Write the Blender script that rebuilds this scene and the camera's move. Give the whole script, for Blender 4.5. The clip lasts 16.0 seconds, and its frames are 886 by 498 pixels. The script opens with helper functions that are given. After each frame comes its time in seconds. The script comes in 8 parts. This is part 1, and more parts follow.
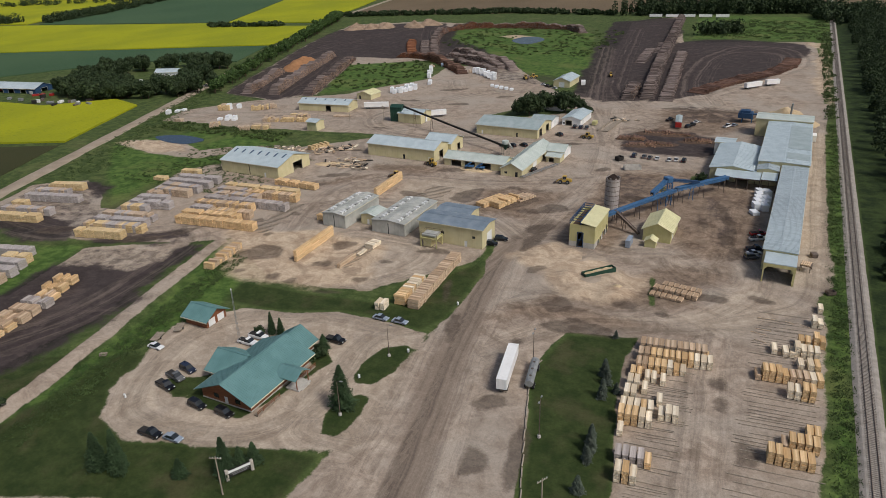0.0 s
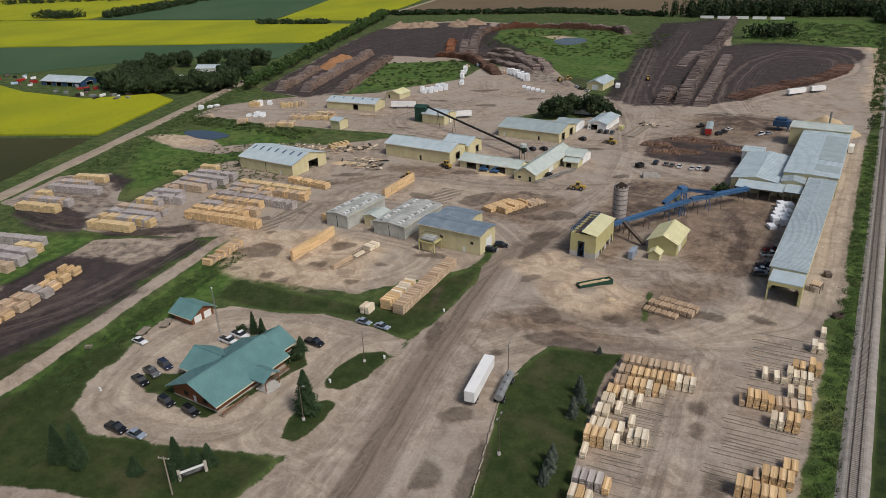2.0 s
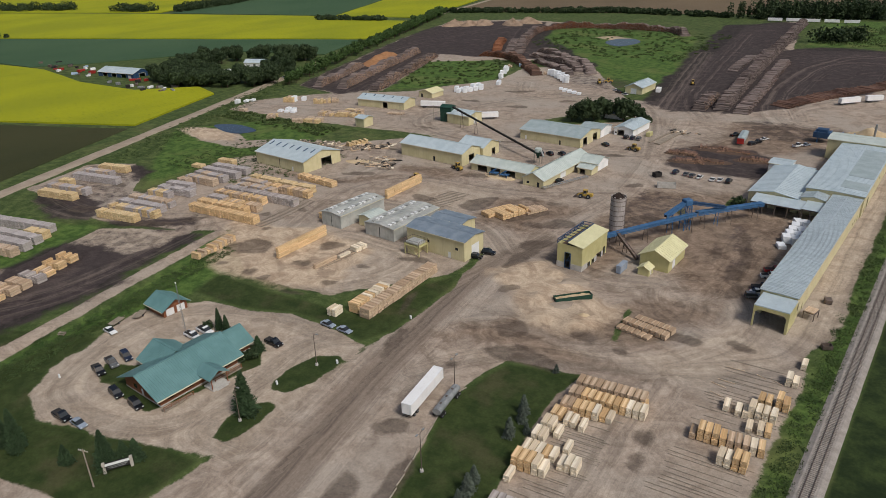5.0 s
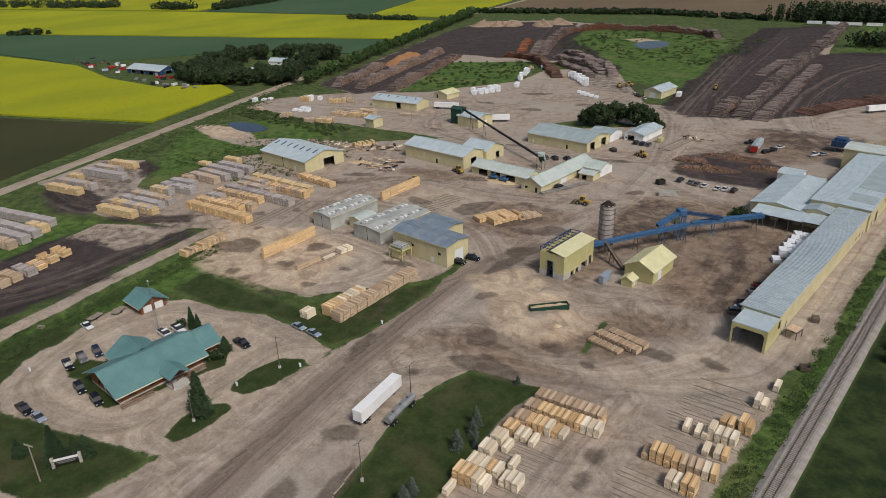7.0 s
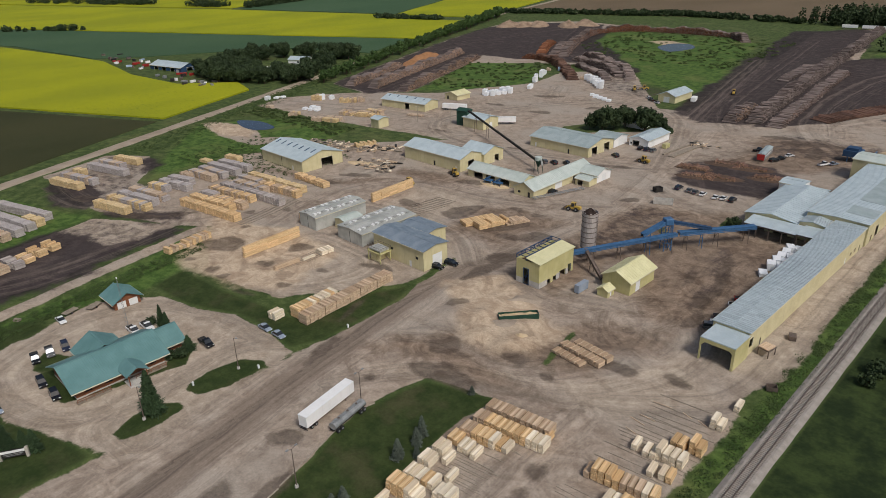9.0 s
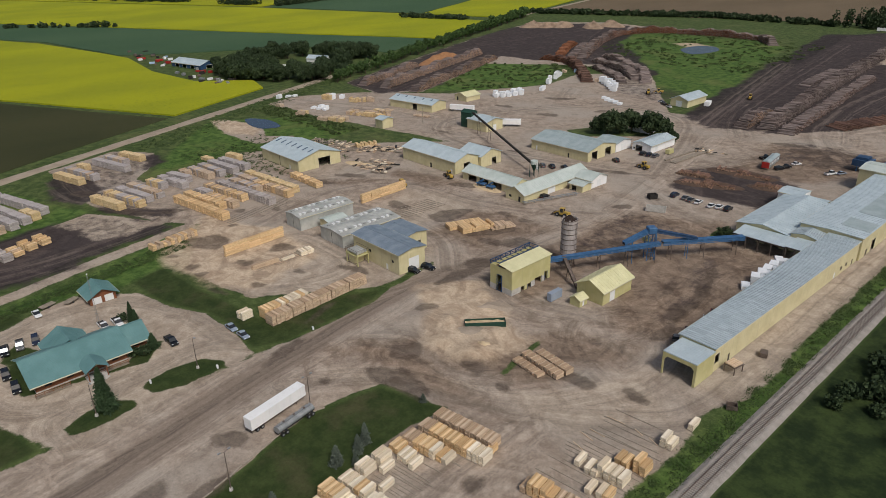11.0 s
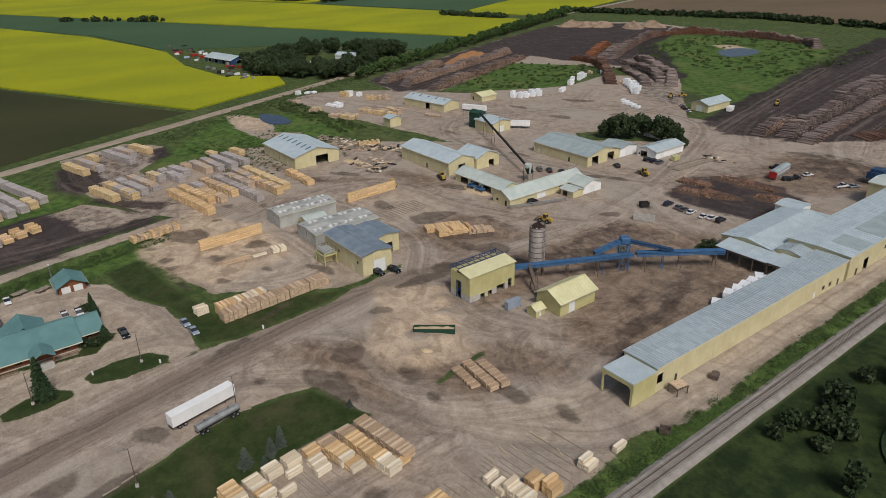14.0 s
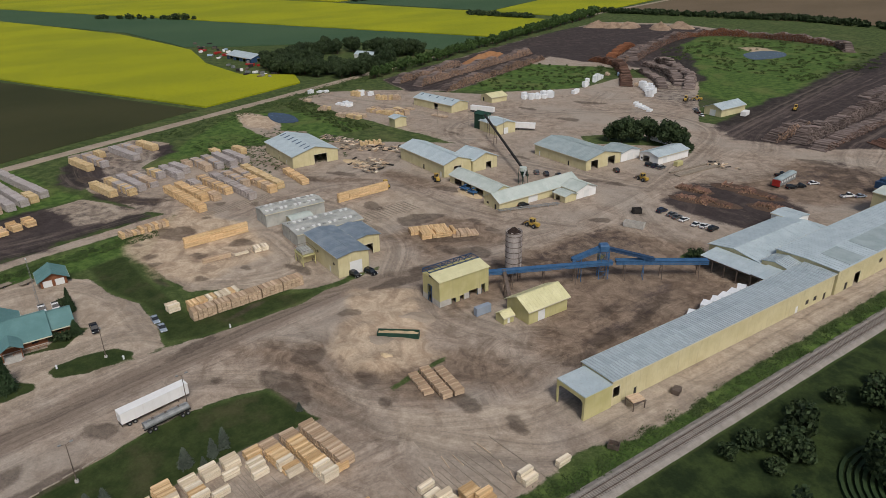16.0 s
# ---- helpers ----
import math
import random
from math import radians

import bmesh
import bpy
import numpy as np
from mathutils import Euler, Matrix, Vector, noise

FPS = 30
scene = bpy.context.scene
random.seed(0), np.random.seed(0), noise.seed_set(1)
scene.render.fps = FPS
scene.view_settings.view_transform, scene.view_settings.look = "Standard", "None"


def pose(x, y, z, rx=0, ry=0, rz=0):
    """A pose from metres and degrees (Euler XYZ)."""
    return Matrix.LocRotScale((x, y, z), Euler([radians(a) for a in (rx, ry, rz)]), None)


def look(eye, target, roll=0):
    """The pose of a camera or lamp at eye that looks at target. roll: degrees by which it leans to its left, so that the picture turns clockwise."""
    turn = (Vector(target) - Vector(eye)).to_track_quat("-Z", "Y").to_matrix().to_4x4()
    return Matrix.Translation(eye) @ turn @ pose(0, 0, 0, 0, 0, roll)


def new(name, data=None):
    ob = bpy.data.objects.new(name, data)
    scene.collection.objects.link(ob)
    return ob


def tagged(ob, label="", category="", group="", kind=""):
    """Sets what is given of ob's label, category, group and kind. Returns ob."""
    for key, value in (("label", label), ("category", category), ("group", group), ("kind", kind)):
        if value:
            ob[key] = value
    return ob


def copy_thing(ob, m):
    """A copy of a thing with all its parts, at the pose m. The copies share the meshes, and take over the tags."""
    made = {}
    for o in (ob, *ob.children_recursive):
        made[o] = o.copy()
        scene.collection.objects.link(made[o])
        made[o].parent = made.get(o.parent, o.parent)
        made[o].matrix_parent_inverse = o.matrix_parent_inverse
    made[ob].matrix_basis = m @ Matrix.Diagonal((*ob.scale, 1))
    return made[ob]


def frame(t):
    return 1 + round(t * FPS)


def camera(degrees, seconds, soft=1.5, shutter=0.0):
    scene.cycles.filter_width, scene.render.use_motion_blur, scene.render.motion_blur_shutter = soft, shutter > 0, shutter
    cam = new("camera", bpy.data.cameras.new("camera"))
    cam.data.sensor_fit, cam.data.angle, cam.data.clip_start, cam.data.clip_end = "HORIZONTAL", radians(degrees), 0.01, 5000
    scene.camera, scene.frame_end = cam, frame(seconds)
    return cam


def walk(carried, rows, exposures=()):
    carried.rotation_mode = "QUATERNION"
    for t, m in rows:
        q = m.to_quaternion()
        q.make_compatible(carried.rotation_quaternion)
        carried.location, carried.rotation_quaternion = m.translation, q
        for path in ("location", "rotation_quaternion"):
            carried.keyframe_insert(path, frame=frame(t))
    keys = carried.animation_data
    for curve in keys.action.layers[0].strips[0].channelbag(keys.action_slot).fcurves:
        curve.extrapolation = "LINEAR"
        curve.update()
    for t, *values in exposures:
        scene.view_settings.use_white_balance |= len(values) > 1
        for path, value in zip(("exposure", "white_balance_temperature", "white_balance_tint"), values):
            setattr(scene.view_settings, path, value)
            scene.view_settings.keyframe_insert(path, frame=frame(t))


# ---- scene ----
cam = camera(65.4, 16.0, soft=0.8)
# seconds, eye, a point ahead, roll
PATH = [
    (0, (1.289, 0.698, 98.335), (-40.48, 81.69, 57.09), -1.8),
    (0.5, (4.886, 3.786, 98.310), (-38.66, 83.86, 57.11), -1.8),
    (1, (8.450, 6.863, 98.282), (-36.76, 86.01, 57.08), -1.8),
    (1.5, (11.910, 9.910, 98.277), (-34.75, 88.14, 57.08), -1.8),
    (2, (15.337, 12.981, 98.275), (-32.83, 90.31, 57.07), -1.7),
    (2.5, (18.731, 16.072, 98.257), (-30.88, 92.48, 57.06), -1.7),
    (3, (22.110, 19.242, 98.247), (-28.89, 94.75, 57.00), -1.7),
    (3.5, (25.551, 22.499, 98.213), (-26.74, 97.10, 56.91), -1.6),
    (4, (28.907, 25.765, 98.205), (-24.69, 99.40, 56.91), -1.6),
    (6.5, (44.964, 42.511, 98.455), (-14.41, 111.56, 57.16), -1.5),
    (7, (48.031, 46.048, 98.520), (-12.36, 114.22, 57.27), -1.5),
    (7.5, (51.062, 49.620, 98.625), (-10.30, 116.93, 57.33), -1.4),
    (8, (54.088, 53.219, 98.730), (-8.27, 119.60, 57.43), -1.4),
    (8.5, (57.043, 56.806, 98.805), (-6.20, 122.37, 57.50), -1.4),
    (9, (59.906, 60.437, 98.859), (-4.10, 125.18, 57.61), -1.3),
    (11.5, (73.899, 79.176, 99.295), (5.68, 139.43, 57.95), -1.2),
    (12, (76.557, 83.014, 99.306), (7.52, 142.32, 57.91), -1.2),
    (12.5, (79.109, 86.883, 99.296), (9.23, 145.28, 57.90), -1.2),
    (13, (81.628, 90.784, 99.291), (10.96, 148.18, 57.89), -1.2),
    (13.5, (84.063, 94.743, 99.285), (12.64, 151.16, 57.84), -1.2),
    (14, (86.434, 98.795, 99.293), (14.24, 154.17, 57.79), -1.1),
    (14.5, (88.750, 102.915, 99.296), (15.76, 157.30, 57.85), -1.1),
    (15, (91.055, 107.083, 99.287), (17.32, 160.38, 57.79), -1.1),
    (15.5, (93.332, 111.258, 99.297), (18.89, 163.49, 57.80), -1.1),
    (16, (95.570, 115.386, 99.303), (20.40, 166.60, 57.80), -1.1),
]
walk(cam, [(t, look(eye, target, roll)) for t, eye, target, roll in PATH], exposures=((0.0, 0.3), (8.0, 0.25), (16.0, 0.17)))

# ---- light: an overcast sky with a soft high sun from the east ----
SUN_EL, SUN_AZ = 50.0, 105.0
world = bpy.data.worlds.new("overcast")
scene.world = world
world.use_nodes = True
_bg = world.node_tree.nodes["Background"]
_sky = world.node_tree.nodes.new("ShaderNodeTexSky")
_sky.sky_type = "NISHITA"
_sky.sun_disc = False
_sky.sun_elevation = radians(SUN_EL)
_sky.sun_rotation = radians(SUN_AZ)
_sky.air_density, _sky.dust_density, _sky.ozone_density = 1.0, 4.0, 1.0
world.node_tree.links.new(_sky.outputs[0], _bg.inputs[0])
_bg.inputs[1].default_value = 0.064
_l = bpy.data.lights.new("sun", "SUN")
_l.energy, _l.angle, _l.color = 1.78, radians(15), (1.0, 0.97, 0.93)
sun = new("sun", _l)
_az = radians(SUN_AZ)
_d = Vector((math.sin(_az) * math.cos(radians(SUN_EL)), math.cos(_az) * math.cos(radians(SUN_EL)), math.sin(radians(SUN_EL))))
sun.matrix_world = Matrix.Translation((0, 0, 300)) @ _d.to_track_quat("Z", "Y").to_matrix().to_4x4()


# ---- materials ----
class Net:
    """Short hand for a material's node tree."""

    def __init__(self, name, rough=0.85, metal=0.0, spec=0.3):
        self.mat = bpy.data.materials.new(name)
        self.mat.use_nodes = True
        self.t = self.mat.node_tree
        self.b = self.t.nodes["Principled BSDF"]
        self.b.inputs["Roughness"].default_value = rough
        self.b.inputs["Metallic"].default_value = metal
        self.b.inputs["Specular IOR Level"].default_value = spec

    def node(self, kind, **inputs):
        n = self.t.nodes.new(kind)
        for k, v in inputs.items():
            self.put(n, k, v)
        return n

    def put(self, n, k, v):
        s = n.inputs[int(k[1:])] if k[0] == "i" and k[1:].isdigit() else n.inputs[k]
        if isinstance(v, bpy.types.NodeSocket):
            self.t.links.new(v, s)
        else:
            s.default_value = v

    def pos(self, scale=(1, 1, 1), turn=0.0, local=False):
        if local:
            src = self.node("ShaderNodeTexCoord").outputs["Object"]
        else:
            src = self.node("ShaderNodeNewGeometry").outputs["Position"]
        m = self.node("ShaderNodeMapping", Vector=src)
        m.inputs["Scale"].default_value = scale
        m.inputs["Rotation"].default_value = (0, 0, radians(turn))
        return m.outputs[0]

    def noise(self, vec, scale, detail=4.0, rough=0.55):
        n = self.node("ShaderNodeTexNoise", Vector=vec, Scale=scale, Detail=detail, Roughness=rough)
        return n.outputs["Fac"]

    def ramp(self, fac, lo, hi):
        """0 below lo, 1 above hi, smooth between."""
        m = self.node("ShaderNodeMapRange", Value=fac)
        m.interpolation_type = "SMOOTHSTEP"
        m.inputs["From Min"].default_value, m.inputs["From Max"].default_value = lo, hi
        return m.outputs[0]

    def mix(self, fac, a, b):
        n = self.node("ShaderNodeMix")
        n.data_type = "RGBA"
        for i, v in ((0, fac), (6, a), (7, b)):
            v = (*v, 1) if isinstance(v, tuple) and len(v) == 3 else v
            self.put(n, "i%d" % i, v)
        return n.outputs[2]

    def math(self, op, a, b=0.0):
        n = self.node("ShaderNodeMath", i0=a, i1=b)
        n.operation = op
        return n.outputs[0]

    def scale_col(self, col, fac):
        n = self.node("ShaderNodeVectorMath", i0=col)
        n.operation = "SCALE"
        self.put(n, "Scale", fac)
        return n.outputs[0]

    def bump(self, height, dist, strength=1.0):
        n = self.node("ShaderNodeBump", Height=height, Distance=dist, Strength=strength)
        self.put(self.b, "Normal", n.outputs[0])

    def colour(self, col):
        self.put(self.b, "Base Color", col)
        return self.mat


def plain(name, a, b, big=0.4, fine=6.0, rough=0.8, metal=0.0, bump=0.01, vary=0.0, stretch=(1, 1, 1), spec=0.3):
    """A surface with two scales of variation between the colours a and b, and, with vary, from object to object."""
    n = Net(name, rough, metal, spec)
    p = n.pos(stretch)
    f = n.math("ADD", n.math("MULTIPLY", n.noise(p, big), 0.65), n.math("MULTIPLY", n.noise(p, fine, 6), 0.45))
    col = n.mix(n.ramp(f, 0.35, 0.75), a, b)
    if vary:
        r = n.node("ShaderNodeObjectInfo").outputs["Random"]
        col = n.scale_col(col, n.math("ADD", n.math("MULTIPLY", r, vary), 1 - vary / 2))
    n.bump(n.noise(p, fine * 2, 3), bump)
    return n.colour(col)


def sheet_metal(name, a, b, rough=0.45, metal=0.0, rib=0.3, dirt=(0.30, 0.25, 0.18)):
    """Ribbed painted sheet: upright ribs in relief, chalky patches and dirt that has run down."""
    n = Net(name, rough, metal, 0.35)
    p = n.pos(local=True)
    w = n.node("ShaderNodeTexWave", Vector=n.pos((1, 1, 0), local=True), Scale=0.628 / rib, Distortion=0.0)
    w.bands_direction = "DIAGONAL"
    big = n.noise(p, 0.25, 3)
    runs = n.noise(n.pos((2.2, 2.2, 0.12), local=True), 1.0, 5)
    col = n.mix(n.ramp(big, 0.3, 0.7), a, b)
    col = n.mix(n.math("MULTIPLY", n.ramp(runs, 0.5, 0.8), 0.35), col, dirt)
    n.bump(w.outputs["Fac"], 0.02, 0.6)
    return n.colour(col)


def panel_roof(name, a, b, dirt):
    """Roof sheets laid across the slope, each of its own tone, with dark laps between them."""
    n = Net(name, 0.42, 0.15, 0.35)
    sep = n.node("ShaderNodeSeparateXYZ", Vector=n.pos(local=True))
    k = n.math("MULTIPLY", sep.outputs[1], 1 / 0.92)
    wn = n.node("ShaderNodeTexWhiteNoise", Vector=n.node("ShaderNodeCombineXYZ", i0=n.math("FLOOR", k), i1=n.math("FLOOR", n.math("MULTIPLY", sep.outputs[0], 0.45))).outputs[0])
    col = n.mix(wn.outputs["Value"], a, b)
    col = n.mix(n.math("MULTIPLY", n.ramp(n.math("FRACT", k), 0.74, 0.9), 0.75), col, dirt)
    runs = n.noise(n.pos((0.5, 2.0, 1), local=True), 0.8, 5)
    col = n.mix(n.math("MULTIPLY", n.ramp(runs, 0.5, 0.75), 0.4), col, dirt)
    return n.colour(col)


def lumber_mat(name, a, b, dark):
    """Stacked sawn boards: rows of board edges, each of its own tone, with dark joints."""
    n = Net(name, 0.8, 0.0, 0.2)
    p = n.pos(local=True)
    sep = n.node("ShaderNodeSeparateXYZ", Vector=p)
    layer = n.math("FLOOR", n.math("MULTIPLY", sep.outputs[2], 1 / 0.11))
    board = n.math("FLOOR", n.math("MULTIPLY", sep.outputs[0], 1 / 0.15))
    cell = n.node("ShaderNodeCombineXYZ", i0=board, i1=layer, i2=n.node("ShaderNodeObjectInfo").outputs["Random"])
    wn = n.node("ShaderNodeTexWhiteNoise", Vector=cell.outputs[0])
    grain = n.noise(n.pos((1, 0.3, 1)), 3.0, 4)
    col = n.mix(wn.outputs["Value"], a, b)
    col = n.mix(n.math("MULTIPLY", n.ramp(grain, 0.45, 0.75), 0.35), col, dark)
    joint = n.math("FRACT", n.math("MULTIPLY", sep.outputs[2], 1 / 0.11))
    col = n.mix(n.math("MULTIPLY", n.ramp(joint, 0.8, 0.95), 0.75), col, dark)
    r = n.node("ShaderNodeObjectInfo").outputs["Random"]
    col = n.scale_col(col, n.math("ADD", n.math("MULTIPLY", r, 0.26), 0.9))
    n.bump(n.math("ADD", joint, grain), 0.02, 0.6)
    return n.colour(col)


def leaf_mat(name, a, b, big=0.25):
    n = Net(name, 0.75, 0.0, 0.25)
    isl = n.node("ShaderNodeNewGeometry").outputs["Random Per Island"]
    r = n.node("ShaderNodeObjectInfo").outputs["Random"]
    f = n.math("ADD", n.math("MULTIPLY", isl, 0.7), n.math("MULTIPLY", r, 0.3))
    col = n.mix(f, a, b)
    col = n.mix(n.ramp(n.noise(n.pos(), big, 2), 0.35, 0.7), col, n.scale_col(col, 0.65))
    return n.colour(col)


def ground_mat():
    """Grass, packed gravel, dark bark soil and pale sand, blended by the masks of the ground sheet, with ragged edges."""
    n = Net("ground", 0.95, 0.0, 0.15)
    at = n.node("ShaderNodeAttribute")
    at.attribute_name = "cover"
    gravel, dark, sand = n.node("ShaderNodeSeparateColor", Color=at.outputs["Color"]).outputs
    at2 = n.node("ShaderNodeAttribute")
    at2.attribute_name = "marks"
    lawn, wet, tyre = n.node("ShaderNodeSeparateColor", Color=at2.outputs["Color"]).outputs
    p = n.pos()
    big, mid, fine = n.noise(p, 0.035, 5), n.noise(p, 0.22, 6, 0.65), n.noise(p, 2.4, 6, 0.7)
    edge = n.math("ADD", n.math("MULTIPLY", mid, 0.7), n.math("MULTIPLY", fine, 0.3))

    def cut(mask, soft=0.12, ragged=0.55):
        m = n.math("ADD", mask, n.math("MULTIPLY", n.math("SUBTRACT", edge, 0.5), ragged))
        return n.ramp(m, 0.5 - soft, 0.5 + soft)

    # grass: rough weeds and a mown lawn
    rough_g = n.mix(n.ramp(mid, 0.35, 0.68), (0.036, 0.060, 0.017), (0.096, 0.128, 0.042))
    rough_g = n.mix(n.math("MULTIPLY", n.ramp(fine, 0.5, 0.75), 0.5), rough_g, (0.16, 0.175, 0.07))
    rough_g = n.mix(n.math("MULTIPLY", n.ramp(big, 0.5, 0.72), 0.45), rough_g, (0.15, 0.150, 0.065))
    mown = n.mix(n.ramp(mid, 0.3, 0.75), (0.024, 0.040, 0.011), (0.052, 0.070, 0.022))
    mown = n.mix(n.math("MULTIPLY", n.ramp(n.noise(p, 0.09, 4), 0.50, 0.70), 0.6), mown, (0.082, 0.074, 0.037))
    at3 = n.node("ShaderNodeAttribute")
    at3.attribute_name = "extra"
    band, tall, lush = n.node("ShaderNodeSeparateColor", Color=at3.outputs["Color"]).outputs
    mead = n.mix(n.ramp(mid, 0.32, 0.68), (0.036, 0.076, 0.016), (0.105, 0.165, 0.040))
    mead = n.mix(n.math("MULTIPLY", n.ramp(big, 0.5, 0.66), 0.6), mead, (0.145, 0.160, 0.055))
    high = n.mix(n.ramp(n.noise(p, 0.12, 6, 0.7), 0.38, 0.64), (0.015, 0.026, 0.009), (0.040, 0.060, 0.018))
    grass = n.mix(cut(lawn), rough_g, mown)
    grass = n.mix(cut(lush, 0.25), grass, mead)
    grass = n.mix(cut(tall, 0.2), grass, high)
    # packed gravel: pale where it is driven, browner where it is not, with long wheel streaks
    lat = n.node("ShaderNodeAttribute")
    lat.attribute_name = "lateral"
    lane = n.node("ShaderNodeCombineXYZ", i0=lat.outputs["Fac"], i1=n.math("MULTIPLY", big, 4.0), i2=n.math("MULTIPLY", mid, 0.8))
    streak = n.noise(lane.outputs[0], 0.34, 8, 0.72)
    rut = n.noise(lane.outputs[0], 2.1, 3, 0.6)
    swirl = n.node("ShaderNodeTexNoise", Vector=p, Scale=0.05, Detail=8.0, Roughness=0.66, Distortion=2.6).outputs["Fac"]
    blot = n.node("ShaderNodeTexNoise", Vector=p, Scale=0.16, Detail=8.0, Roughness=0.7, Distortion=1.2).outputs["Fac"]
    grit = n.noise(p, 3.5, 5, 0.8)
    way = n.math("MULTIPLY", cut(tyre, 0.4, 0.8), 1.0)
    grav = n.mix(n.ramp(blot, 0.34, 0.66), (0.255, 0.200, 0.155), (0.415, 0.340, 0.272))
    grav = n.mix(n.ramp(big, 0.38, 0.68), grav, (0.36, 0.308, 0.255))
    grav = n.mix(n.math("MULTIPLY", n.ramp(swirl, 0.52, 0.66), 0.36), grav, (0.160, 0.120, 0.090))
    grav = n.mix(n.math("MULTIPLY", n.ramp(n.noise(p, 0.11, 7, 0.68), 0.57, 0.66), 0.3), grav, (0.145, 0.106, 0.080))
    pale_y = n.mix(n.ramp(blot, 0.32, 0.66), (0.32, 0.255, 0.192), (0.47, 0.39, 0.305))
    pale_y = n.mix(n.math("MULTIPLY", n.ramp(swirl, 0.52, 0.64), 0.4), pale_y, (0.29, 0.245, 0.205))
    grav = n.mix(n.math("MULTIPLY", cut(at2.outputs["Alpha"], 0.35), 0.75), grav, pale_y)
    earth = n.mix(n.ramp(blot, 0.34, 0.66), (0.12, 0.080, 0.054), (0.265, 0.192, 0.137))
    earth = n.mix(n.math("MULTIPLY", n.ramp(swirl, 0.52, 0.66), 0.6), earth, (0.08, 0.053, 0.037))
    grav = n.mix(n.math("MULTIPLY", cut(at.outputs["Alpha"], 0.35, 1.0), 0.8), grav, earth)
    worn = n.mix(n.ramp(streak, 0.36, 0.62), n.scale_col(grav, 0.74), n.scale_col(grav, 1.15))
    worn = n.mix(n.math("MULTIPLY", n.ramp(rut, 0.54, 0.66), 0.3), worn, n.scale_col(worn, 0.66))
    grav = n.mix(way, grav, worn)
    dirty = n.mix(n.ramp(streak, 0.36, 0.64), (0.115, 0.087, 0.068), (0.235, 0.185, 0.145))
    grav = n.mix(n.math("MULTIPLY", cut(band, 0.3, 0.7), 0.8), grav, dirty)
    soil = n.mix(n.ramp(edge, 0.35, 0.68), (0.021, 0.0160, 0.0172), (0.054, 0.0415, 0.0425))
    soil = n.mix(n.math("MULTIPLY", n.ramp(swirl, 0.52, 0.66), 0.5), soil, (0.110, 0.085, 0.078))
    soil = n.mix(n.math("MULTIPLY", n.math("MULTIPLY", n.ramp(streak, 0.46, 0.66), way), 0.7), soil, (0.19, 0.15, 0.125))
    pale = n.mix(n.ramp(blot, 0.32, 0.7), (0.39, 0.285, 0.195), (0.61, 0.49, 0.355))
    pale = n.mix(n.math("MULTIPLY", n.ramp(swirl, 0.5, 0.62), 0.6), pale, (0.25, 0.18, 0.125))
    col = n.mix(cut(gravel, 0.07, 0.75), grass, grav)
    col = n.mix(n.math("MULTIPLY", cut(sand, 0.2, 0.8), 0.85), col, pale)
    col = n.mix(n.math("MULTIPLY", cut(dark, 0.14, 1.0), 0.94), col, soil)
    damp = n.mix(n.ramp(blot, 0.4, 0.6), (0.055, 0.041, 0.032), (0.105, 0.080, 0.062))
    col = n.mix(n.math("MULTIPLY", cut(wet, 0.17, 0.9), 0.66), col, damp)
    speck = n.math("ADD", n.math("MULTIPLY", n.noise(p, 1.3, 6, 0.75), 0.8), n.math("MULTIPLY", grit, 0.7))
    col = n.scale_col(col, n.math("ADD", speck, 0.25))
    h = n.math("ADD", n.math("MULTIPLY", mid, 1.0), n.math("MULTIPLY", fine, 0.35))
    h = n.math("ADD", h, n.math("MULTIPLY", n.math("MULTIPLY", rut, way), 0.3))
    n.bump(h, 0.35, 0.6)
    return n.colour(col)


def crop_mat(name, a, b, c, turn=0.0, row=0.05):
    n = Net(name, 0.9, 0.0, 0.15)
    p = n.pos((1, row, 1), turn)
    streak = n.noise(p, 0.16, 6, 0.6)
    big = n.noise(n.pos((1, 0.5, 1), turn), 0.012, 5)
    fine = n.noise(n.pos(), 0.9, 5, 0.7)
    col = n.mix(n.ramp(big, 0.32, 0.68), a, b)
    col = n.mix(n.math("MULTIPLY", n.ramp(streak, 0.54, 0.74), 0.6), col, c)
    col = n.mix(n.math("MULTIPLY", n.ramp(fine, 0.48, 0.75), 0.4), col, c)
    n.bump(fine, 0.5, 0.6)
    return n.colour(col)


M_GROUND = ground_mat()
M_YELLOW = sheet_metal("cream_yellow_sheet", (0.57, 0.51, 0.295), (0.65, 0.59, 0.365))
M_YELLOW2 = sheet_metal("lemon_sheet", (0.47, 0.435, 0.20), (0.55, 0.51, 0.26))
M_LEMON_ROOF = sheet_metal("lemon_roof_sheet", (0.62, 0.59, 0.34), (0.70, 0.67, 0.41), rib=0.4)
M_ROOF = sheet_metal("galvanised_roof", (0.46, 0.545, 0.575), (0.55, 0.63, 0.655), 0.42, 0.15, 0.45, (0.28, 0.27, 0.25))
M_ROOF_LONG = panel_roof("sorter_roof_sheets", (0.40, 0.47, 0.495), (0.50, 0.575, 0.60), (0.27, 0.30, 0.33))
M_ROOF_DK = sheet_metal("dull_roof", (0.31, 0.38, 0.385), (0.40, 0.465, 0.47), 0.5, 0.1, 0.45, (0.22, 0.2, 0.18))
M_ROOF_BLUE = sheet_metal("blue_grey_roof", (0.17, 0.22, 0.27), (0.25, 0.30, 0.35), 0.5, 0.1, 0.45, (0.16, 0.16, 0.16))
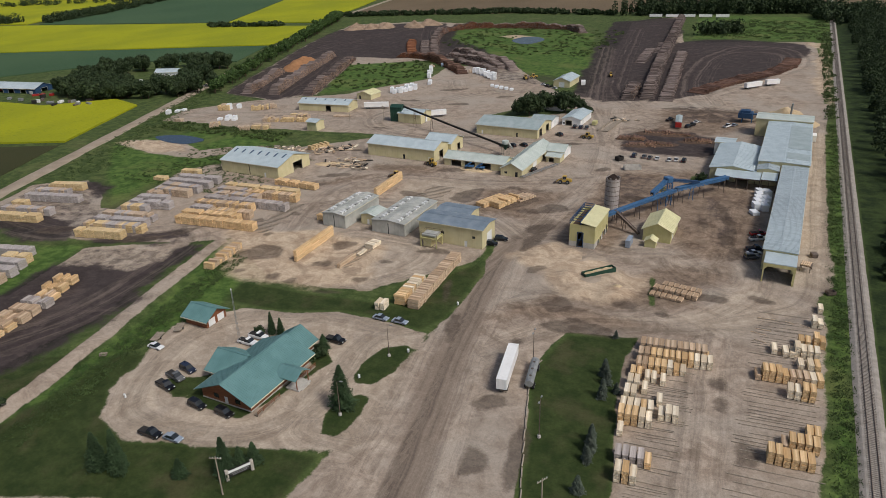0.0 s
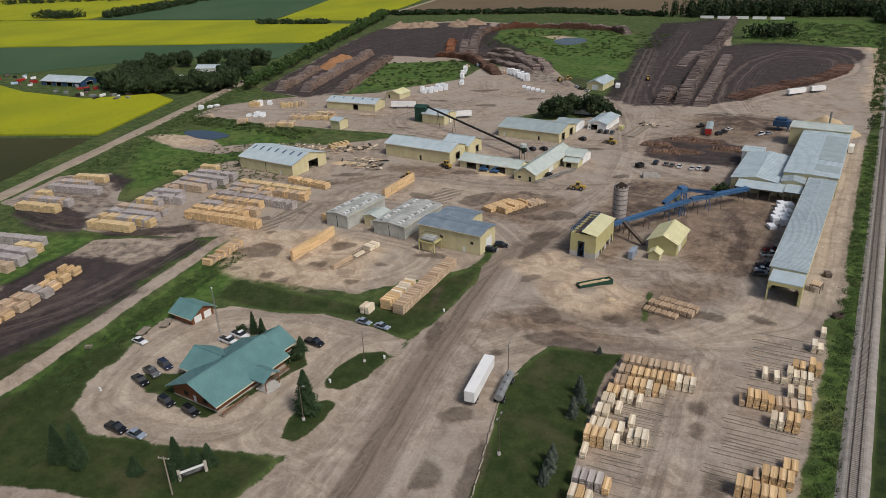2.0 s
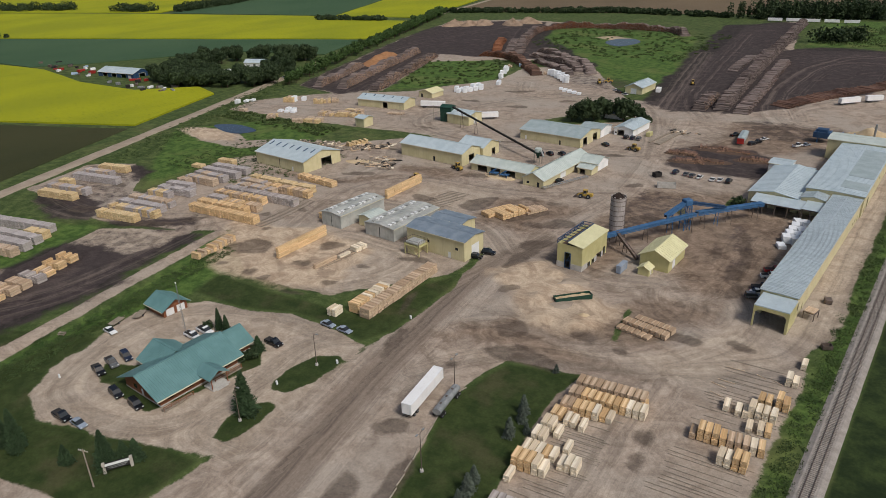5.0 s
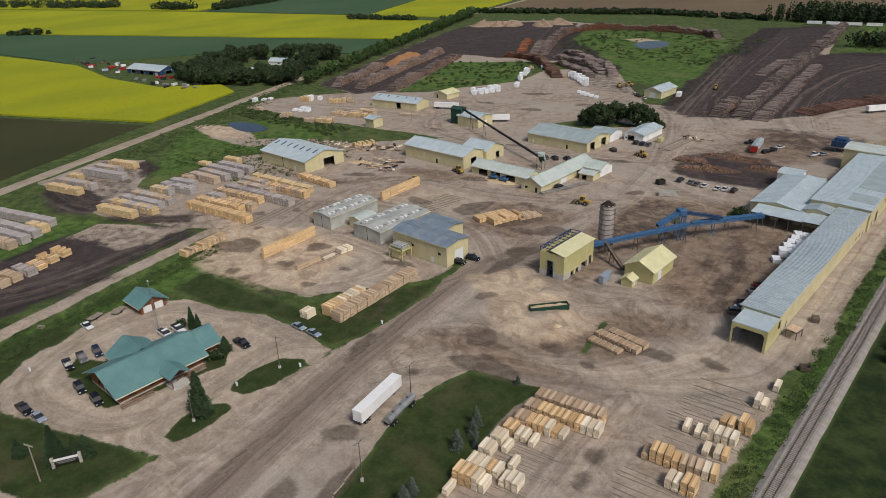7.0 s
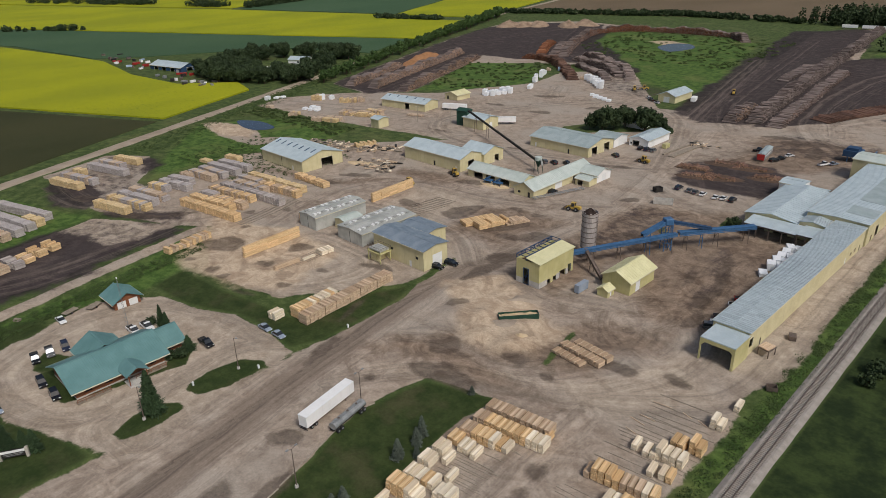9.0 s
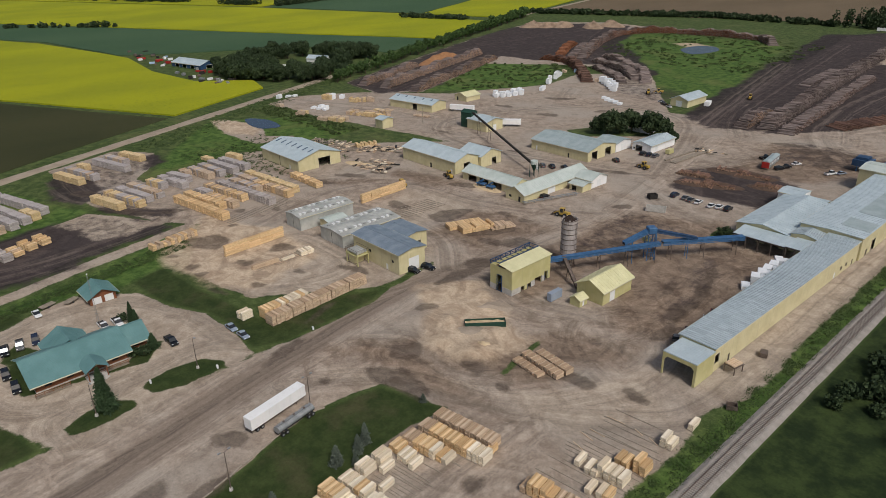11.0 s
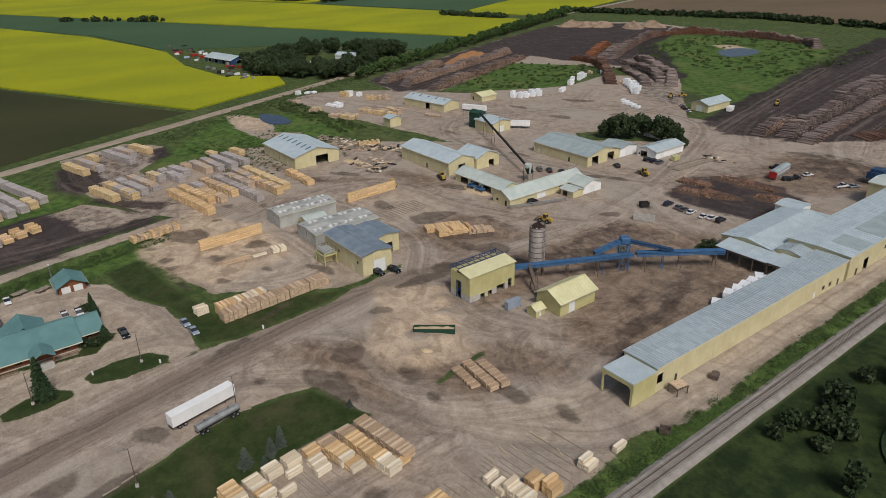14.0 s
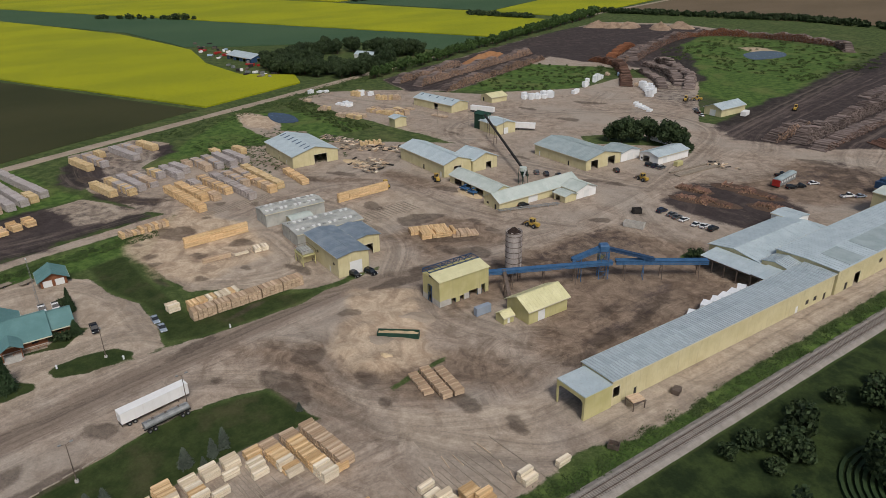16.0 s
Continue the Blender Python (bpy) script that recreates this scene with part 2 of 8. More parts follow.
M_ROOF_GN = sheet_metal("sage_roof", (0.46, 0.52, 0.48), (0.55, 0.60, 0.56), 0.5, 0.05, 0.45, (0.3, 0.3, 0.27))
M_TEAL = sheet_metal("teal_roof", (0.105, 0.215, 0.215), (0.135, 0.26, 0.26), 0.5, 0.0, 0.4, (0.10, 0.18, 0.16))
M_WHITE = sheet_metal("white_sheet", (0.78, 0.78, 0.77), (0.84, 0.84, 0.83), 0.5, 0.0, 0.3, (0.62, 0.6, 0.56))
M_ALU = sheet_metal("aged_aluminium", (0.36, 0.37, 0.345), (0.52, 0.525, 0.49), 0.5, 0.1, 0.35, (0.18, 0.15, 0.11))
M_TRIM = plain("cream_trim", (0.60, 0.56, 0.42), (0.68, 0.64, 0.5), rough=0.6)
M_DOOR = plain("white_door", (0.68, 0.70, 0.70), (0.78, 0.79, 0.78), rough=0.5)
M_DARK = plain("dark_inside", (0.018, 0.017, 0.016), (0.04, 0.036, 0.033))
M_CONC = plain("concrete", (0.38, 0.36, 0.33), (0.55, 0.53, 0.49), 0.5, 4.0, 0.9)
M_BLUE = plain("blue_steel", (0.035, 0.095, 0.20), (0.06, 0.15, 0.29), 0.6, 5.0, 0.5)
M_NAVY = plain("navy_steel", (0.02, 0.05, 0.11), (0.035, 0.08, 0.16), 0.6, 5.0, 0.5)
M_STEEL = plain("rusty_steel", (0.11, 0.085, 0.07), (0.21, 0.165, 0.14), 0.8, 6.0, 0.6, 0.4)
M_GREY = plain("grey_steel", (0.22, 0.23, 0.23), (0.34, 0.35, 0.35), 0.8, 6.0, 0.5, 0.3)
M_SILO = plain("weathered_silo", (0.30, 0.26, 0.245), (0.50, 0.455, 0.43), 0.5, 3.0, 0.75, 0.1, stretch=(1, 1, 0.25))
M_BARK = plain("bark", (0.06, 0.04, 0.03), (0.13, 0.085, 0.06), 2.0, 9.0, 0.95, bump=0.05)
M_WETBARK = plain("wet_bark", (0.018, 0.012, 0.010), (0.05, 0.033, 0.026), 2.0, 9.0, 0.95, bump=0.05)
M_LOGWALL = plain("stained_log_wall", (0.16, 0.06, 0.03), (0.26, 0.105, 0.05), 0.8, 5.0, 0.6, stretch=(1, 1, 5))
M_STONE = plain("pale_stone", (0.38, 0.35, 0.30), (0.52, 0.48, 0.42), 1.2, 6.0, 0.9)
M_WOOD = plain("grey_wood", (0.20, 0.165, 0.125), (0.33, 0.28, 0.22), 1.0, 6.0, 0.9)
M_POLE = plain("weathered_pole", (0.26, 0.22, 0.17), (0.38, 0.33, 0.27), 1.0, 6.0, 0.9)
M_GLASS = plain("dark_glazing", (0.015, 0.02, 0.025), (0.03, 0.035, 0.04), rough=0.08, spec=0.6, bump=0.0)
M_TYRE = plain("tyre_rubber", (0.015, 0.015, 0.016), (0.03, 0.03, 0.03), rough=0.85)
M_LUM = lumber_mat("fresh_spruce_lumber", (0.66, 0.44, 0.22), (0.82, 0.62, 0.38), (0.42, 0.26, 0.12))
M_LUM_W = lumber_mat("pale_spruce_lumber", (0.77, 0.66, 0.49), (0.87, 0.80, 0.66), (0.5, 0.39, 0.26))
M_LUM_G = lumber_mat("greyed_lumber", (0.40, 0.355, 0.33), (0.52, 0.47, 0.44), (0.26, 0.22, 0.2))
M_LUM_TAN = lumber_mat("tan_lumber", (0.52, 0.38, 0.26), (0.64, 0.50, 0.36), (0.3, 0.2, 0.12))
M_WRAP = plain("white_wrap", (0.74, 0.77, 0.80), (0.86, 0.87, 0.88), 0.5, 3.0, 0.35, bump=0.04)
M_WRAP_B = plain("blue_wrap", (0.30, 0.42, 0.58), (0.48, 0.58, 0.70), 0.5, 3.0, 0.35, bump=0.04)
M_CANOLA = crop_mat("canola_bloom", (0.345, 0.352, 0.012), (0.255, 0.28, 0.014), (0.09, 0.135, 0.016), 25.9, 6.0)
M_CEREAL = crop_mat("green_cereal", (0.050, 0.096, 0.048), (0.064, 0.112, 0.056), (0.04, 0.08, 0.034), 25.9, 8.0)
M_FALLOW = crop_mat("olive_stubble", (0.036, 0.040, 0.015), (0.054, 0.054, 0.022), (0.032, 0.045, 0.015), 25.9, 0.2)
M_BROWN = crop_mat("brown_field", (0.135, 0.10, 0.062), (0.17, 0.125, 0.08), (0.11, 0.11, 0.05), 25.9, 6.0)
M_GRAVELROAD = plain("gravel_road", (0.27, 0.215, 0.16), (0.40, 0.33, 0.26), 0.12, 2.5, 0.95, bump=0.05)
M_BALLAST = plain("ballast", (0.24, 0.215, 0.19), (0.37, 0.335, 0.30), 0.5, 5.0, 0.95, bump=0.08)
M_RAIL = plain("worn_rail", (0.13, 0.09, 0.07), (0.22, 0.17, 0.145), 1.0, 5.0, 0.5, 0.6)
M_TIE = plain("creosoted_tie", (0.17, 0.148, 0.128), (0.27, 0.24, 0.21), 1.0, 6.0, 0.9)
M_WATER = Net("pond_water", 0.08, 0.0, 0.5)
M_WATER.bump(M_WATER.noise(M_WATER.pos(), 0.8, 4), 0.02)
M_WATER = M_WATER.colour((0.022, 0.035, 0.06, 1))
M_SPRUCE = leaf_mat("spruce_needles", (0.028, 0.055, 0.024), (0.065, 0.11, 0.045))
M_BLUESPRUCE = leaf_mat("blue_spruce_needles", (0.06, 0.082, 0.062), (0.13, 0.155, 0.12))
M_LEAF = leaf_mat("poplar_leaves", (0.034, 0.070, 0.018), (0.085, 0.145, 0.038))
M_LEAF_DK = leaf_mat("dark_wood_leaves", (0.018, 0.036, 0.014), (0.062, 0.092, 0.036))
M_WILLOW = leaf_mat("willow_leaves", (0.12, 0.155, 0.10), (0.21, 0.25, 0.17))
M_WEED = leaf_mat("weeds", (0.042, 0.078, 0.022), (0.095, 0.135, 0.042), 0.1)
M_LOGEND = leaf_mat("log_ends", (0.34, 0.19, 0.11), (0.56, 0.38, 0.26), 0.05)
M_LOGGREY = leaf_mat("grey_logs", (0.085, 0.062, 0.056), (0.37, 0.30, 0.27), 0.05)
M_LOGRED = leaf_mat("red_logs", (0.15, 0.055, 0.028), (0.40, 0.175, 0.085), 0.05)
M_LOGBROWN = leaf_mat("brown_logs", (0.075, 0.042, 0.032), (0.27, 0.155, 0.11), 0.05)
M_CHIP = plain("wood_chips", (0.46, 0.34, 0.20), (0.62, 0.49, 0.32), 0.3, 4.0, 0.95, bump=0.1)
M_OLDCHIP = plain("weathered_chips", (0.17, 0.115, 0.08), (0.40, 0.295, 0.205), 0.12, 2.0, 0.95, bump=0.2)
M_BARKHEAP = plain("orange_bark", (0.26, 0.125, 0.055), (0.40, 0.21, 0.10), 0.3, 4.0, 0.95, bump=0.15)
M_LOADER = plain("loader_yellow", (0.42, 0.27, 0.05), (0.5, 0.34, 0.08), rough=0.45)
M_GREENBIN = plain("green_bin", (0.012, 0.045, 0.03), (0.025, 0.07, 0.05), rough=0.5)
M_RED = plain("red_paint", (0.28, 0.02, 0.02), (0.38, 0.04, 0.03), rough=0.4)
PAINT = {
    "black": plain("black_car_paint", (0.008, 0.009, 0.011), (0.016, 0.017, 0.02), rough=0.22, bump=0.0, spec=0.5),
    "white": plain("white_car_paint", (0.70, 0.71, 0.72), (0.78, 0.78, 0.78), rough=0.25, bump=0.0, spec=0.5),
    "silver": plain("silver_blue_car_paint", (0.24, 0.29, 0.36), (0.32, 0.37, 0.44), rough=0.25, bump=0.0, spec=0.5),
    "navy": plain("navy_car_paint", (0.015, 0.022, 0.045), (0.026, 0.034, 0.06), rough=0.22, bump=0.0, spec=0.5),
    "red": plain("red_car_paint", (0.26, 0.018, 0.02), (0.33, 0.03, 0.03), rough=0.25, bump=0.0, spec=0.5),
    "grey": plain("grey_car_paint", (0.10, 0.105, 0.11), (0.15, 0.155, 0.16), rough=0.25, bump=0.0, spec=0.5),
}


# ---- mesh helpers ----
def part(name, bm, material, parent=None, label="", smooth=False):
    """Links a bmesh as one mesh object, under a thing or a part."""
    me = bpy.data.meshes.new(name)
    bm.to_mesh(me)
    bm.free()
    return part_of(name, me, material, parent, label, smooth)


def part_of(name, me, material, parent=None, label="", smooth=False):
    if not me.materials:
        me.materials.append(material)
    if smooth:
        me.polygons.foreach_set("use_smooth", [True] * len(me.polygons))
    ob = new(name, me)
    if parent is not None:
        ob.parent = parent
    if label:
        ob["label"] = label
    return ob


def thing(name, x, y, rot=0.0, label="", category="", group="", z=0.0, kind=""):
    e = new(name)
    e.empty_display_size = 0.3
    e.matrix_basis = pose(x, y, z, 0, 0, rot)
    return tagged(e, label, category, group, kind)


def box(bm, x0, x1, y0, y1, z0, z1, m=None):
    vs = [Vector((x, y, z)) for z in (z0, z1) for x, y in ((x0, y0), (x1, y0), (x1, y1), (x0, y1))]
    vs = [bm.verts.new(m @ v if m else v) for v in vs]
    for f in ((3, 2, 1, 0), (4, 5, 6, 7), (0, 1, 5, 4), (1, 2, 6, 5), (2, 3, 7, 6), (3, 0, 4, 7)):
        bm.faces.new([vs[i] for i in f])


def prism(bm, ring, axis, lo, hi):
    """Extrudes a ring of 2D points along an axis ('x': ring is (y, z); 'y': ring is (x, z); 'z': ring is (x, y))."""
    def at(p, k):
        return {"x": (k, p[0], p[1]), "y": (p[0], k, p[1]), "z": (p[0], p[1], k)}[axis]
    a = [bm.verts.new(at(p, lo)) for p in ring]
    b = [bm.verts.new(at(p, hi)) for p in ring]
    n = len(ring)
    for i in range(n):
        bm.faces.new((a[i], a[(i + 1) % n], b[(i + 1) % n], b[i]))
    bm.faces.new(a[::-1])
    bm.faces.new(b)
    bmesh.ops.recalc_face_normals(bm, faces=bm.faces)


def rod(bm, p, q, r, n=6, r2=None):
    p, q = Vector(p), Vector(q)
    d = (q - p).normalized()
    u = d.orthogonal().normalized()
    w = d.cross(u)
    rings = []
    for c, k in ((p, r), (q, r if r2 is None else r2)):
        rings.append([bm.verts.new(c + (u * math.cos(i * math.tau / n) + w * math.sin(i * math.tau / n)) * k) for i in range(n)])
    for i in range(n):
        bm.faces.new((rings[0][i], rings[0][(i + 1) % n], rings[1][(i + 1) % n], rings[1][i]))
    bm.faces.new(rings[0][::-1])
    bm.faces.new(rings[1])


def beam(bm, p, q, w, h):
    """A rectangular bar from p to q."""
    p, q = Vector(p), Vector(q)
    d = (q - p).normalized()
    side = d.cross(Vector((0, 0, 1)))
    side = side.normalized() if side.length > 1e-4 else Vector((1, 0, 0))
    up = side.cross(d)
    vs = [bm.verts.new(c + side * sx * w / 2 + up * sz * h / 2) for c in (p, q) for sx, sz in ((-1, -1), (1, -1), (1, 1), (-1, 1))]
    for f in ((3, 2, 1, 0), (4, 5, 6, 7), (0, 1, 5, 4), (1, 2, 6, 5), (2, 3, 7, 6), (3, 0, 4, 7)):
        bm.faces.new([vs[i] for i in f])


def B():
    return bmesh.new()


# ---- ground ----
def outline(points, px, py):
    """Signed distance (positive inside) of the points px, py to a closed outline."""
    d = np.full(px.shape, 1e9)
    inside = np.zeros(px.shape, bool)
    n = len(points)
    for i in range(n):
        (x0, y0), (x1, y1) = points[i], points[(i + 1) % n]
        ex, ey = x1 - x0, y1 - y0
        wx, wy = px - x0, py - y0
        k = np.clip((wx * ex + wy * ey) / (ex * ex + ey * ey), 0, 1)
        d = np.minimum(d, np.hypot(wx - k * ex, wy - k * ey))
        if y0 != y1:
            inside ^= ((y0 > py) != (y1 > py)) & (px < (x1 - x0) * (py - y0) / (y1 - y0) + x0)
    return np.where(inside, d, -d)


def trail(points, width, px, py):
    """Signed distance (positive inside) to a band of that width along a line."""
    d = np.full(px.shape, 1e9)
    for (x0, y0), (x1, y1) in zip(points, points[1:]):
        ex, ey = x1 - x0, y1 - y0
        k = np.clip(((px - x0) * ex + (py - y0) * ey) / (ex * ex + ey * ey), 0, 1)
        d = np.minimum(d, np.hypot(px - x0 - k * ex, py - y0 - k * ey))
    return width / 2 - d


GRAVEL = [
    # lumber yards of the west
    [(-292, 150), (-304, 184), (-284, 200), (-260, 186), (-248, 176), (-243, 190), (-254, 228), (-243, 246), (-233, 262), (-228, 278), (-190, 318), (-90, 260), (-84, 190), (-106, 156), (-140, 152), (-174, 172), (-187, 162), (-223, 149)],
    [(-240, 92), (-212, 109), (-217, 144), (-185, 164), (-169, 120), (-170, 98), (-172, 70), (-220, 60)],
    # office yard
    [(-141, 102), (-146, 116), (-143, 120), (-133, 134), (-107, 143), (-77, 142.5), (-70, 120), (-68, 95), (-72, 92), (-77, 90), (-86, 87), (-116, 75), (-129, 79), (-137, 87)],
    # main road and the yards of the east
    [(-74, 60), (-74, 116), (-79, 183), (-84, 212), (-190, 318), (-12, 420), (18, 400), (19.4, 260), (20.6, 236), (21.4, 216), (17, 204), (20, 185), (20, 165), (18, 110), (-17, 98), (-30, 160), (-42, 157), (-45, 142), (-33, 92), (-28, 60)],
    # storage yard
    [(-345, 300), (-352, 325), (-328, 364), (-270, 409), (-237, 400), (-190, 318), (-237, 311), (-288, 302)],
    [(-326, 249), (-326, 258), (-296, 266), (-272, 256), (-262, 268), (-250, 262), (-262, 244), (-296, 243)],
    # northern yards
    [(-277, 406), (-262, 443), (-248, 470), (-258, 519), (-219, 559), (-140, 453), (-122, 459), (-181, 859), (-141, 928), (-100, 711), (11, 740), (18, 603), (20, 400), (-12, 385), (-190, 318), (-252, 369)],
    [(-365, 377), (-387, 426), (-464, 611), (-512, 763), (-440, 815), (-369, 808), (-373, 710), (-320, 640), (-250, 560), (-300, 540), (-344, 507), (-297, 394), (-316, 368)],
]
GRASS = [
    [(-84, 115.7), (-85.7, 122), (-84.5, 131), (-79, 135), (-76.6, 133.4), (-75.9, 122.5), (-78, 115.5), (-82, 114.4)],
    [(-79, 95), (-82.3, 101), (-82.3, 107), (-78.5, 111), (-75.6, 111), (-74.3, 105), (-74.5, 98.5), (-76, 95.7)],
    [(-143, 135), (-146, 146), (-104, 150.5), (-93, 152), (-88, 176), (-82, 189), (-79.5, 183), (-77, 152), (-80, 143.4), (-91, 144.8), (-107, 143.6), (-126, 136.3)],
    [(-44.5, 142), (-41.7, 156), (-30.3, 160.6), (-25, 164), (-25.5, 150), (-21.8, 124), (-17.5, 103), (-14, 88), (-31, 90), (-38, 115), (-44.8, 136.5)],
    [(-236, 309), (-262, 300), (-300, 294), (-330, 292), (-340, 280), (-262, 285), (-240, 300)],
    [(-26.0, 182), (-28.0, 192), (-29.6, 200), (-28.4, 201), (-26.4, 192), (-24.4, 182)],
    [(-160, 380), (-148, 372), (-120, 398), (-104, 400), (-118, 412), (-150, 400)],
    [(-118, 93), (-99, 92), (-96, 108), (-93.5, 120), (-101, 127), (-104, 124), (-98, 117), (-99, 96), (-114, 96)],
    [(-127, 96.5), (-120, 101), (-116, 106), (-113, 96), (-119, 92)],
    [(-32, 297), (-26, 297.5), (-26.5, 304), (-33, 306)],
    [(-170, 115), (-178.8, 137), (-182.4, 155), (-181.4, 162.4), (-176.5, 160.3), (-173, 147.6), (-166.6, 123.7), (-163.5, 108.8), (-157, 94), (-163, 96)],
    [(-219, 145), (-230, 143), (-255, 133), (-273, 127), (-300, 118), (-280, 96), (-240, 92), (-208, 109), (-212.6, 123)],
    [(-240, 176), (-248, 176), (-262, 190), (-282, 208), (-272, 214), (-252, 202)],
]
LAWN = GRASS[:4] + [[(-141, 102), (-137, 87), (-129, 79), (-116, 75), (-86, 87), (-76, 89), (-74, 60), (-160, 40), (-190, 70), (-158, 96)], GRASS[7], GRASS[8], [(31, -900), (31, 1000), (1500, 1000), (1500, -900)]]
BROWN = [
    [(-66, 214), (-70, 250), (-60, 300), (-34, 312), (-18, 294), (-2, 296), (-2, 224), (-16, 218), (-24, 228), (-40, 246), (-46, 216)],
    [(-16, 290), (-20, 262), (-16, 236), (-8, 226), (-2, 230), (-2, 292)], [(-66, 158), (-46, 158), (-28, 164), (-22, 172), (-44, 172), (-64, 168)],
    [(-106, 226), (-80, 232), (-78, 262), (-92, 264), (-108, 250)], [(-60, 366), (-66, 430), (-10, 440), (-16, 400), (-30, 380)], [(-172, 258), (-150, 262), (-136, 276), (-150, 280), (-172, 268)],
    [(-29, 108), (-25, 150), (-21, 164), (-18, 162), (-22, 140), (-16, 104)], [(-52, 176), (-58, 170), (-50, 168), (-46, 174)], [(-230, 224), (-200, 226), (-180, 236), (-160, 256), (-200, 231)],
    [(-30, 206), (-8, 214), (-6, 204), (-14, 196), (-12, 184), (-28, 180), (-36, 172), (-46, 176)],
]
PALE = [
    GRAVEL[2], [(-176, 172), (-150, 194), (-136, 192), (-112, 196), (-86, 196), (-92, 176), (-104, 154), (-140, 152)],
    [(-136, 224), (-116, 226), (-112, 262), (-146, 262)], [(-230, 104), (-214, 144), (-186, 160), (-178, 140), (-196, 136), (-206, 118)], [(12.5, 216), (21, 216), (19, 400), (13, 400)],
    [(-30, 176), (0, 172), (14, 196), (0, 208), (-12, 184), (-44, 160), (-58, 150), (-40, 152)],
]
DARK = [
    [(-365, 377), (-387, 426), (-430, 529), (-464, 611), (-492, 690), (-500, 760), (-454, 790), (-396, 800), (-340, 710), (-318, 619), (-320, 549), (-364, 543), (-344, 507), (-297, 394), (-316, 368)],
    [(-129, 451), (-142, 519), (-204, 860), (-150, 915), (-131, 905), (-98, 640), (-78, 462), (-84, 447), (-105, 435)],
    [(-66, 455), (-80, 447), (-88, 500), (-104, 640), (-106, 705), (-82, 735), (-30, 738), (2, 722), (8, 680), (2, 625), (-4, 585), (-28, 535), (-52, 480)],
    [(-74, 339), (-76, 362), (-50, 380), (-32, 371), (-22, 345), (-30, 330), (-48, 333)],
    [(-200, 92), (-212, 109), (-216, 130), (-190, 140), (-172, 118), (-171, 98), (-176, 76)],
    [(-272, 143), (-286, 158), (-274, 170), (-257, 160), (-233, 153), (-229, 147), (-247, 140)],
    [(-178, 99), (-184, 120), (-189, 137), (-187, 155), (-185, 164), (-179, 163), (-175, 148), (-171, 133), (-168, 115), (-164, 95), (-166, 72), (-184, 70)],
    [(-222, 149), (-212, 158), (-204, 166), (-199, 173), (-188, 166), (-202, 154), (-214, 147)],
    [(-281, 192), (-282, 203), (-270, 197), (-264, 186)],
    [(-330, 560), (-270, 560), (-210, 525), (-215, 560), (-270, 622), (-350, 700)],
]
SAND = [
    [(-76, 200), (-66, 214), (-46, 205), (-32, 200), (-29, 187), (-36, 177), (-50, 177), (-64, 187)],
    [(-326, 249), (-326, 258), (-296, 266), (-277, 252), (-296, 243)],
    [(12, 600), (16, 690), (2, 735), (22, 740), (24, 470), (14, 520)],
    [(-134, 283), (-128, 271), (-117, 273), (-115, 282), (-122, 287), (-132, 288)],
    [(-287, 706), (-268, 726), (-250, 712), (-256, 690)],
    [(-150, 146), (-170, 160), (-178, 180), (-150, 190), (-118, 188), (-110, 160)],
]
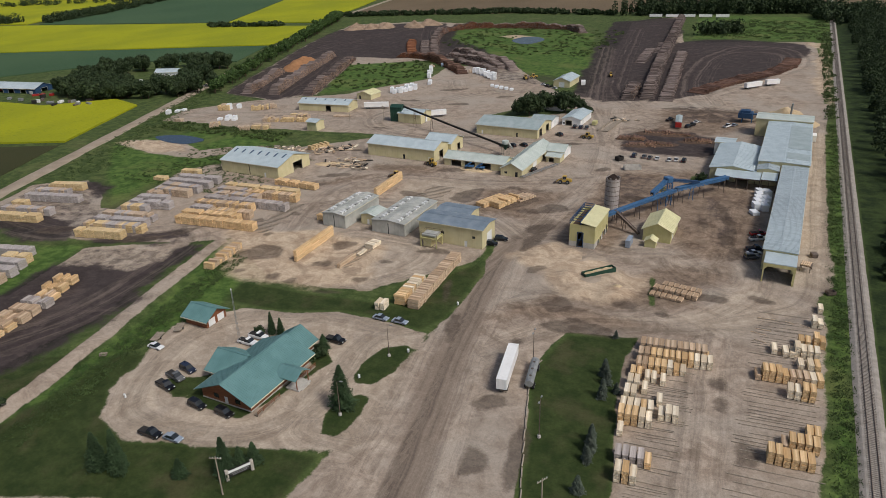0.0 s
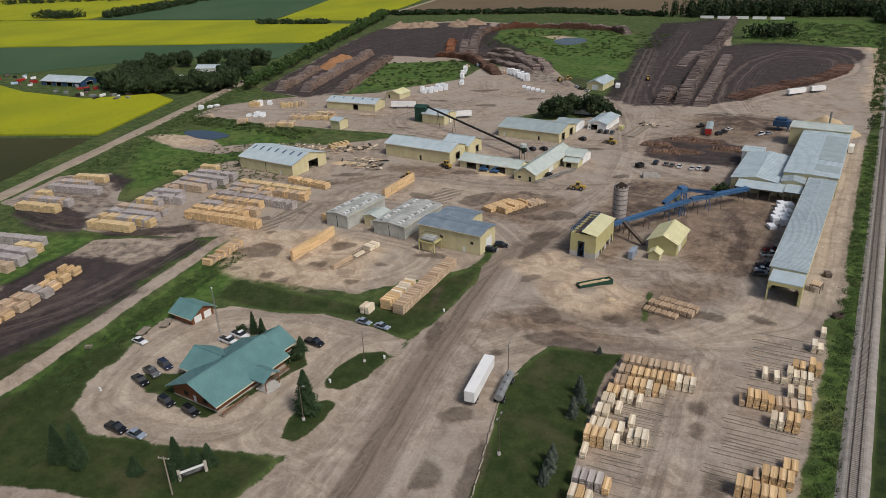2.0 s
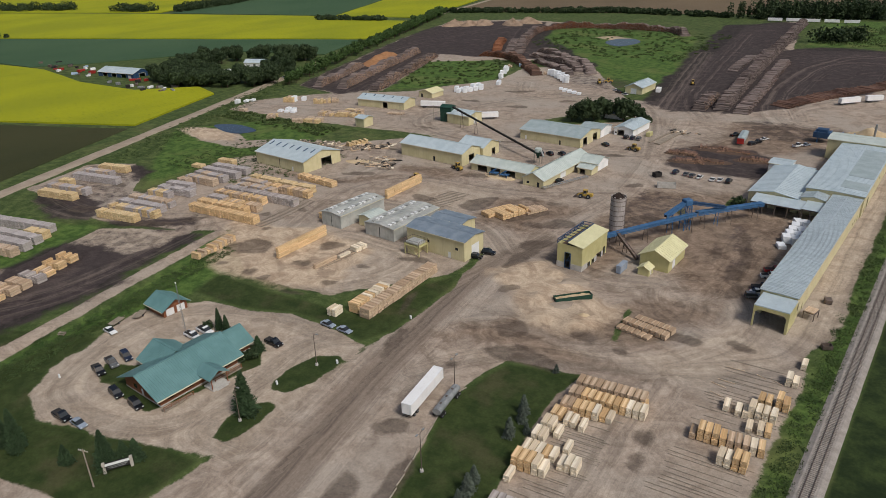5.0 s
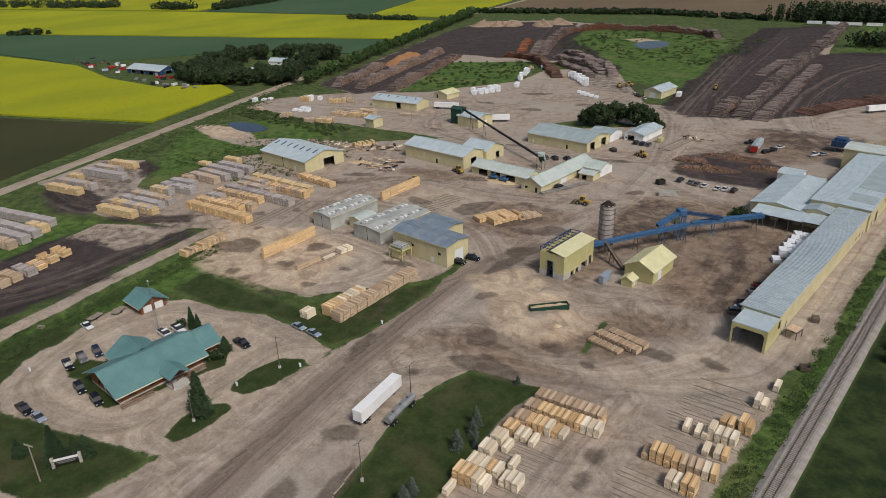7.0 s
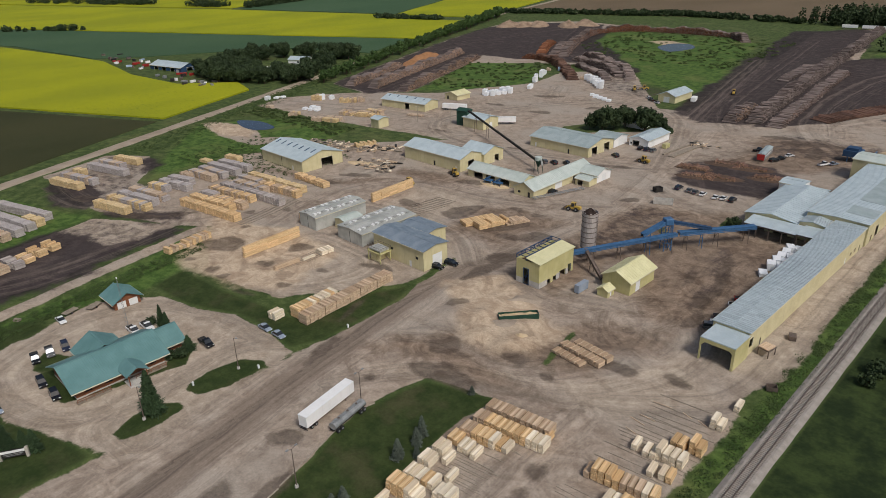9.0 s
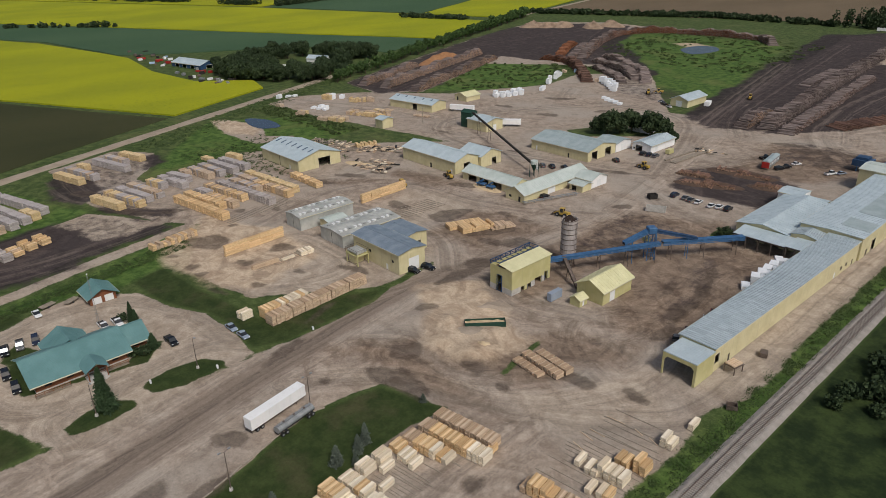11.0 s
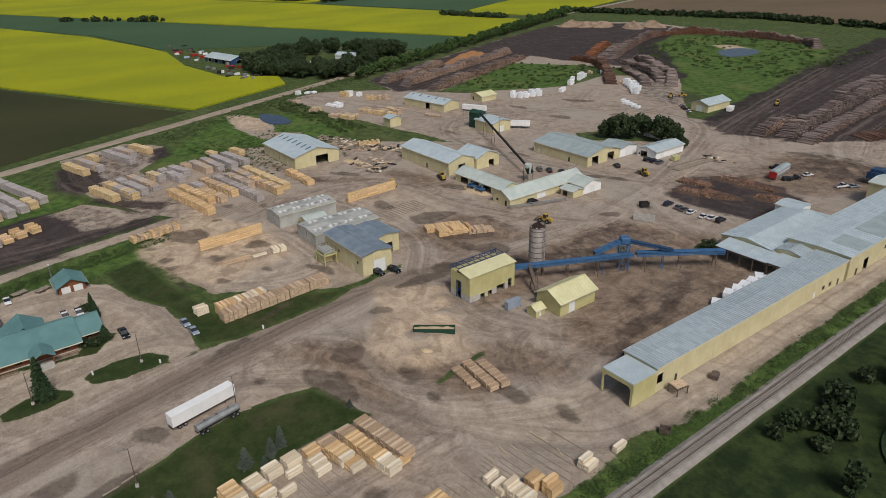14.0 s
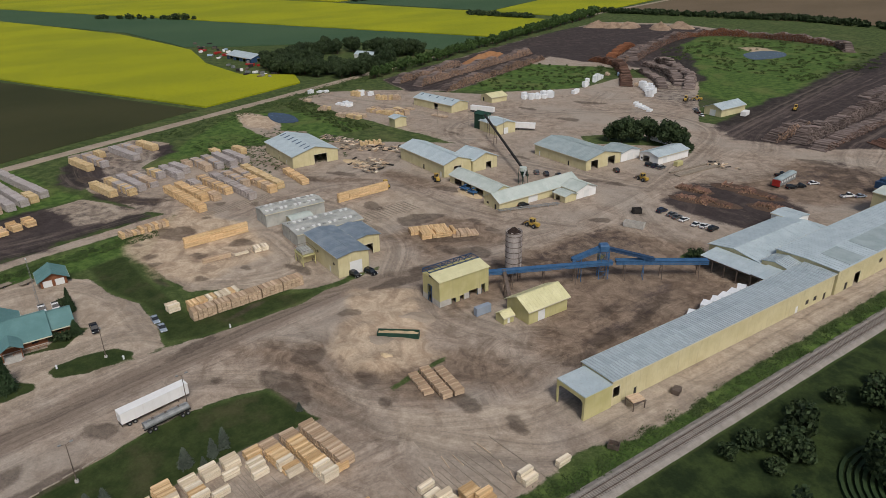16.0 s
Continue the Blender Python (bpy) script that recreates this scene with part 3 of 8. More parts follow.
# damp patches: centre, half widths, turn
DAMP = [
    (-156, 166.6, 6.9, 7.2, 20), (-132.3, 182.8, 4.6, 3.2, 30), (-130.2, 168.5, 3.3, 2.2, 30), (-111.3, 177.6, 2.4, 1.8, 20), (-112.6, 162.3, 2.4, 2.0, 0), (-139.5, 154, 2.6, 2.2, 0),
    (-163.9, 181.3, 1.9, 1.6, 0), (-152.4, 152.1, 2.4, 1.6, 30), (-132.8, 153.9, 1.9, 2.2, 0), (-135.5, 239.5, 4.4, 3.6, 20), (-113, 245.6, 9.0, 6.0, 60), (-88.7, 246, 3.0, 9.0, -20),
    (-82, 240, 6.0, 2.6, 20), (-76, 246, 5.0, 4.6, 0), (-134.9, 274.9, 6.4, 3.0, 30), (-181.5, 248.5, 6.7, 2.6, 30), (-87.7, 262.9, 2.8, 2.2, 0), (-187, 233, 8.0, 3.0, 20),
    (-11.2, 192.4, 5.8, 2.7, 0), (-48.4, 171.2, 3.2, 5.8, 0), (-41.4, 159.4, 9.5, 3.0, 12), (-38, 163, 7.0, 2.2, -10), (-31, 179.5, 3.0, 2.6, 0), (3.0, 197.7, 4.0, 2.2, 0), (-46.2, 101.8, 3.2, 3.4, 0),
    (-38.4, 107, 2.6, 9.0, 15), (-50.6, 121.4, 3.6, 3.4, 0), (-54.8, 147.4, 1.9, 1.4, 0), (3.5, 127.2, 2.8, 3.8, 0), (-3.8, 149.8, 1.6, 3.0, 0), (-2.8, 141.4, 1.6, 2.6, 0), (-49.9, 170.9, 5.0, 3.0, 0),
    (-15, 262, 2.6, 12, 10), (-12, 243, 3.0, 9.0, 5), (-8, 228, 2.4, 6.0, 0), (-22, 252, 1.4, 7, 12), (-59, 378, 3, 2, 0), (-52, 384, 3, 2, 0), (-106, 330, 6, 2.4, 40), (-96, 336, 5, 2, 30),
    (-97, 262, 3, 2, 0), (-70, 300, 5, 2.4, 40), (-66, 318, 3, 1.8, 0), (-150, 330, 6, 2, 10), (-170, 325, 7, 2, 0), (-205, 330, 5, 2, 10), (-212, 440, 9, 4, 40), (-190, 400, 8, 3, 20), (-225, 400, 6, 3, 10),
    (-170, 430, 7, 3, 30), (-46, 428, 14, 4, 20), (-36, 412, 3, 12, 10), (-30, 432, 8, 3, 0), (-60, 432, 8, 3, 15), (-48, 268, 8, 4, 20), (-58, 255, 5, 3, 0), (-62, 244, 3, 6, 10), (-244, 152, 8, 4, 20),
    (-205, 158, 8, 3.4, 40), (-196, 170, 6, 2.4, 50), (-262, 178, 4, 3, 0), (-220, 168, 2.5, 8, 40), (-176, 190, 2.5, 2, 0), (-168, 202, 2, 1.6, 0), (-100, 192, 6, 2.2, 10), (-118, 152, 4, 1.2, 0),
    (-66, 64, 4, 7, 20), (-84, 168, 1.2, 6, 20), (-73, 150, 1.6, 9, 14), (-22, 178, 2.4, 1.4, 0), (-64, 190, 4, 2, 30), (-72, 212, 3, 9, -6), (-74, 224, 3, 7, -20),
]


def oval(x, y, rx, ry, turn):
    """An uneven oval outline."""
    c, q = math.cos(radians(turn)), math.sin(radians(turn))
    out = []
    for i in range(14):
        a = math.tau * i / 14
        k = 1 + 0.16 * math.sin(2 * a + x) + 0.13 * math.sin(3 * a + y) + 0.08 * math.sin(5 * a + x * y)
        u, v = rx * k * math.cos(a), ry * k * math.sin(a)
        out.append((x + u * c - v * q, y + u * q + v * c))
    return out


# worn wheel lines across the yards
TYRES = [
    [(-44, 40), (-52, 92), (-61, 130), (-69, 175), (-74, 205), (-72, 240), (-70, 290), (-78, 340), (-92, 420)],
    [(-60, 140), (-44, 163), (-16, 173), (4, 188), (16, 206), (17, 260), (17, 330), (17, 420)],
    [(-196, 60), (-186, 85), (-177, 110), (-179, 140), (-184, 162), (-196, 172), (-215, 160), (-245, 148), (-285, 150)],
    [(-7, 172), (-5, 140), (-1, 95)],
    [(-70, 290), (-110, 268), (-150, 262), (-170, 240), (-166, 205), (-158, 180), (-165, 150)],
    [(-80, 340), (-120, 440), (-170, 450), (-200, 420), (-225, 350), (-180, 320), (-100, 335), (-78, 345)],
    [(-77, 215), (-95, 228), (-118, 232), (-150, 226), (-165, 215)],
    [(-79, 150), (-86, 141), (-110, 139), (-132, 128), (-137, 108), (-126, 85), (-104, 84), (-90, 92), (-87, 112), (-89, 134), (-78, 146)],
    [(-70, 92), (-86, 93), (-88, 112)],
    [(-20, 172), (-8, 184), (0, 206), (-3, 222), (-16, 232), (-26, 218), (-20, 206), (-6, 200)],
    [(-16, 214), (-13, 240), (-16, 270), (-12, 290)],
    [(-62, 168), (-52, 175), (-30, 176), (-16, 196), (-14, 212), (-26, 220), (-44, 214), (-62, 218), (-72, 212)],
    [(-24, 300), (-34, 305), (-60, 312), (-72, 320)],
    [(-78, 345), (-60, 400), (-40, 415), (0, 425)],
    [(-85, 430), (-104, 470), (-122, 560), (-160, 800)], [(-112, 440), (-130, 520), (-160, 660)],
    [(-30, 420), (-60, 470), (-70, 600), (-50, 690), (-10, 690), (4, 620), (-16, 550), (-44, 480)],
    [(-40, 450), (-58, 520), (-56, 640), (-20, 660), (-14, 600)],
    [(-215, 540), (-300, 585), (-345, 650), (-400, 760)], [(-350, 390), (-400, 470), (-430, 600), (-420, 740)], [(-312, 385), (-338, 460), (-375, 540)],
    [(-230, 350), (-262, 345), (-300, 330), (-340, 315)], [(-225, 470), (-205, 440), (-180, 440)],
    [(-160, 155), (-140, 158), (-118, 158), (-104, 176), (-106, 192), (-134, 192)], [(-145, 160), (-112, 155), (-98, 172)],
    [(-190, 225), (-178, 250), (-186, 275), (-205, 300), (-190, 330)],
    [(-60, 60), (-66, 100), (-74, 140), (-81, 178), (-79, 205)],
]
MUD = [
    [(-292, 150), (-304, 184), (-284, 200), (-260, 186), (-248, 176), (-243, 190), (-225, 176), (-205, 172), (-185, 166), (-190, 150), (-223, 149)],
    [(-240, 92), (-212, 109), (-217, 144), (-190, 160), (-169, 120), (-172, 70), (-220, 60)], [(-60, 395), (-66, 440), (-10, 450), (-16, 405)],
    [(-30, 284), (-13, 280), (-7, 222), (-14, 222), (-22, 246)], [(-66, 246), (-66, 300), (-40, 306), (-46, 250)], [(-215, 480), (-230, 545), (-190, 520), (-150, 500), (-165, 470)],
]
MEADOW = [
    [(-345, 690), (-350, 740), (-330, 765), (-215, 770), (-195, 740), (-150, 560), (-136, 500), (-190, 520), (-215, 560), (-280, 612)],
    [(-300, 395), (-344, 507), (-350, 545), (-310, 545), (-262, 500), (-250, 460), (-262, 430)], [(-95, 735), (-60, 745), (10, 742), (20, 600), (24, 600), (24, 950), (-120, 950)],
    [(-150, 62), (-157, 110), (-174, 165), (-160, 165), (-148, 146), (-143, 132), (-148, 100)], [(-208, 109), (-219, 145), (-273, 127), (-300, 118), (-280, 96)],
    [(-246, 178), (-290, 215), (-330, 250), (-300, 290), (-245, 296), (-236, 262), (-256, 228)], [(21, 60), (21, 420), (25, 420), (25, 60)],
]
BAND = [(-40, 40), (-55, 92), (-63, 120), (-70, 150), (-76, 180), (-77, 205), (-71, 230)]


def glide(points, n=6):
    """A smooth line through the points."""
    out = []
    for i in range(len(points) - 1):
        p0, p1, p2, p3 = (Vector(points[min(max(i + j - 1, 0), len(points) - 1)]) for j in range(4))
        for k in range(n):
            t = k / n
            q = 0.5 * (2 * p1 + (p2 - p0) * t + (2 * p0 - 5 * p1 + 4 * p2 - p3) * t * t + (3 * p1 - p0 - 3 * p2 + p3) * t ** 3)
            out.append((q.x, q.y))
    return out + [tuple(points[-1])]


xs = np.concatenate([-np.geomspace(5200, 575, 14), np.arange(-560, -312, 3.0), np.arange(-312, -170, 1.3), np.arange(-170, 34, 0.9), np.geomspace(35, 5200, 24)])
ys = np.concatenate([-np.geomspace(4200, 30, 12), np.arange(0, 60, 4.0), np.arange(60, 262, 1.0), np.arange(262, 430, 1.7), np.arange(430, 960, 3.2), np.geomspace(970, 6000, 16)])
GX, GY = np.meshgrid(xs, ys)
FLATX, FLATY = GX.ravel(), GY.ravel()


WAVES = np.random.default_rng(3).uniform(-1, 1, (14, 4))


def wander(k):
    """A smooth random drift over the plan, in -1 to 1."""
    out = np.zeros(FLATX.shape)
    for i, (a, b, c, d) in enumerate(WAVES):
        f = 0.08 * 1.22 ** i
        out += np.sin(f * (a * FLATX + b * FLATY) * 1.6 + (c + d * k) * 9 + k) * 0.82 ** i
    return out / 3.2


WX, WY = wander(1.0), wander(2.0)


def soft(shapes, width, drift=0.8):
    d = np.full(FLATX.shape, -1e9)
    px, py, pad = FLATX + drift * WX, FLATY + drift * WY, width + 4.0
    for s in shapes:
        sx, sy = [p[0] for p in s], [p[1] for p in s]
        near = np.nonzero((px > min(sx) - pad) & (px < max(sx) + pad) & (py > min(sy) - pad) & (py < max(sy) + pad))[0]
        d[near] = np.maximum(d[near], outline(s, px[near], py[near]))
    return np.clip(0.5 + d / (2 * width), 0, 1)


def build_ground():
    gravel = soft(GRAVEL, 3.0, 1.6)
    grass = soft(GRASS, 2.0)
    pads = np.clip(0.5 + trail([(-150, 52), (-155, 82), (-160.4, 106), (-164, 119), (-167.7, 132), (-171.7, 148), (-176, 168)], 5.2, FLATX, FLATY) / 4, 0, 1)
    front = np.clip(0.5 + trail([(-190, 16), (-131, 48), (-109, 58), (-84, 65), (-50, 76)], 6.0, FLATX, FLATY) / 5, 0, 1)
    lane = np.clip(0.5 + trail([(16.6, 222), (16, 260), (15.6, 330), (15.4, 400), (18, 470)], 8.0, FLATX, FLATY) / 4, 0, 1)
    cover = np.ones((len(FLATX), 4), np.float32)
    cover[:, 0] = np.maximum(np.maximum(gravel * (1 - grass), pads), np.maximum(front, lane))
    cover[:, 1] = np.maximum(soft(DARK, 7.0, 5.0), 0.47 * soft(MUD, 5.0, 4.0))
    cover[:, 2] = np.maximum(soft(SAND, 6.0, 4.0), front * 0.2)
    cover[:, 3] = soft(BROWN, 7.0, 4.0)
    marks = np.ones((len(FLATX), 4), np.float32)
    marks[:, 3] = soft(PALE, 5.0, 3.0)
    marks[:, 0] = soft(LAWN, 4.0)
    marks[:, 1] = soft([oval(*d) for d in DAMP], 2.2, 1.6)
    t = np.zeros(len(FLATX))
    near = np.full(len(FLATX), 1e9)
    lateral = np.full(len(FLATX), 40.0)
    for i, line in enumerate(TYRES):
        line = glide(line)
        for (x0, y0), (x1, y1) in zip(line, line[1:]):
            ex, ey = x1 - x0, y1 - y0
            hit = np.nonzero((FLATX > min(x0, x1) - 16) & (FLATX < max(x0, x1) + 16) & (FLATY > min(y0, y1) - 16) & (FLATY < max(y0, y1) + 16))[0]
            wx, wy = FLATX[hit] - x0, FLATY[hit] - y0
            k = np.clip((wx * ex + wy * ey) / (ex * ex + ey * ey), 0, 1)
            d = np.hypot(wx - k * ex, wy - k * ey)
            side = np.where(ex * wy - ey * wx > 0, 1.0, -1.0)
            won = d < near[hit]
            near[hit] = np.where(won, d, near[hit])
            lateral[hit] = np.where(won, d * side + 31.0 * i, lateral[hit])
    t = np.clip(0.5 + (7.0 - near) / 9, 0, 1)
    extra = np.ones((len(FLATX), 4), np.float32)
    extra[:, 0] = np.clip(0.5 + trail(glide(BAND), 9.0, FLATX + WX, FLATY) / 6, 0, 1)
    extra[:, 1] = np.clip(0.5 + (FLATX - 31) / 3, 0, 1)
    extra[:, 2] = soft(MEADOW, 4.0, 2.0)
    marks[:, 2] = t
    z = -0.06 - 0.05 * np.sin(FLATX * 0.31 + 2 * np.sin(FLATY * 0.13)) * np.sin(FLATY * 0.27 + np.sin(FLATX * 0.17))
    z = z - 0.05
    for cx, cy, r, h in ((-36, 186, 4.5, 1.5), (-44, 187, 9, 0.7), (-58, 196, 9, 0.8), (-66, 205, 6, 1.0), (-51, 202, 6, 1.0), (-60, 184, 4, 1.0), (-53, 190, 3, 1.2), (-40, 194, 3, 0.9), (-70, 196, 4, 0.9), (-47, 180, 4, 0.8), (-57, 208, 3, 1.1), (-38, 180, 3, 0.9), (-64, 212, 3, 0.8), (-312, 252, 8, 0.7)):
        z = z + h * np.exp(-((FLATX - cx) ** 2 + (FLATY - cy) ** 2) / (r * r))
    ditch = trail([(-150, 60), (-153, 100), (-158, 125), (-170, 150)], 0, FLATX, FLATY)
    z = z - 0.9 * np.exp(-(ditch / 4.0) ** 2)
    me = bpy.data.meshes.new("ground")
    nx, ny = len(xs), len(ys)
    idx = np.arange(nx * ny).reshape(ny, nx)
    quads = np.stack([idx[:-1, :-1], idx[:-1, 1:], idx[1:, 1:], idx[1:, :-1]], -1).reshape(-1, 4)
    me.vertices.add(nx * ny)
    me.vertices.foreach_set("co", np.stack([FLATX, FLATY, z], -1).astype(np.float32).ravel())
    me.loops.add(quads.size)
    me.loops.foreach_set("vertex_index", quads.ravel().astype(np.int32))
    me.polygons.add(len(quads))
    me.polygons.foreach_set("loop_start", np.arange(0, quads.size, 4, dtype=np.int32))
    me.update(calc_edges=True)
    me.validate()
    for name, values in (("cover", cover), ("marks", marks), ("extra", extra)):
        a = me.attributes.new(name, "FLOAT_COLOR", "POINT")
        a.data.foreach_set("color", values.ravel())
    a = me.attributes.new("lateral", "FLOAT", "POINT")
    a.data.foreach_set("value", (lateral + 0.8 * WX).astype(np.float32))
    ob = part_of("ground", me, M_GROUND, None, smooth=True)
    tagged(ob, "sandy gravel mill yard with dark soil patches and green grass verges", "ground", kind="structure")


build_ground()

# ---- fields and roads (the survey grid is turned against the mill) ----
ca, sa = math.cos(radians(25.9)), math.sin(radians(25.9))


def north(x, y):
    """Survey grid to the mill's own axes."""
    return (x * ca - y * sa, x * sa + y * ca)


def field(name, points, material, height, label, category="field", step=40):
    """A crop with its own height over the ground, with a slightly uneven top."""
    bm = B()
    pts = []
    for i, p in enumerate(points):
        q = points[(i + 1) % len(points)]
        n = max(1, int(math.hypot(q[0] - p[0], q[1] - p[1]) / step))
        for k in range(n):
            j = 1.2 if 0 < k else 0.0
            pts.append((p[0] + (q[0] - p[0]) * k / n + random.uniform(-j, j), p[1] + (q[1] - p[1]) * k / n + random.uniform(-j, j)))
    ring = [bm.verts.new((*north(x, y), height)) for x, y in pts]
    top = bm.faces.new(ring)
    if top.normal.z < 0 or sum(a[0] * b[1] - b[0] * a[1] for a, b in zip(pts, pts[1:] + pts[:1])) < 0:
        top.normal_flip()
    low = [bm.verts.new((v.co.x, v.co.y, -0.3)) for v in ring]
    for i in range(len(ring)):
        k = (i + 1) % len(ring)
        bm.faces.new((ring[i], low[i], low[k], ring[k]))
    bmesh.ops.triangulate(bm, faces=[f for f in bm.faces if len(f.verts) > 4])
    bmesh.ops.recalc_face_normals(bm, faces=bm.faces)
    ob = part(name, bm, material)
    return tagged(ob, label, category, "farm fields", "structure")


field("canola_field", [(-216, 372), (-213, 462), (-237, 484), (-280, 468), (-345, 494), (-420, 545), (-600, 600), (-1000, 640), (-1000, 372)], M_CANOLA, 0.9, "bright yellow canola field in full bloom beside the gravel road")
field("canola_field", [(-190, 742), (-176, 905), (-310, 935), (-320, 968), (-640, 1015), (-1400, 1060), (-1400, 742)], M_CANOLA, 0.9, "bright yellow canola strip behind the green cereal field")
field("canola_field", [(-303, 975), (-172, 945), (-128, 1320), (-110, 1700), (-310, 1700)], M_CANOLA, 0.9, "distant yellow canola field along the road")
field("canola_field", [(-612, 1030), (-612, 1600), (-1500, 1700), (-1500, 1075)], M_CANOLA, 0.9, "distant yellow canola field behind a dark shelter belt")
field("cereal_field", [(-192, 738), (-196, 640), (-300, 655), (-400, 580), (-445, 558), (-600, 612), (-1400, 655), (-1400, 738)], M_CEREAL, 0.5, "smooth green cereal field between two yellow strips")
field("cereal_field", [(-307, 980), (-314, 1700), (-575, 1700), (-590, 1025)], M_CEREAL, 0.5, "distant green cereal field between shelter belt and canola")
field("stubble_field", [(-216, 230), (-216, 366), (-1000, 366), (-1000, 230)], M_FALLOW, 0.05, "dull olive-brown field beside the gravel road")
field("plowed_field", [(-150, 1030), (-90, 1330), (1500, 1330), (1500, 930), (500, 930)], M_BROWN, 0.05, "wide brown field beyond the log yard")
field("plowed_field", [(-88, 1345), (-50, 1900), (1900, 1900), (1900, 1345)], M_CEREAL, 0.05, "distant dull green field on the far plain")


def ribbon(name, pts, width, z, material, label, category, thick=0.0, jitter=0.0):
    """A band of that width along a line, rounded by in-between points."""
    line = []
    for p, q in zip(pts, pts[1:]):
        n = max(1, int(math.hypot(q[0] - p[0], q[1] - p[1]) / 12))
        line += [Vector((p[0] + (q[0] - p[0]) * k / n, p[1] + (q[1] - p[1]) * k / n)) for k in range(n)]
    line.append(Vector(pts[-1]))
    bm = B()
    rows = []
    for i, p in enumerate(line):
        d = (line[min(i + 1, len(line) - 1)] - line[max(i - 1, 0)]).normalized()
        s = Vector((d.y, -d.x))
        w = width / 2 + random.uniform(-jitter, jitter)
        rows.append([bm.verts.new((*(p + s * k * w), zz)) for k, zz in ((-1.25, z - thick - 0.12), (-0.9, z), (0, z + 0.05), (0.9, z), (1.25, z - thick - 0.12))])
    for a, b in zip(rows, rows[1:]):
        for k in range(4):
            bm.faces.new((a[k], a[k + 1], b[k + 1], b[k]))
    bmesh.ops.recalc_face_normals(bm, faces=bm.faces)
    ob = part(name, bm, material, smooth=True)
    return tagged(ob, label, category, kind="structure")


ROAD = [(-120, -280), (-308, 174), (-352, 280), (-399, 393), (-470, 552), (-557, 750), (-640, 1045), (-740, 1420)]
ribbon("road", ROAD, 7.5, 0.08, M_GRAVELROAD, "straight pale gravel road between fields and mill", "road", 0.2, 0.3)

# ---- railway ----
RX = 27.6


def build_railway():
    t = thing("railway", RX, 450, 0, "single railway line on pale ballast with rusty rails", "railway", kind="structure")
    bm = B()
    prism(bm, [(-2.9, -0.1), (2.9, -0.1), (1.8, 0.35), (-1.8, 0.35)], "y", -800, 1800)
    part("ballast", bm, M_BALLAST, t)
    for s in (-0.75, 0.75):
        bm = B()
        box(bm, s - 0.05, s + 0.05, -800, 1800, 0.43, 0.6)
        part("rail", bm, M_RAIL, t)
    me = bpy.data.meshes.new("tie")
    bm = B()
    box(bm, -1.3, 1.3, -0.12, 0.12, 0.3, 0.45)
    bm.to_mesh(me)
    bm.free()
    for i in range(240):
        o = part_of("tie", me, M_TIE, t)
        o.matrix_basis = pose(random.uniform(-0.06, 0.06), -345 + i * 0.62, 0, 0, 0, random.uniform(-1.5, 1.5))
    bm = B()
    for i in range(1200):
        y = -345 + (240 + i) * 0.62
        box(bm, -1.3, 1.3, y - 0.12, y + 0.12, 0.3, 0.45)
    tagged(part("far_ties", bm, M_TIE, t), kind="stuff")


build_railway()


# ---- buildings ----
def slab(bm, length, height, thick, holes, place, gable=0.0):
    """A wall along s from -length/2 to length/2, with holes (s, width, z0, z1); place(s, d, z) puts it in the building."""
    def quad_box(s0, s1, z0, z1):
        if s1 - s0 < 1e-3 or z1 - z0 < 1e-3:
            return
        vs = [bm.verts.new(place(s, d, z)) for z in (z0, z1) for s, d in ((s0, 0), (s1, 0), (s1, thick), (s0, thick))]
        for f in ((3, 2, 1, 0), (4, 5, 6, 7), (0, 1, 5, 4), (1, 2, 6, 5), (2, 3, 7, 6), (3, 0, 4, 7)):
            bm.faces.new([vs[i] for i in f])
    at = -length / 2
    for s, w, z0, z1 in sorted(holes):
        quad_box(at, s - w / 2, 0, height)
        quad_box(s - w / 2, s + w / 2, 0, z0)
        quad_box(s - w / 2, s + w / 2, z1, height)
        at = s + w / 2
    quad_box(at, length / 2, 0, height)
    if gable > 0:
        a = [bm.verts.new(place(s, d, z)) for d in (0, thick) for s, z in ((-length / 2, height), (length / 2, height), (0, height + gable))]
        for f in ((0, 1, 2), (5, 4, 3), (0, 3, 4, 1), (1, 4, 5, 2), (2, 5, 3, 0)):
            bm.faces.new([a[i] for i in f])
    bmesh.ops.recalc_face_normals(bm, faces=bm.faces)


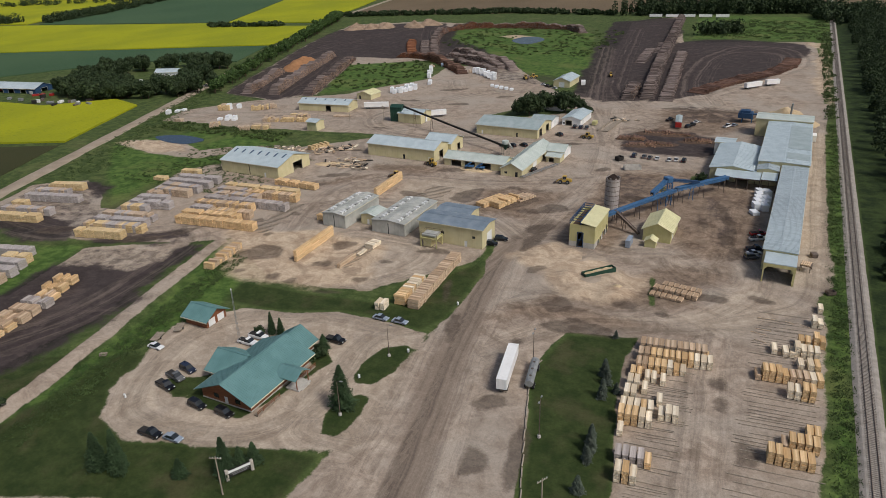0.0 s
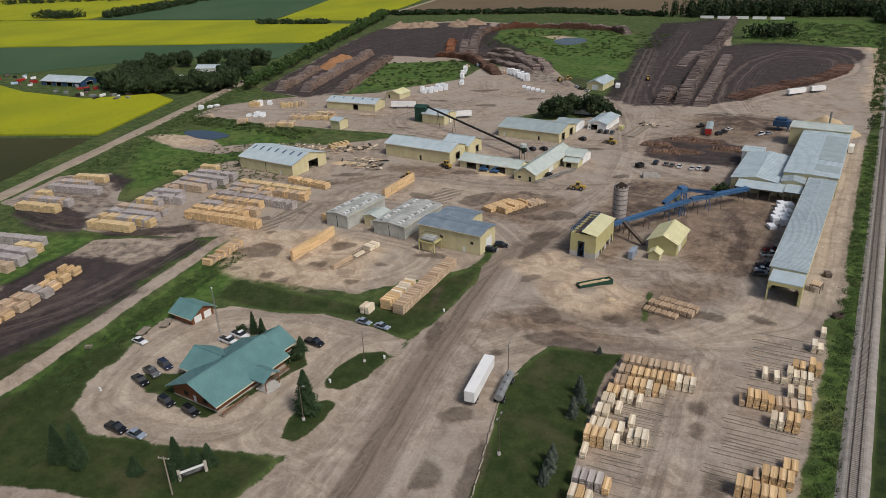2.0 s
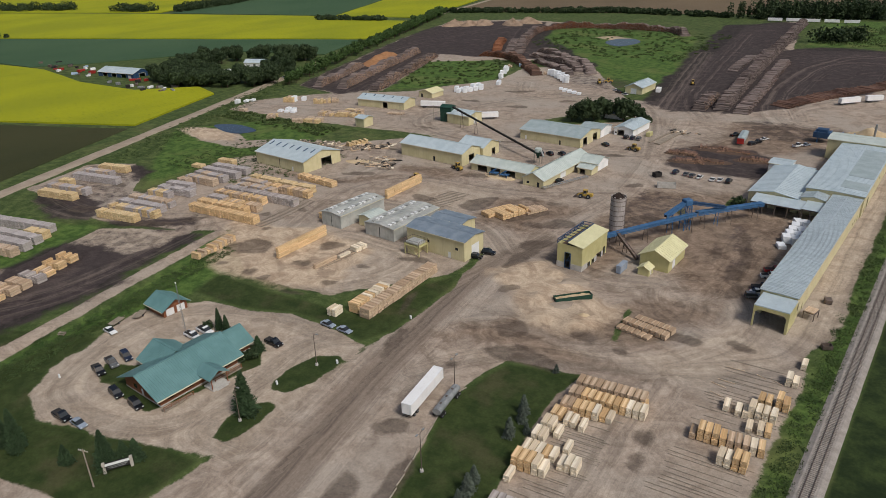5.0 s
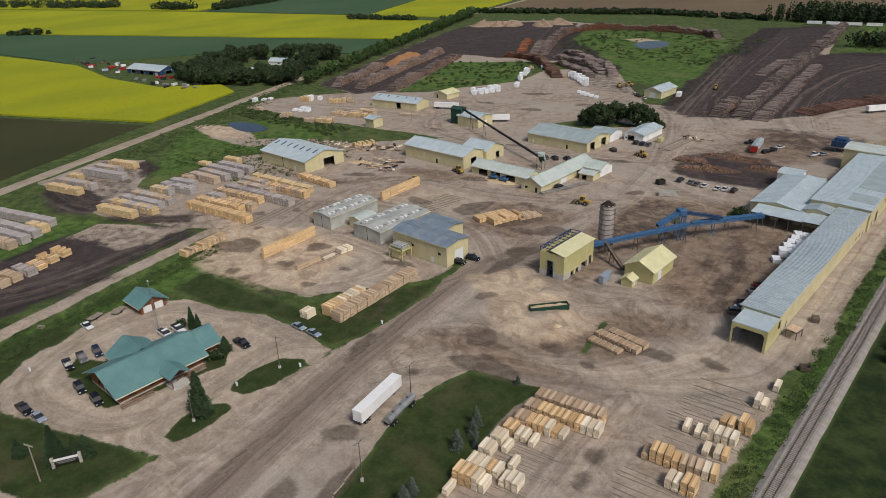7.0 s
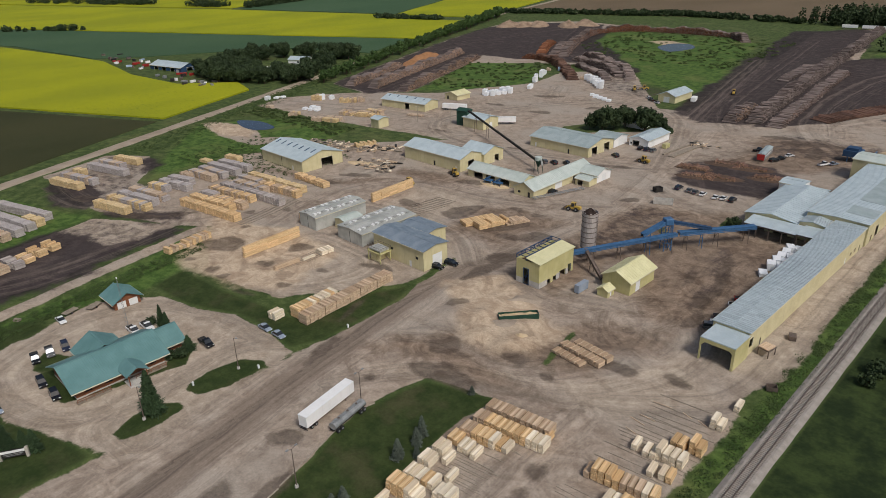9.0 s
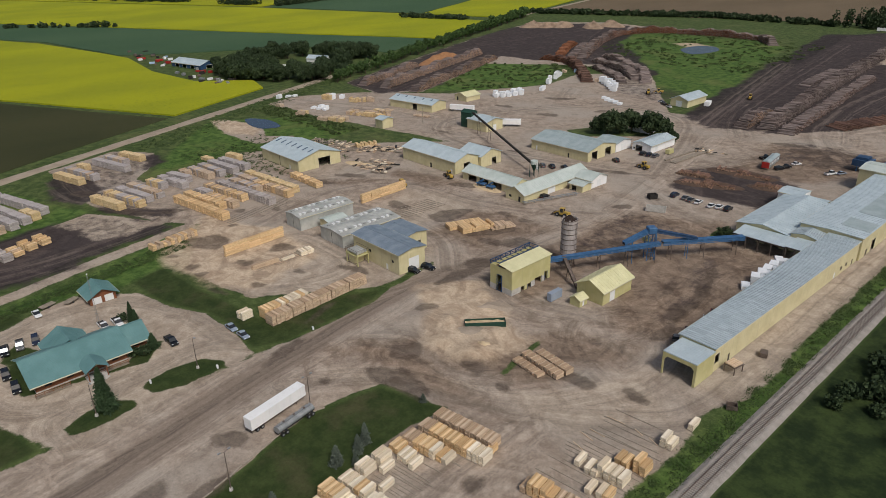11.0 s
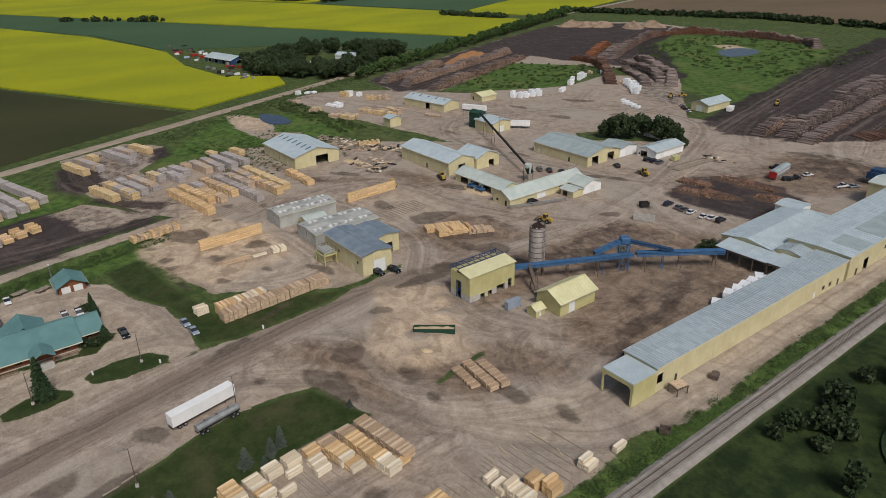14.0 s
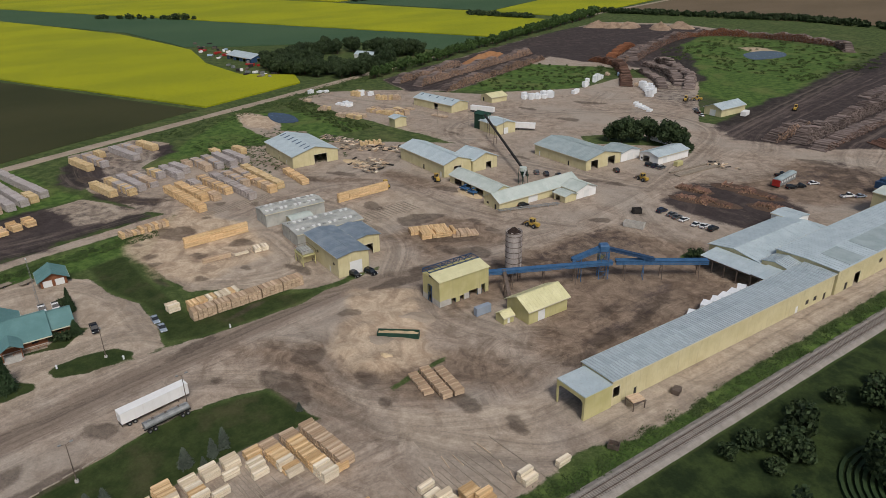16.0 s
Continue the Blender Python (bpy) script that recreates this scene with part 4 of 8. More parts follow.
def building(name, x0, x1, y0, y1, eave, ridge, axis, label, wall=None, roof=None, holes=None, over=0.5, rot=0.0, skylights=0,
             ribs=1.2, category="building", base=None, group="mill buildings", pitch="gable", z=0.0):
    """A gabled (or one-slope) shed. holes: side -> [(along, width, z0, z1, kind)], sides n, e, s, w; kind open, door or window."""
    wall, roof = wall or M_YELLOW, roof or M_ROOF
    holes = holes or {}
    t = thing(name, (x0 + x1) / 2, (y0 + y1) / 2, rot, label, category, group, z)
    hx, hy = (x1 - x0) / 2, (y1 - y0) / 2
    th = 0.22
    rise = ridge - eave
    sides = {
        "s": (2 * hx, lambda s, d, z: Vector((s, -hy + d, z)), axis == "y"),
        "n": (2 * hx, lambda s, d, z: Vector((-s, hy - d, z)), axis == "y"),
        "e": (2 * hy - 2 * th, lambda s, d, z: Vector((hx - d, s, z)), axis == "x"),
        "w": (2 * hy - 2 * th, lambda s, d, z: Vector((-hx + d, -s, z)), axis == "x"),
    }
    for key, (length, place, ended) in sides.items():
        hs = [h for h in holes.get(key, ())]
        bm = B()
        slab(bm, length, eave, th, [h[:4] for h in hs], place, rise if ended and pitch == "gable" else 0)
        part("wall", bm, wall, t)
        for s, w, z0, z1, kind in hs:
            if kind == "open":
                bm = B()
                for s0, s1, a, b in ((s - w / 2 - 0.15, s - w / 2, z0, z1), (s + w / 2, s + w / 2 + 0.15, z0, z1), (s - w / 2 - 0.15, s + w / 2 + 0.15, z1, z1 + 0.18)):
                    vs = [bm.verts.new(place(q, d, zz)) for zz in (a, b) for q, d in ((s0, -0.05), (s1, -0.05), (s1, th), (s0, th))]
                    for f in ((3, 2, 1, 0), (4, 5, 6, 7), (0, 1, 5, 4), (1, 2, 6, 5), (2, 3, 7, 6), (3, 0, 4, 7)):
                        bm.faces.new([vs[i] for i in f])
                part("door_frame", bm, M_TRIM, t)
            else:
                bm = B()
                n = 4 if kind == "door" and z1 - z0 > 2.4 else 1
                for k in range(n):
                    a, b = z0 + (z1 - z0) * k / n, z0 + (z1 - z0) * (k + 1) / n - (0.03 if n > 1 else 0)
                    vs = [bm.verts.new(place(q, d, zz)) for zz in (a, b) for q, d in ((s - w / 2, 0.07), (s + w / 2, 0.07), (s + w / 2, 0.14), (s - w / 2, 0.14))]
                    for f in ((3, 2, 1, 0), (4, 5, 6, 7), (0, 1, 5, 4), (1, 2, 6, 5), (2, 3, 7, 6), (3, 0, 4, 7)):
                        bm.faces.new([vs[i] for i in f])
                part("door" if kind == "door" else "window", bm, M_DOOR if kind == "door" else M_GLASS, t, "white overhead door" if kind == "door" and w > 2 else "")
    if base:
        bm = B()
        for a, b, c, d in ((-hx - 0.06, hx + 0.06, -hy - 0.06, -hy), (-hx - 0.06, hx + 0.06, hy, hy + 0.06), (-hx - 0.06, -hx, -hy, hy), (hx, hx + 0.06, -hy, hy)):
            box(bm, a, b, c, d, 0, base)
        part("base_wall", bm, M_CONC, t, "pale concrete base wall")
    # roof: two slopes (or one), each with its standing ribs and edge trim
    L, W = (hy, hx) if axis == "y" else (hx, hy)
    turn = Matrix.Identity(4) if axis == "y" else Matrix.Rotation(radians(90), 4, "Z")
    slopes = ((-1, W), (1, W)) if pitch == "gable" else ((1, 2 * W),)
    for sgn, run in slopes:
        if pitch == "gable":
            inner, outer, zi, zo = 0.0, sgn * (W + over), ridge, eave - rise / W * over
        else:
            inner, outer, zi, zo = -W - over, W + over, ridge, eave
        bm = B()
        th2 = 0.16
        ring = [(inner, zi), (outer, zo), (outer, zo + th2), (inner, zi + th2)]
        prism(bm, ring, "y", -L - over, L + over)
        bmesh.ops.transform(bm, matrix=turn, verts=bm.verts)
        r = part("roof", bm, roof, t)
        if ribs:
            bm = B()
            n = max(2, int(2 * (L + over) / ribs))
            for i in range(n + 1):
                y = -L - over + 2 * (L + over) * i / n
                beam(bm, (inner * 0.999, y, zi + th2 + 0.02), (outer, y, zo + th2 + 0.02), 0.09, 0.07)
            bmesh.ops.transform(bm, matrix=turn, verts=bm.verts)
            tagged(part("rib", bm, roof, r), kind="stuff")
        bm = B()
        beam(bm, (outer + 0.03 * (1 if outer > inner else -1), -L - over, zo), (outer + 0.03 * (1 if outer > inner else -1), L + over, zo), 0.06, 0.3)
        bmesh.ops.transform(bm, matrix=turn, verts=bm.verts)
        part("eave_trim", bm, M_TRIM, t)
        if skylights and (pitch != "gable" or sgn == (1 if axis == "y" else -1)):
            for i in range(skylights):
                y = -L + 2 * L * (i + 0.6) / skylights
                bm = B()
                k0, k1 = 0.1, 0.36
                p = Vector((inner + (outer - inner) * k0, y, zi + (zo - zi) * k0 + th2 + 0.06))
                q = Vector((inner + (outer - inner) * k1, y, zi + (zo - zi) * k1 + th2 + 0.06))
                beam(bm, p, q, 0.8, 0.1)
                bmesh.ops.transform(bm, matrix=turn, verts=bm.verts)
                part("skylight", bm, M_NAVY, t, "dark skylight strip")
    if pitch == "gable":
        bm = B()
        beam(bm, (0, -L - over, ridge + 0.2), (0, L + over, ridge + 0.2), 0.5, 0.08)
        bmesh.ops.transform(bm, matrix=turn, verts=bm.verts)
        part("ridge_cap", bm, roof, t)
    return t


# ---- the mill's buildings ----
building("warehouse", -235, -201.5, 233.5, 257, 5.6, 8.7, "x", "large cream-yellow warehouse with a pale metal roof and open end door",
         holes={"e": [(2.5, 6.5, 0, 4.6, "open")], "s": [(9, 1.0, 0, 2.2, "door"), (0, 0.5, 0.2, 5.2, "window")]}, skylights=7)
building("storage_shed", -184, -147, 282, 297, 6.0, 8.4, "x", "long cream-yellow shed with a pale grey metal roof",
         holes={"s": [(2, 1.2, 0, 2.3, "window"), (16, 1.2, 0, 2.3, "door")], "e": [(0, 4, 0, 4.2, "open")]})
building("storage_shed", -160, -145.5, 297.2, 311, 5.4, 8.0, "x", "cream-yellow side shed joined to the long shed", holes={"e": [(2, 3, 0, 3.5, "open")]})
# planing shed: three wings
building("planing_shed", -141, -110.6, 281, 291, 3.4, 5.6, "x", "low shed with a sage metal roof and open work bays",
         roof=M_ROOF_GN, holes={"s": [(-9, 5, 0, 2.8, "open"), (-2, 5, 0, 2.8, "open"), (6, 5, 0, 2.8, "open")]})
building("planing_shed", -110.4, -100.4, 276, 319, 3.4, 6.0, "y", "cream-yellow planing shed with a sage metal roof",
         roof=M_ROOF_GN, holes={"e": [(-4, 5, 0, 2.9, "door"), (8, 3, 0, 2.6, "open")], "s": [(2.5, 1.2, 0, 2.2, "window"), (-2.5, 1.4, 1, 2, "window")]})
building("planing_shed", -100.2, -91.5, 309, 320, 3.6, 5.6, "x", "white end wing of the planing shed", wall=M_WHITE, roof=M_ROOF_GN, holes={"e": [(0, 3, 0, 3, "door")]})
building("lean_to", -98, -91.2, 302.5, 308.6, 2.8, 3.6, "x", "small cream lean-to beside the planing shed", roof=M_ROOF_GN, holes={"s": [(-1, 2.4, 0, 2.2, "open")]})
# repair shops
building("repair_shop", -150, -115.2, 338.5, 361, 4.9, 7.4, "x", "wide cream-yellow repair shop with a dull metal roof", roof=M_ROOF_DK,
         holes={"e": [(-6, 4.4, 0, 4.2, "open"), (5, 4.6, 0, 4.2, "open")], "s": [(6, 1.0, 0, 2.2, "window"), (-14, 1.0, 0, 2.2, "door")]})
building("repair_shop", -127, -115, 361.2, 374, 4.2, 5.6, "x", "white annexe of the repair shop", wall=M_WHITE, roof=M_ROOF_DK, holes={"e": [(0, 4, 0, 3.4, "door")]})
building("small_shop", -112, -101.5, 371, 393, 3.8, 5.2, "y", "small white workshop with an open bay and a grey roof", wall=M_WHITE, holes={"s": [(-1.5, 3.6, 0, 2.9, "open"), (-4.2, 1.0, 0.8, 1.8, "window")], "e": [(-6, 3, 0, 2.8, "door")]})
building("storage_shed", -280.5, -246, 353, 367, 4.6, 6.6, "x", "long cream-yellow shed with a dark middle door", rot=9, holes={"s": [(3.5, 3.4, 0, 3.8, "open")]}, skylights=5)
building("hut", -262, -251, 391.5, 404, 3.4, 5.2, "y", "small cream hut with a pale roof", roof=M_LEMON_ROOF, holes={"s": [(-3, 1.6, 0, 2.4, "window")]}, group="")
building("tower_hut", -243, -236.4, 310.5, 318, 5.0, 6.0, "x", "tall narrow yellow hut with a blue-grey roof", roof=M_ROOF, group="")
building("garage", -150, -138.4, 471, 494, 4.4, 6.6, "y", "cream-yellow garage by the log yard", holes={"s": [(0, 4, 0, 3.6, "door")]}, group="")
building("boiler_shed", -203, -188, 345, 358, 5.4, 6.9, "x", "yellow boiler shed beside a green tower", roof=M_ROOF, holes={"e": [(0, 3, 0, 3.4, "door")]}, group="")
# boiler house with its tanks
building("boiler_house", -110, -85.6, 198.6, 209.6, 7.2, 8.1, "x", "tall cream boiler house with a blue-grey roof and white door", roof=M_ROOF_BLUE,
         holes={"e": [(0.8, 4.4, 0, 4.6, "door")], "s": [(6, 1.1, 0, 2.2, "door"), (-3, 1.2, 3.4, 4.4, "window"), (9, 1.2, 3.4, 4.4, "window")]})
building("boiler_house", -109, -96, 209.9, 219.6, 6.6, 7.4, "x", "rear wing of the boiler house with a blue-grey roof", roof=M_ROOF_BLUE, holes={"e": [(0, 4.2, 0, 3.8, "open")]})
# drying kilns
for kx0, kx1, ky0, ky1, kh in ((-150, -140, 196, 220, 5.0), (-129.5, -115.8, 198, 224, 4.6)):
    kiln = building("drying_kiln", kx0, kx1, ky0, ky1, kh, kh + 0.7, "y", "long aluminium drying kiln with rows of roof vents", wall=M_ALU, roof=M_ALU, ribs=2.0, over=0.25,
                    holes={"s": [(0, 0.4, 0, kh - 0.4, "window")]})
    for i in range(12):
        for sx in (-0.28, 0.28):
            bm = B()
            box(bm, -0.5, 0.5, -0.45, 0.45, kh + 0.3, kh + 0.85)
            box(bm, -0.6, 0.6, -0.55, 0.55, kh + 0.86, kh + 0.93)
            v = part("vent", bm, M_WHITE if (i + (sx > 0)) % 3 else M_ALU, kiln)
            v.matrix_basis = pose(sx * (kx1 - kx0), -(ky1 - ky0) / 2 + 1.5 + i * (ky1 - ky0 - 3) / 11, 0)
building("control_hut", -137.5, -131.2, 203, 211, 3.8, 4.6, "y", "small cream control hut between the kilns", roof=M_ROOF_GN, group="", holes={"s": [(0, 1, 0, 2.1, "door")]})
# lemon sheds by the chip loader
SHED = building("pump_shed", -37.6, -28.2, 228, 242.6, 4.4, 6.8, "y", "lemon-yellow gabled shed with a white side door", wall=M_YELLOW2, roof=M_LEMON_ROOF,
                holes={"e": [(-2.5, 2.6, 0, 3.2, "door")]}, over=0.6)
building("pump_hut", -35.8, -32.2, 222.4, 226, 2.2, 3.2, "y", "tiny lemon-yellow hut on the gravel", wall=M_YELLOW2, roof=M_LEMON_ROOF, over=0.3, ribs=0, holes={"e": [(0, 0.9, 0, 1.9, "door")]}, group="")


def chip_bin():
    t = thing("chip_bin", -55.2, 222.6, 0, "tall lemon-yellow chip bin with an open blue truss top", "building", "mill buildings")
    hx, hy, h = 4.4, 9.0, 8.1
    for key, place, length, hs in (("s", lambda s, d, z: Vector((s, -hy + d, z)), 2 * hx, [(-0.6, 2.0, 0, 5.4)]), ("n", lambda s, d, z: Vector((-s, hy - d, z)), 2 * hx, []),
                                   ("e", lambda s, d, z: Vector((hx - d, s, z)), 2 * hy - 0.5, [(-4, 1.4, 0, 1.6), (-1, 1.4, 0, 1.6), (3.2, 3.0, 0, 2.2), (7, 1.2, 0, 3)]), ("w", lambda s, d, z: Vector((-hx + d, -s, z)), 2 * hy - 0.5, [])):
        bm = B()
        slab(bm, length, h, 0.25, hs, place)
        part("wall", bm, M_YELLOW2, t)
        bm = B()
        for s, w, z0, z1 in hs:
            for s0, s1 in ((s - w / 2 - 0.12, s - w / 2), (s + w / 2, s + w / 2 + 0.12)):
                p, q = place(s0, -0.06, 0), place(s1, 0.1, z1)
                box(bm, min(p.x, q.x), max(p.x, q.x), min(p.y, q.y), max(p.y, q.y), 0, z1)
        if hs:
            part("door_frame", bm, M_NAVY, t)
        else:
            bm.free()
    bm = B()
    for a, b, c, d in ((-hx - 0.07, -1.8, -hy - 0.07, -hy), (0.6, hx + 0.07, -hy - 0.07, -hy), (hx, hx + 0.07, -hy, -5), (hx, hx + 0.07, -0.2, 1.6), (hx, hx + 0.07, 4.9, 6.2), (-hx - 0.07, -hx, -hy, hy)):
        box(bm, a, b, c, d, 0, 1.9)
    part("base_wall", bm, M_CONC, t, "white-washed concrete base")
    bm = B()
    prism(bm, [(-0.6, h + 0.9), (hx + 0.4, h), (hx + 0.4, h + 0.18), (-0.6, h + 1.08)], "y", -hy - 0.3, hy + 0.3)
    part("roof", bm, M_LEMON_ROOF, t)
    bm = B()
    for i in range(9):
        y = -hy + i * 2 * hy / 8
        for x in (-hx, -0.7):
            rod(bm, (x, y, h), (x, y, h + 1.3), 0.12, 4)
        rod(bm, (-hx, y, h + 1.3), (-0.7, y, h + 1.3), 0.12, 4)
        if i < 8:
            for x in (-hx, -0.7):
                rod(bm, (x, y, h if i % 2 else h + 1.3), (x, y + 2 * hy / 8, h + 1.3 if i % 2 else h), 0.1, 4)
    for x in (-hx, -0.7):
        for z in (h, h + 1.3):
            rod(bm, (x, -hy, z), (x, hy, z), 0.15, 4)
    part("truss", bm, M_NAVY, t, "blue steel truss")
    bm = B()
    box(bm, -hx + 0.3, -0.8, -hy + 0.3, hy - 0.3, h - 2.2, h - 1.2)
    part("chips", bm, M_BARK, t, "dark bark inside the bin")
    bm = B()
    for sx in (-1.55, 0.35):
        box(bm, sx - 0.1, sx + 0.1, -hy - 0.14, -hy - 0.02, 0, 5.5)
    for z in (0.1, 2.7, 5.4):
        box(bm, -1.5, 0.3, -hy - 0.14, -hy - 0.02, z, z + 0.15)
    rod(bm, (-1.5, -hy - 0.08, 0.1), (0.3, -hy - 0.08, 5.4), 0.07, 4)
    part("gate", bm, M_NAVY, t, "blue braced steel gate")


chip_bin()


def silo():
    t = thing("chip_silo", -52.6, 242.8, 0, "round weathered steel silo with hoops, heaped with dark bark", "silo")
    n, r = 24, 2.55
    for i in range(n):
        a0, a1 = math.tau * i / n, math.tau * (i + 0.93) / n
        bm = B()
        ring = [(r * math.cos(a0), r * math.sin(a0)), (r * math.cos(a1), r * math.sin(a1)), ((r - 0.12) * math.cos(a1), (r - 0.12) * math.sin(a1)), ((r - 0.12) * math.cos(a0), (r - 0.12) * math.sin(a0))]
        prism(bm, ring, "z", 4.2, 16.3 + 0.3 * math.sin(i * 2.3))
        part("stave", bm, M_SILO, t)
    for z in (4.4, 6.2, 8.0, 9.8, 11.6, 13.4, 15.1, 16.2):
        bm = B()
        rings = [[bm.verts.new(((r + 0.05 + e) * math.cos(math.tau * i / n), (r + 0.05 + e) * math.sin(math.tau * i / n), z + f)) for i in range(n)] for e, f in ((0.07, -0.08), (0.07, 0.08), (-0.04, 0.08), (-0.04, -0.08))]
        for k in range(4):
            for i in range(n):
                bm.faces.new((rings[k][i], rings[k][(i + 1) % n], rings[(k + 1) % 4][(i + 1) % n], rings[(k + 1) % 4][i]))
        part("hoop", bm, M_STEEL, t)
    bm = B()
    bmesh.ops.create_cone(bm, cap_ends=True, segments=22, radius1=r - 0.14, radius2=0.5, depth=1.6, matrix=Matrix.Translation((0, 0, 16.5)))
    for v in bm.verts:
        v.co += Vector((random.uniform(-0.15, 0.15), random.uniform(-0.15, 0.15), random.uniform(-0.1, 0.3)))
    part("bark_fill", bm, M_WETBARK, t, "dark bark heap")
    bm = B()
    bmesh.ops.create_cone(bm, cap_ends=True, segments=22, radius1=0.9, radius2=r - 0.1, depth=2.0, matrix=Matrix.Translation((0, 0, 3.3)))
    part("hopper", bm, M_STEEL, t)
    for i in range(6):
        a = math.tau * i / 6
        bm = B()
        rod(bm, (2.3 * math.cos(a), 2.3 * math.sin(a), 0), (2.3 * math.cos(a), 2.3 * math.sin(a), 4.4), 0.16, 6)
        part("leg", bm, M_STEEL, t)
    bm = B()
    for s in (-0.3, 0.3):
        rod(bm, (2.75, s, 0), (2.75, s, 15.2), 0.04, 4)
    for i in range(38):
        rod(bm, (2.75, -0.3, 0.4 * i + 0.2), (2.75, 0.3, 0.4 * i + 0.2), 0.025, 4)
    part("ladder", bm, M_STEEL, t)


silo()


def conveyor(name, p, q, w, h, material, label, legs, cover=True, leg_mat=None):
    """A belt conveyor: two side trusses, deck, cover and trestle legs down to the ground."""
    p, q = Vector(p), Vector(q)
    t = thing(name, p.x, p.y, math.degrees(math.atan2(q.y - p.y, q.x - p.x)), label, "conveyor")
    L, dz = math.hypot(q.x - p.x, q.y - p.y), q.z - p.z
    at = lambda k, s, z: Vector((L * k, s, p.z + dz * k + z))
    bm = B()
    for s in (-w / 2, w / 2):
        for z in (-h / 2, h / 2):
            beam(bm, at(0, s, z), at(1, s, z), 0.18, 0.2)
        n = max(3, int(L / 2.2))
        for i in range(n):
            rod(bm, at(i / n, s, -h / 2 if i % 2 else h / 2), at((i + 1) / n, s, h / 2 if i % 2 else -h / 2), 0.07, 4)
    part("side_truss", bm, material, t)
    bm = B()
    beam(bm, at(0, 0, -h / 4), at(1, 0, -h / 4), w * 0.86, 0.12)
    part("belt", bm, M_DARK, t, "black belt")
    if cover:
        bm = B()
        beam(bm, at(0.0, 0, h * 0.42), at(1, 0, h * 0.42), w * 0.92, 0.1)
        beam(bm, at(0.0, w * 0.46, 0), at(1, w * 0.46, 0), 0.05, h * 0.6)
        beam(bm, at(0.0, -w * 0.46, 0), at(1, -w * 0.46, 0), 0.05, h * 0.6)
        part("cover", bm, material, t)
    for k in legs:
        bm = B()
        c = at(k, 0, -h / 2)
        for s in (-1, 1):
            rod(bm, (c.x, s * w / 2, c.z), (c.x, s * (w / 2 + 0.5), 0), 0.13, 4)
        rod(bm, (c.x, -w / 2 - 0.2, c.z * 0.5), (c.x, w / 2 + 0.2, c.z * 0.5), 0.08, 4)
        rod(bm, (c.x, -w / 2, c.z), (c.x, w / 2 + 0.3, c.z * 0.5), 0.07, 4)
        part("trestle", bm, leg_mat or material, t)
    return t


conveyor("blue_conveyor", (-52.0, 231.7, 5.6), (-33.5, 266.5, 6.2), 1.6, 1.0, M_BLUE, "long blue steel belt conveyor on trestle legs", (0.2, 0.45, 0.7, 0.95), leg_mat=M_STEEL)
conveyor("blue_conveyor", (-33.5, 268.0, 6.0), (-17.2, 291.6, 5.6), 1.9, 1.2, M_BLUE, "wide blue conveyor running to the sawmill", (0.1, 0.5, 0.9), leg_mat=M_STEEL)
conveyor("blue_conveyor", (-36.6, 266.0, 10.2), (-26.5, 277.5, 6.8), 1.2, 0.9, M_NAVY, "narrow dark-blue conveyor sloping from the transfer tower", (0.1, 0.8), leg_mat=M_BLUE)
conveyor("blue_conveyor", (-40.5, 256.0, 7.3), (-36.8, 264.8, 10.4), 1.5, 1.1, M_BLUE, "short steep blue conveyor up to the transfer tower", (0.3,))
conveyor("drop_conveyor", (-49.5, 236.5, 6.0), (-39.5, 231.0, 0.8), 0.9, 0.7, M_STEEL, "narrow brown conveyor sloping to the ground", (0.4,), leg_mat=M_STEEL)
conveyor("chip_conveyor", (-199, 345, 9.5), (-118.6, 306.4, 3.6), 0.7, 0.6, M_DARK, "long thin dark conveyor across the yard", (0.12, 0.3), leg_mat=M_STEEL)


def transfer_tower():
    t = thing("transfer_tower", -36.5, 265.5, 55, "blue transfer tower with a braced frame", "tower")
    for sx in (-1.3, 1.3):
        for sy in (-1.3, 1.3):
            bm = B()
            rod(bm, (sx, sy, 0), (sx, sy, 9.2), 0.16, 4)
            part("leg", bm, M_BLUE, t)
    bm = B()
    for z in (2.8, 5.8, 8.8):
        for a, b in (((-1.3, -1.3), (1.3, -1.3)), ((1.3, -1.3), (1.3, 1.3)), ((1.3, 1.3), (-1.3, 1.3)), ((-1.3, 1.3), (-1.3, -1.3))):
            rod(bm, (*a, z), (*b, z), 0.1, 4)
            rod(bm, (*a, z - 2.8), (*b, z), 0.07, 4)
    part("brace", bm, M_BLUE, t)
    bm = B()
    box(bm, -1.5, 1.5, -1.4, 1.4, 9.2, 11.6)
    bmesh.ops.bevel(bm, geom=bm.edges, offset=0.3, segments=1, affect="EDGES")
    part("head_box", bm, M_BLUE, t)
    bm = B()
    box(bm, -1.0, 3.2, -2.6, -1.4, 6.2, 6.4)
    for x in (-1.0, 1.1, 3.2):
        rod(bm, (x, -2.6, 6.4), (x, -2.6, 7.4), 0.04, 4)
    rod(bm, (-1, -2.6, 7.4), (3.2, -2.6, 7.4), 0.04, 4)
    part("platform", bm, M_STEEL, t, "steel walkway with a handrail")
    bm = B()
    prism(bm, [(1.6, 5.0), (4.0, 5.0), (4.0, 6.4), (2.8, 7.0), (1.6, 6.4)], "x", -1.0, 1.0)
    part("motor_house", bm, M_YELLOW2, t, "small pale yellow motor house")


transfer_tower()

